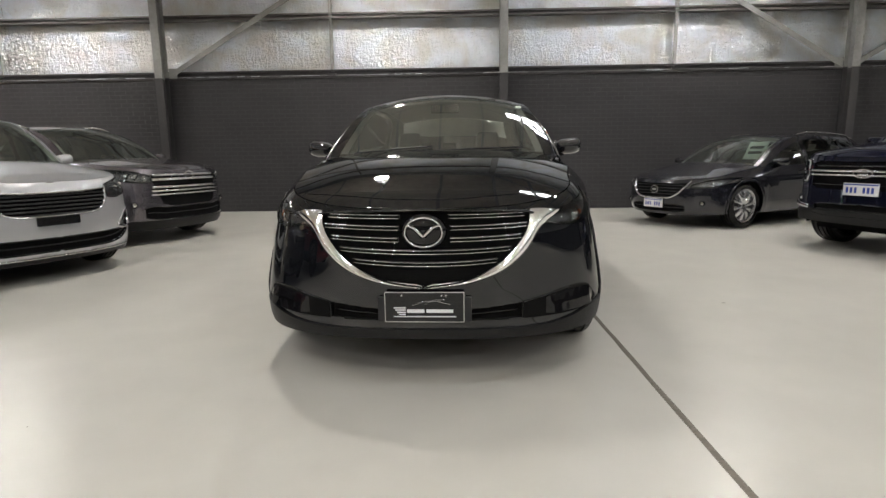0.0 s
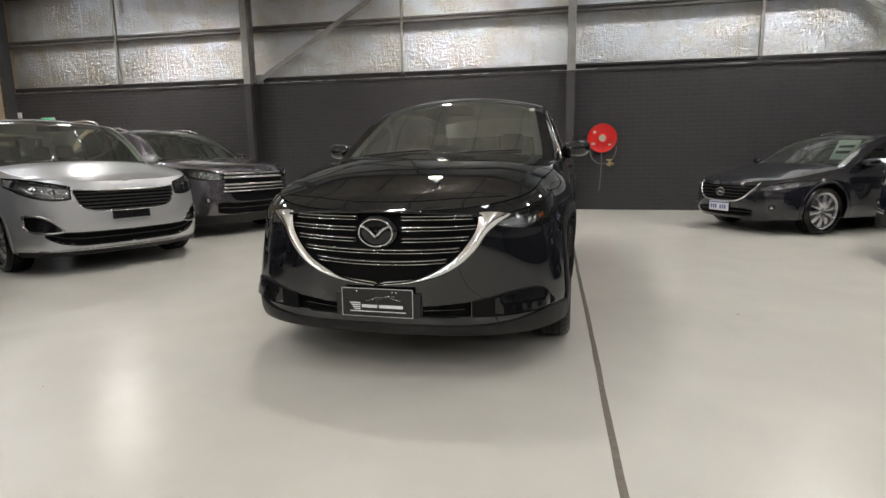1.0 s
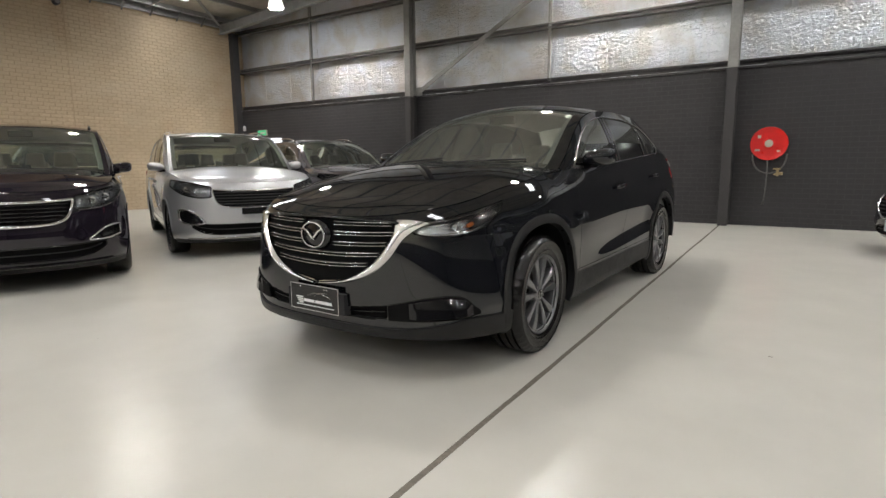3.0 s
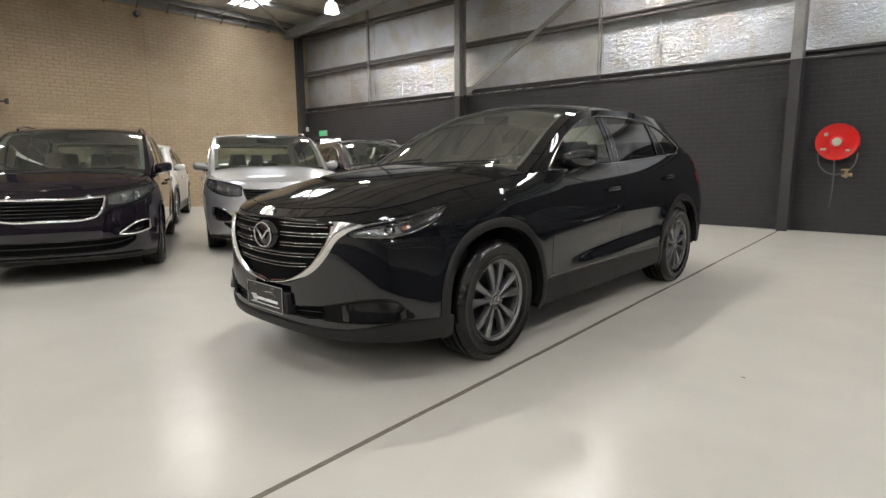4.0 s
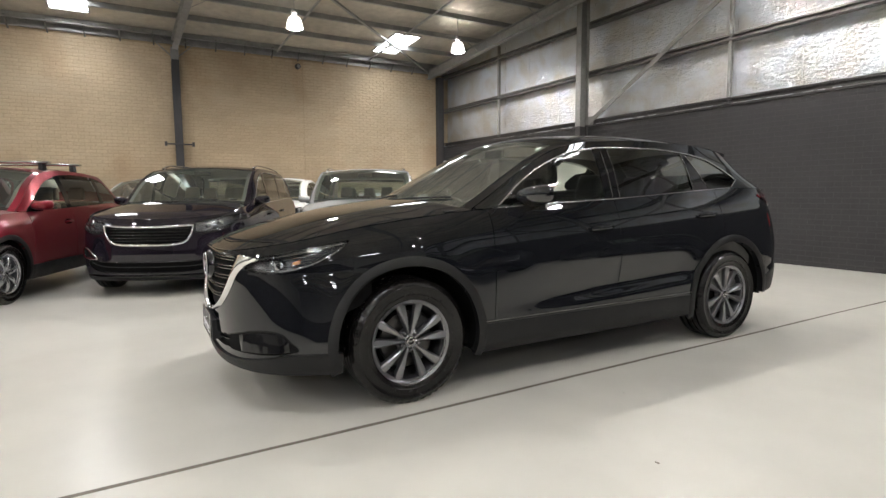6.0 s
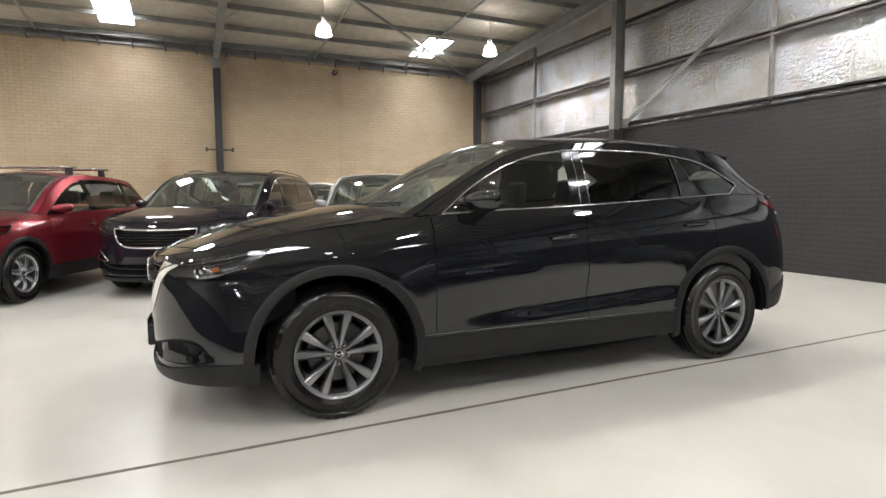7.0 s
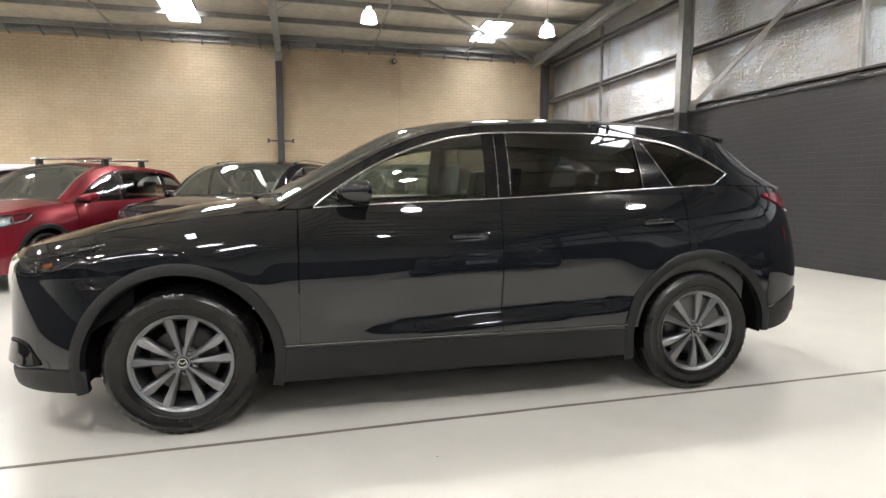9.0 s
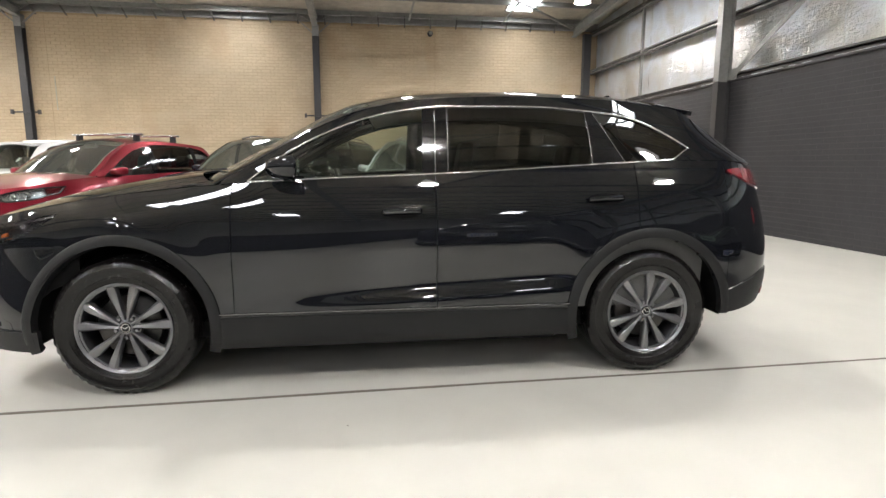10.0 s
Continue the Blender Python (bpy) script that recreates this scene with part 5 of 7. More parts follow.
def intake(root, s, rows, mat=VOID, bars=0, bar_mat=MATT_BLACK, trim=True):
    lo, hi, xa, xb = region(rows)
    for sg in (1, -1):
        def at(x, z):
            p = s.front(x, z, -0.03)
            return Vector((p.x * sg, p.y, p.z))
        if xa == 0 and sg < 0:
            break
        it = part("air_intake", patch(lambda x, z: s.front(x, z, -0.03), spread(-xb, xb, 36), lambda x: spread(lo(abs(x)), hi(abs(x)), 4), None, -0.03, (0, 0.4, 0.5)) if xa == 0 else patch(at, spread(xa, xb, 18), lambda x: spread(lo(x), hi(x), 4), None, -0.03, (0, 0.4, 0.5)), mat, root)
        if trim:
            rim_trim(it, s, rows, sg, GLOSS_BLACK)
            if xa == 0:
                rim_trim(it, s, rows, -sg, GLOSS_BLACK)
        for i in range(bars):
            pts = [at(x, lo(abs(x)) + (hi(abs(x)) - lo(abs(x))) * (i + 0.7) / (bars + 0.4)) + Vector((0, -0.012, 0)) for x in (spread(0.02 - xb, xb - 0.02, 28) if xa == 0 else spread(xa + 0.001, xb - 0.02, 14))]
            bm = bmesh.new()
            sweep(bm, pts, oval(0.012, 0.016, 6), [Vector((0, -1, 0))] * len(pts))
            part("intake_slat", bm, bar_mat, it)


# ---------------------------------------------------------------- the black SUV in the middle
HERO = dict(
    W=0.985, y0=-0.985, y1=3.94, wb=2.93, R=0.372, arch=0.455, arch_trim=0.05, bumper_gap=-0.125, shoulder=0.085, fold=0.09, track=0.845, flare=0.005,
    af=0.8, nf=2.75, ar=0.62, nr=2.9, sill=0.42, bumper_z=0.49, bumper_rise=0.11, clad=CLADDING, dent_depth=0.03, trim_width=0.005, dlo_kick=3.09, frame_end=3.6, swept_lamp=True, nose_fine=2.2, fog_proud=True, front_lean=0.2,
    inset=[(0.2, 0.05), (0.3, 0.015), (0.42, 0.006), (0.52, 0.007), (0.64, 0.001), (0.74, 0.0), (0.84, 0.007), (0.95, 0.022), (1.03, 0.04), (1.08, 0.056), (1.13, 0.077), (1.18, 0.1), (1.3, 0.16)],
    inset_front=[(0.2, 0.05), (0.3, 0.018), (0.42, 0.008), (0.55, 0.002), (0.68, 0.0), (0.8, 0.003), (0.95, 0.02), (1.05, 0.044), (1.13, 0.074), (1.3, 0.15)],
    nose=[(0.2, 0.07), (0.25, 0.025), (0.29, 0.015), (0.35, 0.014), (0.5, 0.006), (0.72, 0.008), (0.86, 0.022), (0.93, 0.05), (1.0, 0.1)],
    tail=[(0.25, 0.2), (0.35, 0.13), (0.45, 0.06), (0.55, 0.025), (0.63, 0.025), (0.8, 0.048), (1.0, 0.108), (1.1, 0.14), (1.18, 0.17), (1.25, 0.21)],
    zlo=[(-1.0, 0.258), (-0.5, 0.252), (0.4, 0.238), (2.5, 0.255), (3.2, 0.31), (3.33, 0.345), (3.5, 0.365), (3.75, 0.41), (3.94, 0.44)],
    zhi=[(-0.985, 0.9), (-0.85, 0.93), (-0.6, 0.977), (-0.3, 1.031), (0.1, 1.087), (0.5, 1.125), (0.9, 1.148), (1.7, 1.18), (2.77, 1.24), (3.1, 1.256), (3.4, 1.256), (3.7, 1.226), (3.94, 1.187)],
    hood_crown=[(-0.985, 0.0), (-0.8, 0.035), (-0.4, 0.06), (0.5, 0.065)], hood_bow=[(-0.985, 0.0), (-0.4, -0.02), (0.5, -0.205)],
    cowl=0.5, header=1.33, rear_header=3.22, rear_end=3.68,
    xt=[(0.38, 0.845), (0.62, 0.825), (0.85, 0.782), (1.05, 0.745), (1.3, 0.705), (1.6, 0.685), (2.2, 0.672), (2.8, 0.655), (3.1, 0.635), (3.22, 0.628), (3.68, 0.735)],
    zt=[(0.38, 1.075), (0.5, 1.135), (0.62, 1.205), (0.85, 1.34), (1.05, 1.448), (1.3, 1.545), (1.6, 1.602), (2.2, 1.63), (2.8, 1.616), (3.05, 1.592), (3.22, 1.565), (3.28, 1.53), (3.46, 1.39), (3.68, 1.225)],
    crown=[(0.38, 0.015), (0.9, 0.038), (1.33, 0.084), (2.2, 0.09), (3.22, 0.068), (3.68, 0.03)],
    bow=[(0.38, -0.26), (0.9, -0.145), (1.33, -0.08), (1.8, 0.0), (3.2, 0.04), (3.68, 0.015)],
    dlo=[(0.655, 1.14), (0.834, 1.272), (1.02, 1.38), (1.27, 1.482), (1.46, 1.53), (1.76, 1.562), (2.23, 1.567), (2.6, 1.545), (2.845, 1.508), (3.0, 1.452), (3.12, 1.385), (3.205, 1.328)],
    gaps=(0.575, 1.672, 2.845), handle_z=0.975, lean=0.1,
    glass=[("front_window", 0.6, 1.62, TINT_GLASS), ("rear_side_window", 1.7, 2.66, DARK_GLASS), ("quarter_window", 2.66, 3.3, DARK_GLASS)],
    pillars=[(1.6, 1.74)], dlo_trim=SATIN,
    mirror=(0.985, 0.9, 1.212),
    grille=[(0.0, 0.515, 0.895), (0.16, 0.535, 0.893), (0.3, 0.584, 0.89), (0.4, 0.648, 0.888), (0.48, 0.74, 0.885), (0.53, 0.82, 0.88), (0.555, 0.865, 0.872)],
    headlight=[(-0.875, 0.826, 0.862), (-0.86, 0.813, 0.868), (-0.8, 0.8, 0.886), (-0.74, 0.798, 0.899), (-0.66, 0.808, 0.914), (-0.58, 0.83, 0.928), (-0.5, 0.864, 0.942), (-0.42, 0.908, 0.955), (-0.365, 0.946, 0.964), (-0.345, 0.96, 0.967)], bulbs=(0.3,), bulb_size=0.042, lining=CABIN, screen=0.9, screen_glass=GREEN_GLASS,
    intake=[(0.0, 0.343, 0.398), (0.2, 0.345, 0.403), (0.485, 0.352, 0.434)],
    fog=[(0.487, 0.35, 0.436), (0.6, 0.351, 0.462), (0.7, 0.354, 0.485), (0.78, 0.358, 0.492), (0.83, 0.364, 0.484), (0.86, 0.372, 0.45), (0.89, 0.385, 0.405)],
    taillight=[(3.43, 1.185, 1.2), (3.52, 1.155, 1.207), (3.62, 1.115, 1.203), (3.75, 1.088, 1.195), (3.86, 1.07, 1.19), (3.925, 1.07, 1.185)],
)


def black_suv():
    k = HERO
    root = base("suv", pose(-0.145, 3.6, 0, 0, 0, -1.5), "glossy black family SUV with chrome grille wing and grey alloy wheels", "car")
    s = build_body(root, k, BLACK_PAINT, 0.022)
    place_wheels(root, k, wheel_meshes(0.372, 0.245, 0.25, 5, GUNMETAL, "petal"))
    cabin(root, s, LEATHER, 2)
    # grille: black pattern, five split chrome blades, chrome wing round the lower edge
    lo, hi, _, xb = region(k["grille"])
    gr = part("grille", patch(lambda x, z: s.front(x, z, -0.035), spread(-xb, xb, 40), lambda x: spread(lo(abs(x)), hi(abs(x)), 8), None, 0, (0, 0.4, 0.5)), VOID, root, "black grille with paired chrome blades")
    for z, xi, xo, drop in ((0.862, 0.125, 0.515, 0.006), (0.806, 0.125, 0.52, 0.012), (0.748, 0.125, 0.475, 0.014), (0.688, 0.0, 0.43, 0.016), (0.628, 0.0, 0.36, 0.018)):
        spans = ((xi, xo), (-xo, -xi)) if xi else ((-xo, xo),)
        for a, b in spans:
            xs = spread(a, b, 24)

            def zz(x):
                return z + drop * (x / xo) ** 2
            pts = [s.front(x, zz(x), -0.014) for x in xs]
            bm = bmesh.new()
            sweep(bm, pts, [(-0.012, -0.012), (-0.01, 0.002), (0.01, 0.002), (0.012, -0.012)], [Vector((0, -1, 0))] * len(pts))
            bl = part("grille_blade", bm, VOID, gr)
            for dz in (0.0085, -0.0085):
                bm = bmesh.new()
                pts2 = [s.front(x, zz(x) + dz, -0.008) for x in xs]
                sweep(bm, pts2, oval(0.0042, 0.006, 6), [Vector((0, -1, 0))] * len(xs))
                part("chrome_edge", bm, CHROME, bl)
    inner = [curve([(0.0, 0.0), (0.2, 0.16), (0.4, 0.3), (0.55, 0.4), (0.7, 0.475), (0.85, 0.522), (1.0, 0.545)]), curve([(0.0, 0.521), (0.2, 0.542), (0.4, 0.592), (0.55, 0.657), (0.7, 0.746), (0.85, 0.83), (1.0, 0.89)])]
    outer = [curve([(0.0, 0.0), (0.2, 0.17), (0.4, 0.33), (0.55, 0.426), (0.7, 0.506), (0.85, 0.574), (1.0, 0.7)]), curve([(0.0, 0.507), (0.2, 0.525), (0.4, 0.567), (0.55, 0.62), (0.7, 0.698), (0.85, 0.8), (1.0, 0.872)])]

    def wing(t, w):
        x, z = (inner[i](t) * (1 - w) + outer[i](t) * w for i in (0, 1))
        return s.front(x, z, -0.012 + 0.03 * math.sin(math.pi * min(max(0.12 + 0.76 * w, 0), 1)))
    part("chrome_wing", patch(wing, spread(0, 1, 40), spread(0, 1, 8), None, 0.02, (0, 0.4, 0.5), True), WING_CHROME, gr, "chrome wing round the grille")
    top = [s.front(x, hi(abs(x)) - 0.002, 0.001) for x in spread(-xb, xb, 36)]
    bm = bmesh.new()
    sweep(bm, top, oval(0.016, 0.02, 6), [Vector((0, -1, 0))] * len(top))
    part("grille_top_edge", bm, GLOSS_BLACK, gr)
    # badge: dark oval, chrome ring, plain spread wings
    y = s.front(0, 0.79).y - 0.012
    bm = bmesh.new()
    lathe(bm, [(0.0, -0.006), (0.8, -0.006), (1.0, 0.004), (1.04, 0.03)], 40, "y")
    bmesh.ops.scale(bm, vec=(0.108, 1, 0.084), verts=bm.verts[:])
    bg = part("badge", tidy(bm), GLOSS_BLACK, gr, "dark oval badge with a chrome ring", pose(-0.0, y, 0.79))
    bm = bmesh.new()
    sweep(bm, [(0.09 * math.cos(a), -0.011, 0.07 * math.sin(a)) for a in spread(0, 2 * math.pi, 40)[:-1]], oval(0.009, 0.012, 8), Vector((0, -1, 0)), True)
    part("badge_ring", bm, SATIN, bg)
    bm = bmesh.new()
    for sg in (1, -1):
        path = [(0, -0.014, -0.022), (sg * 0.02, -0.014, -0.002), (sg * 0.045, -0.014, 0.022), (sg * 0.075, -0.013, 0.034), (sg * 0.088, -0.012, 0.02)]
        ws = (0.013, 0.012, 0.011, 0.008, 0.003)
        sweep(bm, path, [[(-w, 0.0), (0, 0.006), (w, 0.0)] for w in ws], Vector((0, -1, 0)))
    part("badge_wings", bm, SATIN, bg)
    # lower face
    intake(root, s, k["intake"], VOID, 1, GLOSS_BLACK, False)
    lo, hi, xa, xb = region(k["fog"])
    for sg in (1, -1):
        def at(x, z, off=0.0):
            p = s.front(x, z, off)
            return Vector((p.x * sg, p.y, p.z))
        fg = part("fog_lamp_bezel", patch(lambda x, z: at(x, z, 0.005), spread(xa, xb, 24), lambda x: spread(lo(x), hi(x), 5), None, 0.008, (0, 0.4, 0.5)), VOID, root, "black fog lamp panel")
        # one smoked faceted lens, leaning back, on a black shelf
        def lens(x, v):
            z = lo(x) + (hi(x) - lo(x)) * (0.14 + 0.74 * v)
            end = min(1, (x - 0.6) / 0.04, (0.866 - x) / 0.03)
            return at(x, z, 0.006 + 0.022 * end * (1 - v) + 0.0003 * math.sin((x - 0.6) * 130) * math.cos(v * 6))
        part("fog_lamp_lens", patch(lens, spread(0.6, 0.866, 60), spread(0, 1, 14), None, 0.014, (0, 0.4, 0.5)), GLOSS_BLACK, fg, "smoked faceted lamp lens")
        pts = [at(x, hi(x) - 0.002, 0.005) for x in spread(xa, xb - 0.01, 20)]
        bm = bmesh.new()
        sweep(bm, pts, oval(0.005, 0.006, 6), [Vector((0, -1, 0))] * len(pts))
        part("fog_lamp_trim", bm, GLOSS_BLACK, fg)

    pts = [s.hood(-0.9 + 0.2 * abs(q) ** 3, q, 0.0005) for q in spread(-0.93, 0.93, 40)]
    bm = bmesh.new()
    sweep(bm, pts, oval(0.006, 0.003, 6), Vector((0, -0.3, 1)))
    part("hood_shut_line", bm, VOID, root)

    def lip_z(y):
        t = min(max((y - s.y0 - 0.02) / 0.3, 0), 1)
        return [0.255, 0.265, 0.285, 0.303 + 0.062 * t * t * (3 - 2 * t)]
    lip = patch(lambda y, z: s.side(y, z, 0.012), [s.y0] + [s.y0 + 0.8 * (1 - math.cos(a)) for a in spread(0, 1.27, 40)[1:]], lip_z, None, 0.03, (0, 0.4, 0.5), True)
    part("bumper_lip", lip, CLADDING, root, "dark grained plastic lower bumper")
    part("plate_mount", boxed((-0.23, s.front(0, 0.44).y - 0.022, 0.35), (0.23, s.front(0, 0.44).y + 0.03, 0.47), 0.004), MATT_BLACK, root)
    # dealer plate with bars for its writing
    py, pz = s.front(0, 0.43).y - 0.024, 0.425
    pl = part("dealer_plate", boxed((-0.195, py - 0.006, pz - 0.076), (0.195, py, pz + 0.076), 0.003), PLATE_BLACK, root, "black dealer plate with pale bars for its writing")
    bm = bmesh.new()
    for lo_, hi_ in (((-0.194, -0.076), (0.194, -0.072)), ((-0.194, 0.072), (0.194, 0.076)), ((-0.195, -0.074), (-0.191, 0.074)), ((0.191, -0.074), (0.195, 0.074))):
        box(bm, (lo_[0], py - 0.0085, pz + lo_[1]), (hi_[0], py - 0.0055, pz + hi_[1]))
    part("plate_border", bm, SATIN, pl)
    part("lettering_bar", boxed((-0.085, py - 0.0085, pz - 0.028), (0.0, py - 0.0062, pz - 0.012)), PLATE_WHITE, pl)
    part("lettering_bar", boxed((0.01, py - 0.0085, pz - 0.028), (0.14, py - 0.0062, pz - 0.012)), PLATE_WHITE, pl)
    for i in range(4):
        part("stripe", boxed((-0.15 + 0.008 * (3 - i), py - 0.0085, pz - 0.04 + 0.011 * i), (-0.092, py - 0.0062, pz - 0.034 + 0.011 * i)), PLATE_WHITE, pl)
    part("stripe", boxed((-0.15, py - 0.0085, pz - 0.05), (0.155, py - 0.0062, pz - 0.046)), PLATE_WHITE, pl)
    for pa in ([(-0.06, 0.008), (0.0, 0.028), (0.06, 0.03), (0.13, 0.012)], [(0.0, 0.012), (0.05, 0.036), (0.1, 0.036)]):
        bm = bmesh.new()
        sweep(bm, [(x, py - 0.007, pz + z) for x, z in pa], oval(0.0028, 0.002, 6), Vector((0, -1, 0)))
        part("outline_stroke", bm, SATIN, pl)
    for x in (-0.11, 0.085, 0.105):
        part("screw", boxed((x - 0.004, py - 0.009, pz + 0.054), (x + 0.004, py - 0.0062, pz + 0.062), 0.001), SATIN, pl)
    lo, hi, xa, xb = region(k["headlight"])
    both("lamp_shroud", patch(lambda y, z: s.side(y, z, -0.028), spread(-0.63, xb, 14), lambda y: spread(lo(y), hi(y), 5), None, 0.006, (0, 0.4, 0.5)), LAMP_DARK, root, "dark shroud inside the headlight")
    both("lamp_shroud", patch(lambda y, z: s.side(y, z, -0.026), spread(-0.86, -0.63, 10), lambda y: spread(lo(y) + (hi(y) - lo(y)) * 0.78, hi(y), 3), None, 0.006, (0, 0.4, 0.5)), LAMP_DARK, root)
    for f, a, b in ((0.2, -0.86, -0.64), (0.74, -0.85, -0.5)):
        pts = [s.side(y, lo(y) + (hi(y) - lo(y)) * f, -0.02) for y in spread(a, b, 14)]
        bm = bmesh.new()
        sweep(bm, pts, oval(0.005, 0.012, 6), [Vector((0.5, -1, 0))] * len(pts))
        both("lamp_fin", bm, CHROME, root, "bright fin inside the headlight")
    both("indicator_lens", patch(lambda y, z: s.side(y, z, -0.012), spread(-0.655, -0.615, 5), lambda y: spread(0.842 + 0.35 * (y + 0.66), 0.862 + 0.35 * (y + 0.66), 4), None, 0.008, (0, 0.4, 0.5)), AMBER_LENS, root, "amber indicator inside the headlight")
    # registration sticker, wipers, antenna, spoiler, rear reflectors
    p = s.top(1.21, 0.86, 0.003)
    bm = bmesh.new()
    lathe(bm, [(0.0, 0.002), (0.028, 0.002), (0.028, 0.0)], 20, "z")
    part("windscreen_sticker", tidy(bm), PAPER, root, "", Matrix.Translation(p) @ pose(0, 0, 0, 28, 0, 0))
    for x0, x1 in ((-0.62, -0.05), (0.02, 0.6)):
        bm = bmesh.new()
        pts = [s.top(0.53 + 0.05 * t, (x0 + (x1 - x0) * t) / 0.83, 0.012) for t in spread(0, 1, 8)]
        sweep(bm, pts, oval(0.014, 0.012, 6), Vector((0, -0.5, 1)))
        part("wiper", bm, MATT_BLACK, root)
    bm = bmesh.new()
    p = s.top(2.95, 0, 0.0)
    a = [bm.verts.new((x, p.y + y, p.z + z)) for x, y, z in ((-0.03, -0.08, -0.01), (0.03, -0.08, -0.01), (0.03, 0.06, -0.01), (-0.03, 0.06, -0.01), (-0.004, 0.03, 0.045), (0.004, 0.03, 0.045), (0.004, 0.055, 0.045), (-0.004, 0.055, 0.045))]
    for q in ((0, 1, 5, 4), (1, 2, 6, 5), (2, 3, 7, 6), (3, 0, 4, 7), (4, 5, 6, 7)):
        bm.faces.new([a[i] for i in q])
    part("roof_antenna", bm, BLACK_PAINT, root)
    part("roof_spoiler", patch(lambda y, q: (lambda p: Vector((p.x, p.y + y - min(y, 3.2), p.z - 0.14 * (y - min(y, 3.2)))))(s.top(min(y, 3.2), q, 0.008)), spread(3.1, 3.33, 6), spread(-0.97, 0.97, 16), None, 0.028, (0, 3.3, 1.3)), BLACK_PAINT, root)
    # pillar between rear door and quarter window, thin bright lines at the pillars
    def pillar(u, v, off=0.004):
        ya, yb = 2.595 - 0.015 * v, 2.8 - 0.175 * v
        y = ya + (yb - ya) * u
        return s.glass_side(y, v * s.dlo_v(y), off)
    both("rear_pillar", patch(pillar, spread(0, 1, 4), spread(0, 1, 8), None, 0.006, (0, 2, 0.6)), GLOSS_BLACK, root)
    for fn in (lambda v: pillar(1.0, v, 0.006), lambda v: pillar(0.0, v, 0.006), lambda v: s.glass_side(1.672 + 0.01 * v, v * s.dlo_v(1.672), 0.004), lambda v: s.glass_side(1.745 + 0.01 * v, v * s.dlo_v(1.745), 0.004)):
        bm = bmesh.new()
        pts = [fn(v) for v in spread(0.02, 0.98, 10)]
        sweep(bm, pts, oval(0.003, 0.004, 6), [Vector((1, 0, 0.3))] * len(pts))
        both("pillar_line", bm, SATIN, root)
    for sg in (1, -1):
        def rear(x, z, off):
            p = s.back(x, z, off)
            return Vector((p.x * sg, p.y, p.z))
        part("rear_reflector", patch(lambda x, z: rear(x, z, 0.014), spread(0.72, 0.86, 5), lambda x: spread(0.44, 0.475, 2), None, 0.01, (0, 3, 0.5)), RED_LENS, root)
        # chrome line along the foot of the doors
        pts = [(lambda p: Vector((p.x * sg, p.y, p.z)))(s.side(y, 0.432 + 0.003 * y, 0.008)) for y in spread(0.5, 2.45, 30)]
        bm = bmesh.new()
        sweep(bm, pts, oval(0.005, 0.006, 6), [Vector((sg, 0, 0))] * len(pts))
        part("door_foot_trim", bm, STEEL_MID, root)
    return root


black_suv()


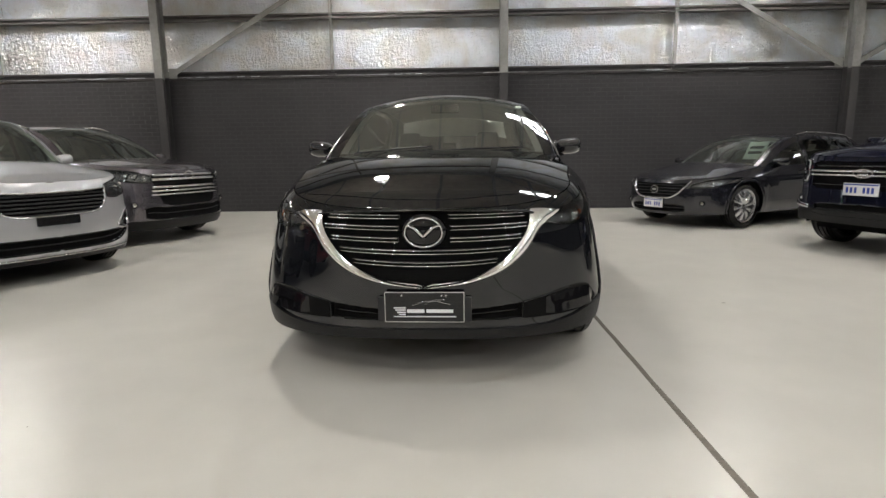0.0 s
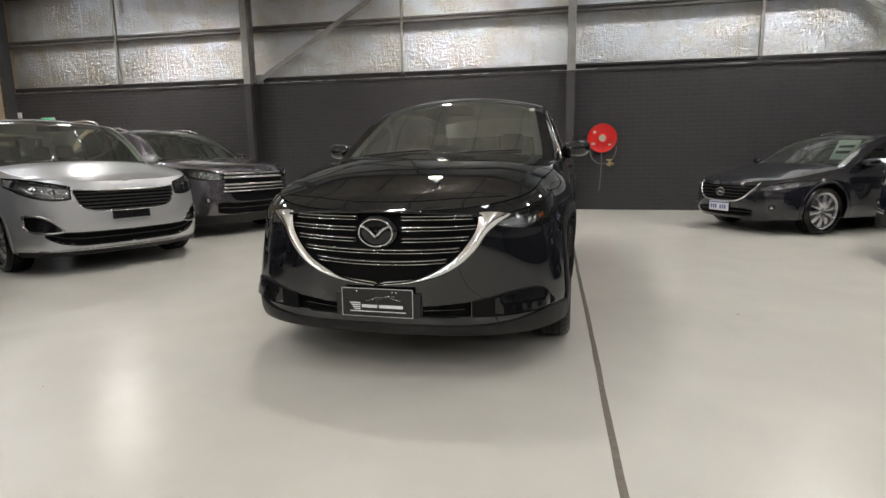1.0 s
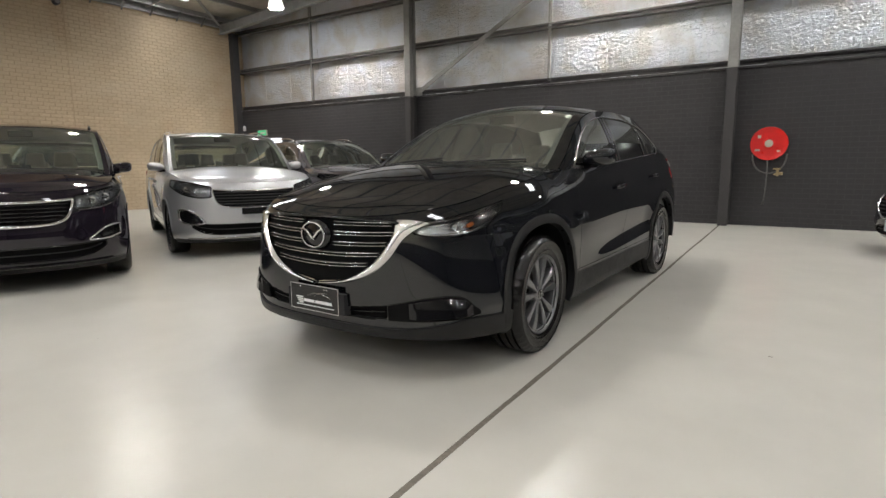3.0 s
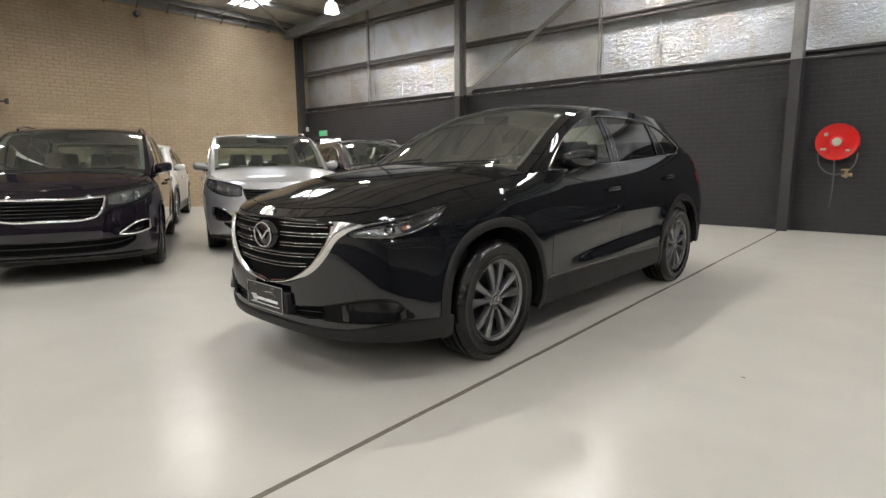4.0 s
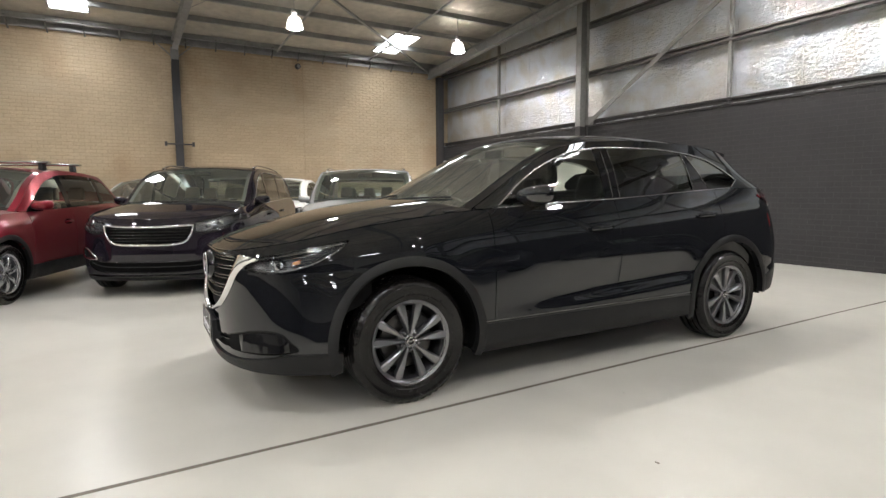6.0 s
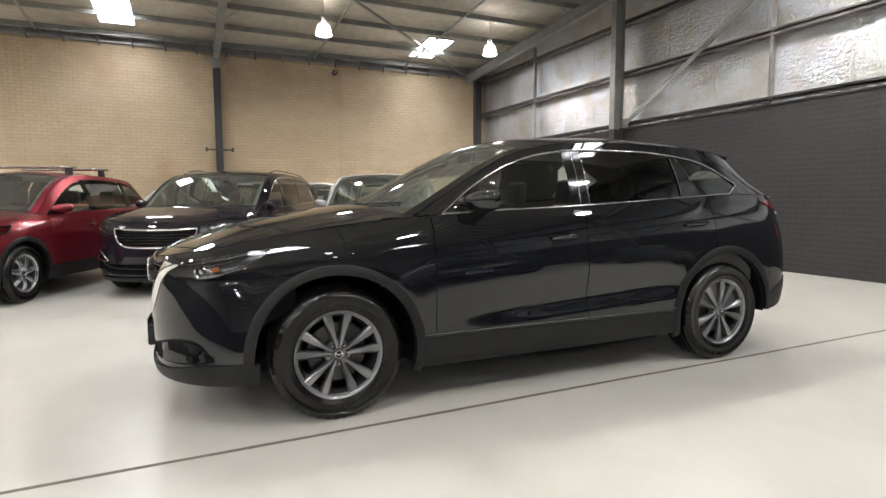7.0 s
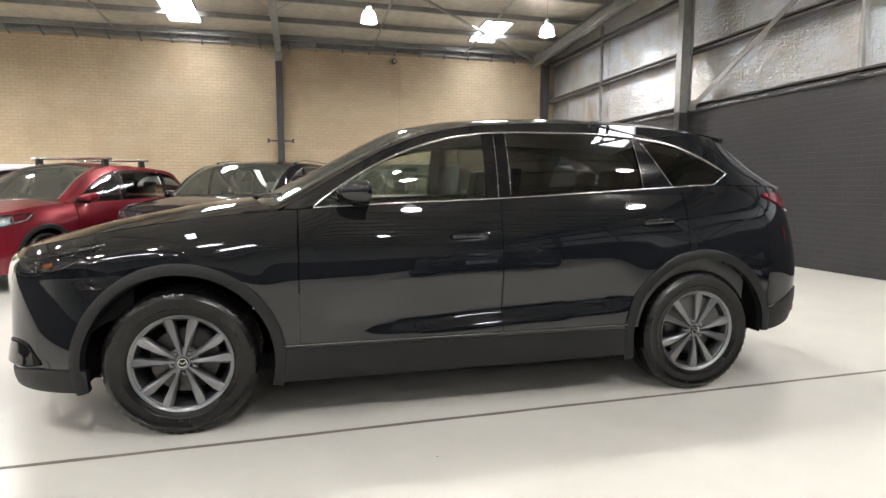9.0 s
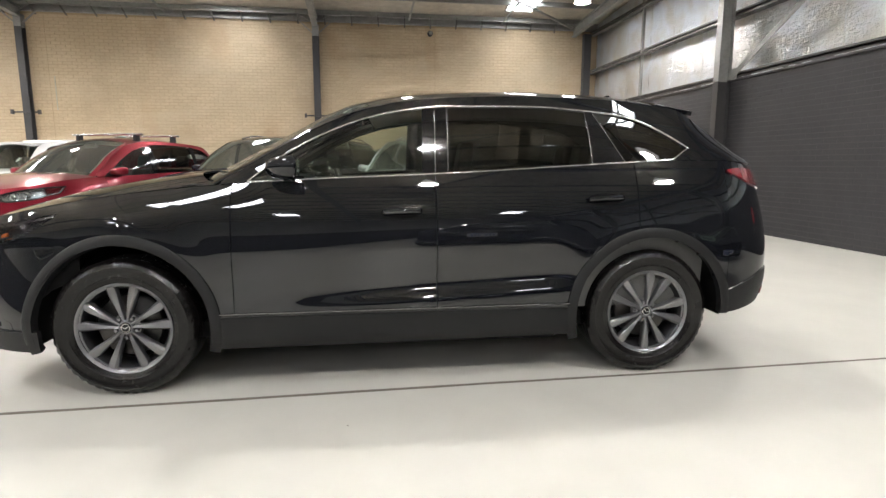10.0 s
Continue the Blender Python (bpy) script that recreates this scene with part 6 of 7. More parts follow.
# ---------------------------------------------------------------- the other cars
def design(L, W, H, wb, fo, hood, belt, cowl, header, boot=0.25, R=0.35, nose_round=0.75, slant=0.4, rail=0.16, **more):
    """The curves of a plain car body from its main sizes; slant is the length of the rear window in plan."""
    y0, y1 = -fo, L - fo
    re = y1 - boot
    rh = re - slant
    b2 = belt + 0.06
    top = H - 0.075
    wt = W - 0.27
    k = dict(
        W=W, y0=y0, y1=y1, wb=wb, R=R, arch=R + 0.045, arch_trim=0.03, track=W - 0.13, flare=0.012, nose_fine=2.0, shoulder=0.06, af=nose_round, nf=2.6, ar=0.55, nr=3.0, sill=0.4, bumper_z=0.55,
        inset=[(0.2, 0.06), (0.35, 0.02), (0.6, 0.004), (0.78, 0.0), (belt - 0.2, 0.008), (belt, 0.05), (belt + 0.15, 0.11)],
        nose=[(0.2, 0.1), (0.3, 0.02), (0.38, 0.008), (0.5, 0.0), (0.65, 0.012), (hood - 0.1, 0.035), (hood, 0.08), (hood + 0.1, 0.15)], front_lean=0.09,
        tail=[(0.25, 0.14), (0.45, 0.02), (0.7, 0.0), (1.0, 0.05), (belt + 0.1, 0.12)],
        zlo=[(y0, 0.2), (-0.4, 0.22), (0.4, 0.22), (wb - 0.4, 0.23), (y1, 0.28)],
        zhi=[(y0, hood), (y0 + 0.15, hood + 0.025), (y0 + 0.45, hood + 0.06), (0.0, (hood + belt) / 2 + 0.04), (cowl, belt - 0.015), (cowl + 0.5, belt), (wb * 0.7, belt + 0.03), (wb + 0.3, b2), (re, b2), (y1, b2 - 0.06)],
        hood_crown=[(y0, 0.0), (y0 + 0.25, 0.04), (0.0, 0.065), (cowl, 0.07)], hood_bow=[(y0, 0.0), (-0.3, -0.03), (cowl, -0.24)],
        cowl=cowl, header=header, rear_header=rh, rear_end=re,
        xt=[(cowl - 0.1, W - 0.13), (cowl + 0.2, W - 0.16), ((cowl + header) / 2, W - 0.21), (header, wt), (wb * 0.7, wt), (rh, wt - 0.03), (re, W - 0.22)],
        zt=[(cowl - 0.1, belt - 0.06), (cowl, belt), (cowl + 0.25 * (header - cowl), belt + 0.28 * (top - belt)), ((cowl + header) / 2, belt + 0.56 * (top - belt)), (header, top - 0.055), (header + 0.4, top - 0.005), (wb * 0.72, top), (rh - 0.3, top - 0.03), (rh, top - 0.07), (re, b2 + 0.01)],
        crown=[(cowl, 0.02), (header, 0.07), (wb * 0.7, 0.065), (rh, 0.05), (re, 0.02)],
        bow=[(cowl - 0.1, -0.28), ((cowl + header) / 2, -0.17), (header, -0.09), (header + 0.5, 0.0), (rh, 0.03), (re, 0.08)],
        dlo=[(cowl + 0.14, belt + 0.01), (cowl + 0.5 * (header - cowl) + 0.1, belt + 0.5 * (top - belt) - 0.03), (header + 0.05, top - 0.135), (header + 0.4, top - 0.066), (wb * 0.75, top - 0.055), (rh - 0.35, top - 0.08), (rh - 0.05, top - 0.15), (rh + 0.12, b2 + 0.09)],
        gaps=(cowl + 0.1, cowl + 1.13, cowl + 2.15), handle_z=belt - 0.17, handle_rise=0.4, lean=0.08,
        glass=[("front_window", cowl, cowl + 1.07, TINT_GLASS), ("rear_side_window", cowl + 1.16, cowl + 2.1, MID_GLASS), ("quarter_window", cowl + 2.16, y1, MID_GLASS)], rear_glass=MID_GLASS,
        pillars=[(cowl + 1.06, cowl + 1.17), (cowl + 2.08, cowl + 2.18)],
        mirror=(W + 0.02, cowl + 0.3, belt + 0.06), bulbs=(0.35, 0.65), taillight=[(y1 - 0.42, belt - 0.06, belt - 0.03), (y1 - 0.25, belt - 0.2, belt), (y1 - 0.06, belt - 0.22, belt)],
    )
    k.update(more)
    return k


def roof_rails(root, s, mat, a, b):
    for sg in (1, -1):
        pts = [(lambda p: Vector((p.x * sg, p.y, p.z)))(s.top(y, 0.9, 0.05 * min(1, 6 * t * (1 - t) + 0.2))) for t, y in zip(spread(0, 1, 20), spread(a, b, 20))]
        bm = bmesh.new()
        sweep(bm, pts, oval(0.03, 0.026, 8), Vector((0, 0, 1)))
        part("roof_rail", bm, mat, root, "roof rail")


def round_fog(root, s, x, z, r=0.04):
    """A small round fog lamp on each side of the bumper."""
    for sg in (1, -1):
        p = s.front(sg * x, z, 0.004)
        bm = bmesh.new()
        lathe(bm, [(0.0, -0.004), (r * 0.72, -0.006), (r * 0.8, -0.012), (r, -0.012), (r * 1.1, 0.006), (r * 1.1, 0.03)], 24, "y")
        lamp = part("fog_lamp", smooth_all(tidy(bm)), GLOSS_BLACK, root, "small round fog lamp", Matrix.Translation(p) @ pose(0, 0, 0, 0, 0, sg * 25))
        bm = bmesh.new()
        lathe(bm, [(0.0, -0.012), (r * 0.4, -0.011), (r * 0.7, -0.005)], 20, "y")
        part("fog_lens", smooth_all(tidy(bm)), CHROME, lamp)


def people_mover(name, place, mat, label, plate_mat, fresh):
    """Two alike people movers, wide grille with mesh and long swept headlights."""
    k = design(5.115, 0.985, 1.74, 3.06, 0.94, 0.95, 1.1, 0.42, 1.3, 0.16, 0.35, slant=0.3,
               grille=[(0.0, 0.634, 0.852), (0.2, 0.636, 0.854), (0.34, 0.646, 0.859), (0.42, 0.67, 0.864), (0.47, 0.715, 0.868), (0.5, 0.785, 0.87), (0.515, 0.84, 0.872)],
               headlight=[(0.535, 0.78, 0.9), (0.64, 0.772, 0.925), (0.74, 0.785, 0.95), (0.83, 0.815, 0.972), (0.89, 0.855, 0.985), (0.93, 0.91, 0.992)], bulbs=(0.36, 0.66),
               intake=[(0.0, 0.3, 0.43), (0.45, 0.302, 0.434), (0.62, 0.325, 0.442), (0.7, 0.36, 0.448), (0.76, 0.405, 0.452)],
               screen=0.945, fog=[(0.62, 0.455, 0.465), (0.67, 0.445, 0.53), (0.73, 0.44, 0.585), (0.79, 0.445, 0.615), (0.85, 0.462, 0.625), (0.885, 0.49, 0.622)] if fresh else [(0.62, 0.472, 0.48), (0.67, 0.467, 0.515), (0.73, 0.466, 0.56), (0.79, 0.472, 0.59), (0.85, 0.488, 0.6), (0.885, 0.502, 0.602)], dlo_trim=SATIN,
               xt=[(0.32, 0.865), (0.62, 0.85), (0.86, 0.83), (1.3, 0.79), (2.1, 0.775), (3.7, 0.755), (4.02, 0.79)],
               crown=[(0.42, 0.02), (1.3, 0.052), (2.1, 0.05), (3.7, 0.04), (4.02, 0.02)])
    root = base(name, place, label, "car")
    s = build_body(root, k, mat, 0.035)
    place_wheels(root, k, wheel_meshes(0.35, 0.235, 0.235, 10, BRIGHT_ALLOY, False, False))
    cabin(root, s, FABRIC if fresh else BEIGE, 3)
    grille_bars(root, s, k["grille"], 6, MATT_BLACK if fresh else GLOSS_BLACK, -0.015, 0.016, SATIN if fresh else CHROME, 0.016 if fresh else 0.026, VOID)
    intake(root, s, k["intake"], VOID, 1)
    intake(root, s, k["fog"], GLOSS_BLACK)
    lo, hi, xa, xb = region(k["fog"])
    for sg in (1, -1):
        xs = spread(xa, xb, 12)
        loop = [s.front(sg * x, hi(x), 0.006) for x in xs] + [s.front(sg * x, lo(x), 0.006) for x in xs[::-1]]
        bm = bmesh.new()
        sweep(bm, loop, oval(0.024 if fresh else 0.02, 0.014, 6), [Vector((0, -1, 0))] * len(loop), True)
        part("fog_lamp_trim", bm, SATIN if fresh else CHROME, root, "bright fog lamp surround")
    lip = patch(lambda y, z: s.side(y, z, 0.01), [s.y0] + [s.y0 + 0.75 * (1 - math.cos(a)) for a in spread(0, 1.2, 24)[1:]], [0.2, 0.225, 0.25], None, 0.03, (0, 0.4, 0.5), True)
    part("bumper_lip", lip, CLADDING, root)
    pts = [s.front(x, 0.262, 0.012) for x in spread(-0.8, 0.8, 36)]
    bm = bmesh.new()
    sweep(bm, pts, oval(0.02, 0.014, 6), [Vector((0, -1, 0))] * len(pts))
    part("bumper_strip", bm, SATIN if fresh else GLOSS_BLACK, root)
    badge(root, s, 0.915, 0.13, 0.06, CHROME, -0.02)
    y = s.front(0, 0.6).y - 0.012
    if fresh:
        part("plate_holder", boxed((-0.19, y - 0.006, 0.55), (0.19, y + 0.02, 0.635), 0.004), PLATE_BLACK, root, "blank black plate holder")
    roof_rails(root, s, SATIN, 1.5, 3.7)
    return root


people_mover("people_mover", pose(-4.63, 5.49, 0, 0, 0, 64.5), SILVER_PAINT, "silver people mover with a black mesh grille and blank plate", PLATE_BLACK, True)
people_mover("people_mover", pose(-4.72, 2.81, 0, 0, 0, 65), PLUM_PAINT, "dark plum people mover with a chrome framed grille", PLATE_BLACK, False)


def grey_suv():
    k = design(4.89, 0.96, 1.69, 2.79, 0.96, 1.0, 1.12, 0.42, 1.28, 0.2, 0.37, slant=0.35,
               grille=[(0.0, 0.52, 0.965), (0.3, 0.52, 0.962), (0.42, 0.54, 0.955), (0.48, 0.64, 0.945), (0.53, 0.8, 0.935), (0.55, 0.86, 0.925)],
               headlight=[(0.56, 0.845, 0.925), (0.64, 0.842, 0.955), (0.74, 0.85, 0.985), (0.84, 0.875, 1.005), (0.9, 0.91, 1.015), (0.925, 0.95, 1.018)], bulbs=(0.2, 0.42, 0.62),
               intake=[(0.0, 0.34, 0.5), (0.4, 0.34, 0.5), (0.56, 0.35, 0.52), (0.66, 0.37, 0.5)], dlo_trim=SATIN)
    root = base("suv", pose(-4.72, 8.12, 0, 0, 0, 70), "graphite grey seven-seat SUV with a broad silver-barred grille", "car")
    s = build_body(root, k, GREY_PAINT, 0.035)
    place_wheels(root, k, wheel_meshes(0.37, 0.24, 0.24, 5, BRIGHT_ALLOY, True, False))
    cabin(root, s, FABRIC, 3)
    gr = grille_bars(root, s, k["grille"], 0, SATIN, -0.008, 0.03, None, 0.016, VOID)
    for z, xm, th in ((0.935, 0.54, 0.034), (0.88, 0.55, 0.036), (0.775, 0.555, 0.03), (0.725, 0.565, 0.026), (0.675, 0.575, 0.022)):
        bm = bmesh.new()
        pts = [s.front(x, z, 0.002) for x in spread(-xm, xm, 24)]
        sweep(bm, pts, oval(th, 0.024, 8), [Vector((0, -1, 0))] * len(pts))
        part("grille_bar", bm, SATIN, gr, "broad satin grille bar")
    intake(root, s, k["intake"], VOID, 1)
    round_fog(root, s, 0.76, 0.55)
    badge(root, s, 0.93, 0.15, 0.1, CHROME, 0.03)
    roof_rails(root, s, SATIN, 1.4, 3.4)
    part("bumper_lip", patch(lambda y, z: s.side(y, z, 0.01), [s.y0] + [s.y0 + 0.75 * (1 - math.cos(a)) for a in spread(0, 1.2, 24)[1:]], [0.2, 0.26, 0.33], None, 0.03, (0, 0.4, 0.5), True), CLADDING, root)
    part("dash_sheet", boxed((0.35, 0.42, s.zhi(0.6) + 0.045), (0.62, 0.6, s.zhi(0.6) + 0.048)), PAPER, root)


grey_suv()


def grey_wagon():
    k = design(4.8, 0.92, 1.475, 2.75, 0.95, 0.73, 0.93, 0.42, 1.28, 0.2, 0.34, slant=0.45, nose_round=0.85, handle_z=0.82,
               grille=[(0.0, 0.45, 0.68), (0.25, 0.46, 0.685), (0.38, 0.51, 0.69), (0.47, 0.6, 0.695), (0.52, 0.66, 0.7)],
               headlight=[(0.56, 0.63, 0.66), (0.66, 0.62, 0.7), (0.76, 0.63, 0.735), (0.84, 0.66, 0.76), (0.88, 0.7, 0.77)], bulbs=(0.4, 0.68),
               intake=[(0.0, 0.25, 0.36), (0.35, 0.25, 0.36), (0.5, 0.27, 0.34)], dlo_trim=None)
    root = base("station_wagon", pose(3.94, 9.3, 0, 0, 0, -62), "dark grey station wagon with silver wheels and a windscreen price sheet", "car")
    s = build_body(root, k, BLUEGREY_PAINT, 0.035)
    place_wheels(root, k, wheel_meshes(0.34, 0.25, 0.225, 10, BRIGHT_ALLOY, False, False))
    cabin(root, s, FABRIC, 2)
    grille_bars(root, s, k["grille"], 5, MATT_BLACK, -0.012, 0.012, None, 0.016, VOID)
    lo, hi, _, xb = region(k["grille"])
    xs = spread(-xb - 0.04, xb + 0.04, 40)
    pts = [s.front(x, lo(min(abs(x), xb)) + (0.06 * max(0, abs(x) - xb) / 0.04), 0.004) for x in xs]
    bm = bmesh.new()
    sweep(bm, pts, oval(0.024, 0.02, 8), [Vector((0, -1, 0))] * len(pts))
    part("chrome_wing", bm, CHROME, root, "chrome strip round the grille")
    badge(root, s, 0.585, 0.14, 0.11, CHROME, 0.012)
    intake(root, s, k["intake"], VOID, 1), round_fog(root, s, 0.71, 0.39, 0.035)
    number_plate(root, s, 0.37, PLATE_BLUE, PLATE_WHITE)
    roof_rails(root, s, SATIN, 1.6, 3.3)
    sheet = part("price_sheet", boxed((-0.17, -0.002, -0.17), (0.17, 0.002, 0.17)), PAPER, root, "pale printed price sheet behind the windscreen")
    sheet.matrix_basis = Matrix.Translation(s.top(1.12, 0.45, -0.19)) @ pose(0, 0, 0, -32, 0, 0)
    for i in range(2):
        part("print_bar", boxed((-0.12, -0.004, 0.03 - 0.1 * i), (0.12, -0.003, 0.08 - 0.1 * i)), STEEL_DARK, sheet)


grey_wagon()


def navy_suv():
    k = design(4.9, 0.96, 1.84, 2.9, 0.92, 1.08, 1.2, 0.45, 1.25, 0.2, 0.39, slant=0.3, nose_round=0.5,
               grille=[(0.0, 0.72, 1.03), (0.4, 0.72, 1.03), (0.58, 0.73, 1.03), (0.63, 0.76, 1.02)],
               headlight=[(0.7, 0.8, 1.04), (0.78, 0.78, 1.05), (0.86, 0.79, 1.06), (0.9, 0.82, 1.06)], bulbs=(0.5,),
               intake=[(0.0, 0.42, 0.56), (0.4, 0.42, 0.56), (0.55, 0.44, 0.54)], dlo_trim=None,
               zlo=[(-1.0, 0.34), (0.4, 0.32), (4.0, 0.35)], sill=0.48)
    root = base("off_road_suv", pose(5.2, 6.42, 0, 0, 0, -69), "dark navy off-road SUV with a wide chrome grille bar", "car")
    s = build_body(root, k, NAVY_PAINT, 0.035)
    place_wheels(root, k, wheel_meshes(0.39, 0.24, 0.255, 6, BRIGHT_ALLOY, False, False))
    cabin(root, s, FABRIC, 2)
    grille_bars(root, s, k["grille"], 3, GLOSS_BLACK, -0.012, 0.02, None, 0.016, VOID)
    for z in (0.922, 0.878):
        pts = [s.front(x, z, 0.006) for x in spread(-0.68, 0.68, 30)]
        bm = bmesh.new()
        sweep(bm, pts, oval(0.024, 0.02, 8), [Vector((0, -1, 0))] * len(pts))
        part("grille_bar", bm, SATIN, root, "satin bar across the grille")
    badge(root, s, 0.9, 0.2, 0.09, CHROME, 0.03)
    intake(root, s, k["intake"], VOID, 1), round_fog(root, s, 0.8, 0.6)
    for sg in (1, -1):
        loop = [s.front(sg * x, z, 0.008) for x, z in ((0.87, 1.035), (0.79, 1.03), (0.715, 1.02), (0.7, 0.97), (0.7, 0.87), (0.715, 0.81), (0.79, 0.795), (0.87, 0.81))]
        bm = bmesh.new()
        sweep(bm, loop, oval(0.026, 0.014, 8), [Vector((0.4 * sg, -1, 0))] * len(loop))
        part("light_strip", bm, SATIN, root, "bright bracket-shaped running light")
        pts = [s.front(sg * x, 0.5 + 0.12 * (x - 0.6), 0.02) for x in spread(0.6, 0.92, 12)]
        bm = bmesh.new()
        sweep(bm, pts, oval(0.05, 0.03, 8), [Vector((0.4 * sg, -1, 0))] * len(pts))
        part("bumper_blade", bm, SATIN, root)
    part("bumper_lip", patch(lambda y, z: s.side(y, z, 0.01), [s.y0] + [s.y0 + 0.5 * (1 - math.cos(a)) for a in spread(0, 1.3, 24)[1:]], [0.34, 0.4, 0.48], None, 0.03, (0, 0.4, 0.5), True), CLADDING, root)
    number_plate(root, s, 0.73, PLATE_BLUE, PLATE_WHITE)


navy_suv()


def red_suv():
    k = design(4.54, 0.92, 1.67, 2.7, 0.92, 0.9, 1.06, 0.42, 1.27, 0.18, 0.355, slant=0.42, nose_round=0.8, clad=CLADDING, arch_trim=0.05,
               grille=[(0.0, 0.58, 0.83), (0.25, 0.6, 0.835), (0.38, 0.65, 0.84), (0.47, 0.75, 0.845), (0.5, 0.8, 0.85)],
               headlight=[(0.54, 0.78, 0.83), (0.64, 0.76, 0.87), (0.74, 0.77, 0.9), (0.83, 0.8, 0.925), (0.87, 0.85, 0.935)], bulbs=(0.4, 0.68),
               intake=[(0.0, 0.34, 0.46), (0.35, 0.34, 0.46), (0.48, 0.36, 0.44)], fog=[(0.64, 0.4, 0.5), (0.7, 0.39, 0.51), (0.78, 0.4, 0.5)], dlo_trim=None, lining=CABIN,
               glass=[("front_window", 0.42, 1.49, TINT_GLASS), ("rear_side_window", 1.58, 2.52, DARK_GLASS), ("quarter_window", 2.58, 3.62, DARK_GLASS)])
    root = base("suv", pose(-4.64, 0.19, 0, 0, 0, 68), "metallic red compact SUV with silver roof racks", "car")
    s = build_body(root, k, RED_PAINT, 0.03)
    place_wheels(root, k, wheel_meshes(0.355, 0.225, 0.225, 7, BRIGHT_ALLOY, False, False))
    cabin(root, s, LEATHER, 2)
    grille_bars(root, s, k["grille"], 5, MATT_BLACK, -0.012, 0.012, None, 0.016, VOID)
    badge(root, s, 0.72, 0.14, 0.11, CHROME, 0.012)
    intake(root, s, k["intake"], VOID, 1), intake(root, s, k["fog"], GLOSS_BLACK)
    for y in (1.5, 2.34):
        z = s.top(y, 0.9).z + 0.108
        rack = base("roof_rack", pose(0, y, 0), "silver roof bar", "roof rack")
        rack.parent = root
        del rack["category"]
        bm = bmesh.new()
        sweep(bm, [(-0.66, 0, z), (-0.3, 0, z + 0.004), (0.3, 0, z + 0.004), (0.66, 0, z)], oval(0.09, 0.038, 10), Vector((0, 0, 1)))
        part("rack_bar", bm, SATIN, rack)
        for sg in (1, -1):
            p = s.top(y, sg * 0.86)
            part("rack_foot", padded((p.x - 0.035, -0.05, p.z - 0.015), (p.x + 0.035, 0.05, z - 0.005), 0.012, 0.3), MATT_BLACK, rack)
    return root


red_suv()


def white_suv(name, place, label, H=1.68, L=4.2, spoiler=False):
    k = design(L, 0.92, H, 2.7, 0.92, 0.93, 1.08, 0.42, 1.27, 0.18, 0.355, slant=0.42, clad=CLADDING, arch_trim=0.05,
               grille=[(0.0, 0.62, 0.85), (0.3, 0.63, 0.855), (0.45, 0.7, 0.86), (0.5, 0.8, 0.865)],
               headlight=[(0.54, 0.78, 0.85), (0.64, 0.77, 0.88), (0.74, 0.78, 0.91), (0.83, 0.81, 0.94), (0.87, 0.85, 0.95)],
               intake=[(0.0, 0.34, 0.46), (0.35, 0.34, 0.46), (0.48, 0.36, 0.44)], fog=[(0.64, 0.4, 0.5), (0.7, 0.39, 0.51), (0.78, 0.4, 0.5)], dlo_trim=None)
    root = base(name, place, label, "car")
    s = build_body(root, k, WHITE_PAINT, 0.045)
    place_wheels(root, k, wheel_meshes(0.355, 0.225, 0.225, 5, BRIGHT_ALLOY, True, False))
    cabin(root, s, FABRIC, 2)
    grille_bars(root, s, k["grille"], 4, MATT_BLACK, -0.012, 0.012, SATIN, 0.016, VOID)
    intake(root, s, k["intake"], VOID, 1), intake(root, s, k["fog"], GLOSS_BLACK)
    badge(root, s, 0.75, 0.12, 0.1, CHROME, 0.012)
    if spoiler:
        rh = k["rear_header"]
        part("roof_spoiler", patch(lambda y, q: (lambda p: Vector((p.x, p.y + y - min(y, rh), p.z - 0.1 * (y - min(y, rh)))))(s.top(min(y, rh), q, 0.012)), spread(rh - 0.15, rh + 0.2, 6), spread(-0.97, 0.97, 16), None, 0.05, (0, rh, 1.2)), WHITE_PAINT, root)


white_suv("suv", pose(-9.2, 5.0, 0, 0, 0, 61), "white SUV parked nose out in the second row")
white_suv("suv", pose(-9.9, 2.3, 0, 0, 0, 65), "white SUV partly hidden behind the plum people mover")
white_suv("suv", pose(-11.2, -0.35, 0, 0, 0, 240), "white SUV parked tail out at the end of the second row", 1.76, 4.6, True)


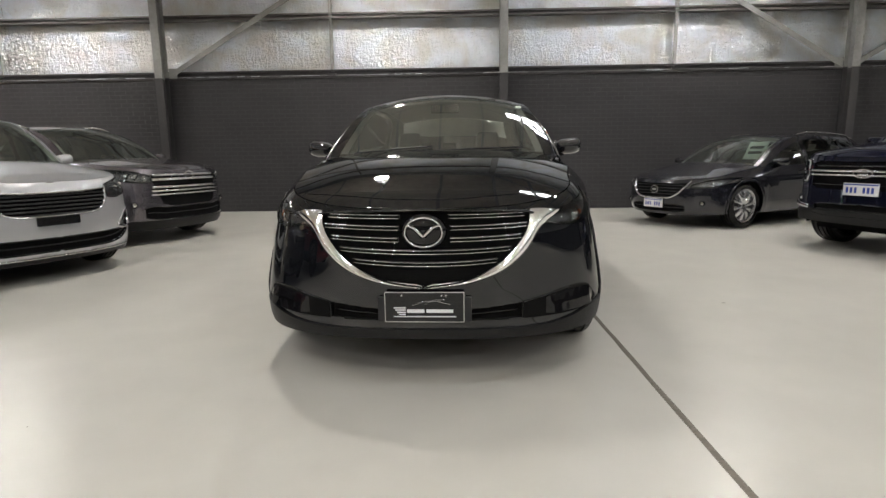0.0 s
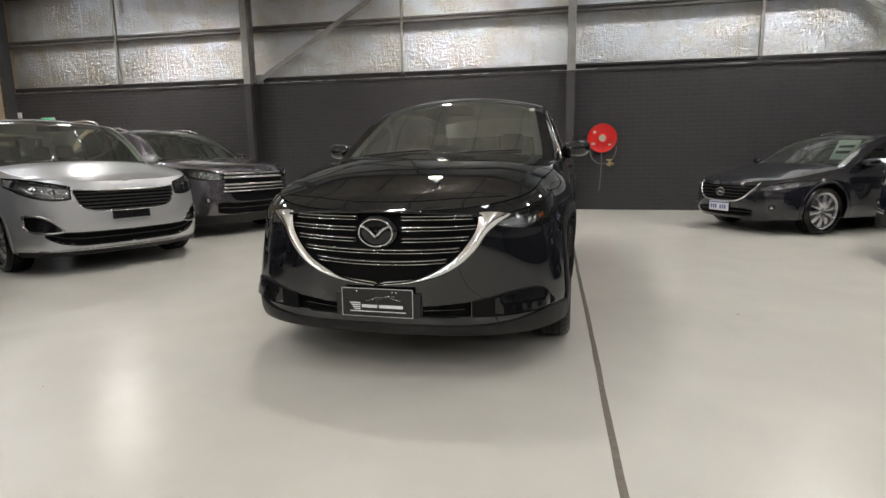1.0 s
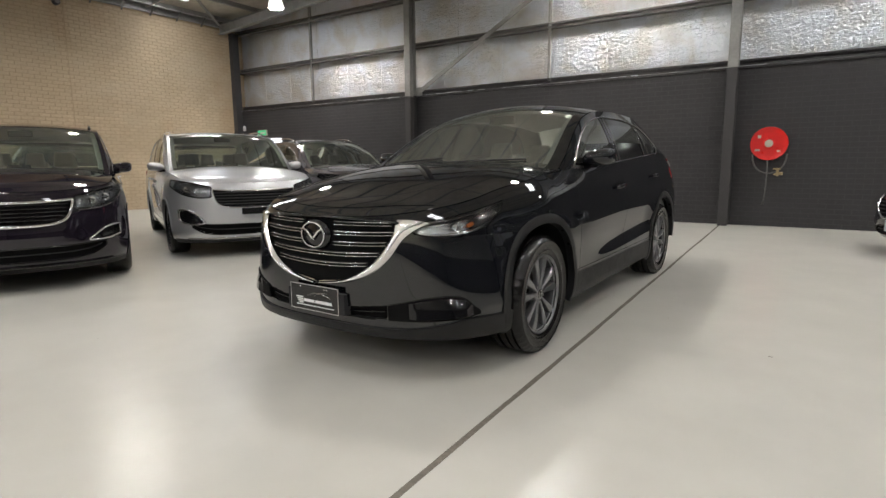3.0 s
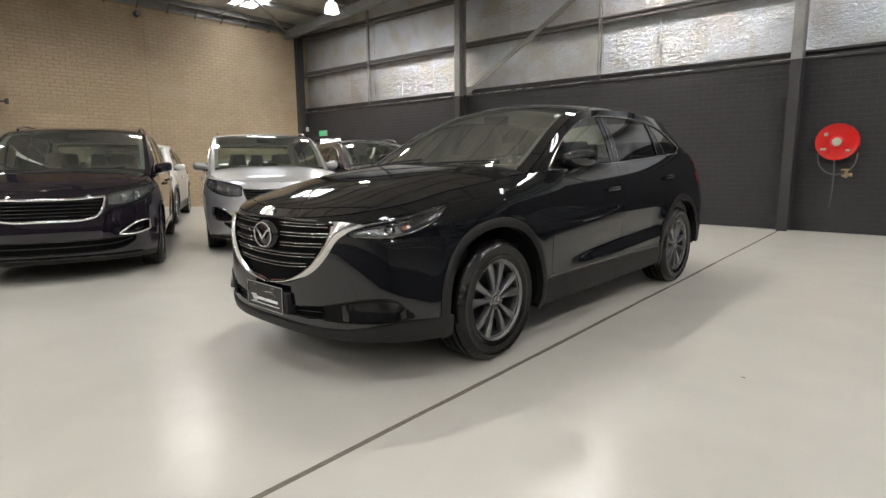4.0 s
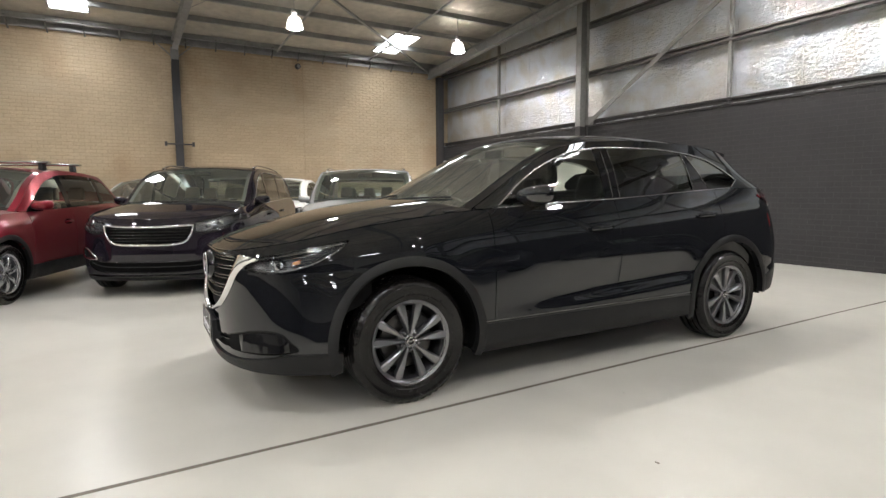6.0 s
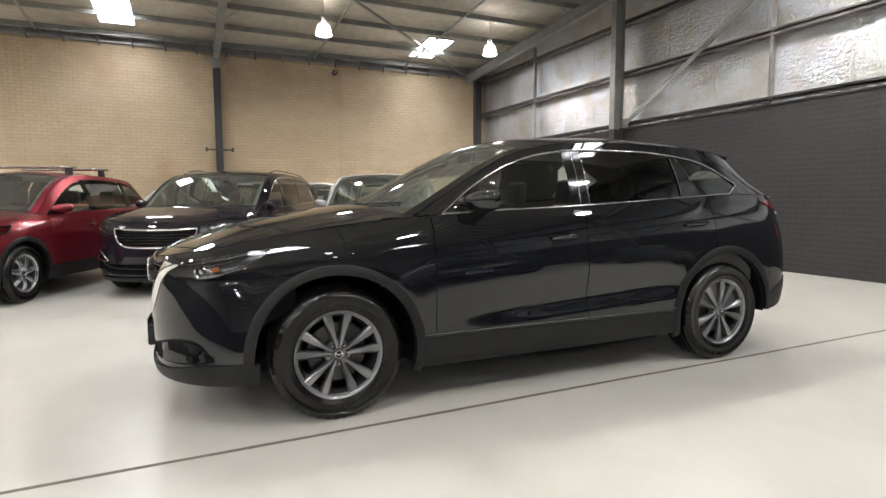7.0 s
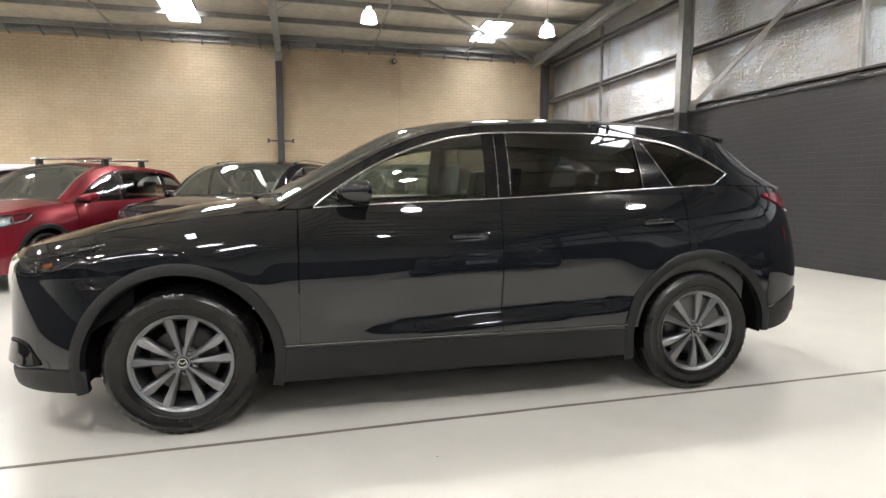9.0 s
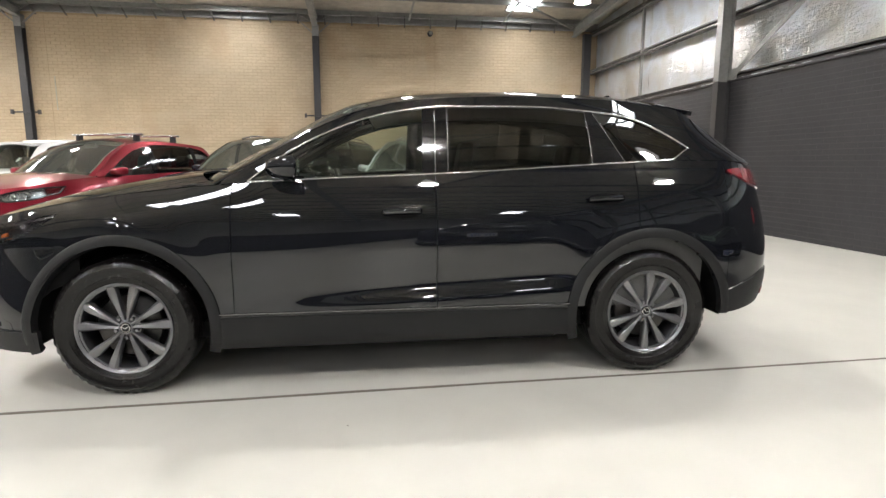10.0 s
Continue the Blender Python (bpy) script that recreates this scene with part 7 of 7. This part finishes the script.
# ---------------------------------------------------------------- bricks, each with its own edges, last of all
def brick_mesh(name, l, h, d, mat):
    bm = bmesh.new()
    e = 0.003
    vs = [bm.verts.new(p) for p in ((0, 0, 0), (l, 0, 0), (l, 0, h), (0, 0, h), (e, -d, e), (l - e, -d, e), (l - e, -d, h - e), (e, -d, h - e))]
    for q in ((4, 5, 6, 7), (0, 1, 5, 4), (1, 2, 6, 5), (2, 3, 7, 6), (3, 0, 4, 7)):
        bm.faces.new([vs[i] for i in q])
    me = bpy.data.meshes.new(name)
    bm.to_mesh(me)
    bm.free()
    me.materials.append(mat)
    return me


def brickwork(parent, turn, start, end, height, mat_one, mat_rest, near, skip, seed, depth=0.003):
    """Stretcher courses: those in the near stretch are bricks of their own, the rest one joined part. turn carries wall axes (along, out, up) to the world."""
    random.seed(seed)
    L, Hh, J = 0.23, 0.076, 0.01
    one = brick_mesh("brick", L, Hh, depth, mat_one)
    verts, faces, count = [], [], 0
    for c in range(int(height / (Hh + J))):
        z = c * (Hh + J)
        u = start - (c % 2) * (L + J) / 2
        while u + L < end:
            a = u
            u += L + J
            if a < start or any(p <= a + L and a <= q and r <= z + Hh and z <= t for p, q, r, t in skip):
                continue
            out = random.uniform(-0.0012, 0.0015)
            if count < 300 and near[0] < a < near[1] and near[2] < z < near[3]:
                ob = new("brick", one)
                ob.parent = parent
                ob.matrix_basis = turn @ pose(a, -out, z)
                count += 1
                continue
            b, e, d = len(verts), 0.003, depth + out
            for p in ((0, 0, 0), (L, 0, 0), (L, 0, Hh), (0, 0, Hh), (e, -d, e), (L - e, -d, e), (L - e, -d, Hh - e), (e, -d, Hh - e)):
                verts.append(tuple(turn @ Vector((a + p[0], p[1], z + p[2]))))
            faces += [tuple(b + i for i in q) for q in ((4, 5, 6, 7), (0, 1, 5, 4), (1, 2, 6, 5), (2, 3, 7, 6), (3, 0, 4, 7))]
    me = bpy.data.meshes.new("brick_courses")
    me.from_pydata(verts, [], faces)
    me.materials.append(mat_rest)
    ob = new("brick_courses", me)
    ob.parent = parent
    tagged(ob, kind="stuff")


brickwork(WALL_N, pose(0, Y1, 0), X0 + 0.02, X1, WALL_TOP, CHAR_BRICK, CHAR_BRICKS, (1.1, 4.2, 0.5, 2.2), [(-12.36, -10.95, 0, 2.0)], 3, 0.0022)
brickwork(WALL_W, Matrix.Translation((X0, 0, 0)) @ pose(0, 0, 0, 0, 0, 90), Y0, Y1 - 0.02, 5.19, CREAM_BRICK, CREAM_BRICKS, (4.0, 8.0, 2.4, 4.3), [], 4, 0.007)
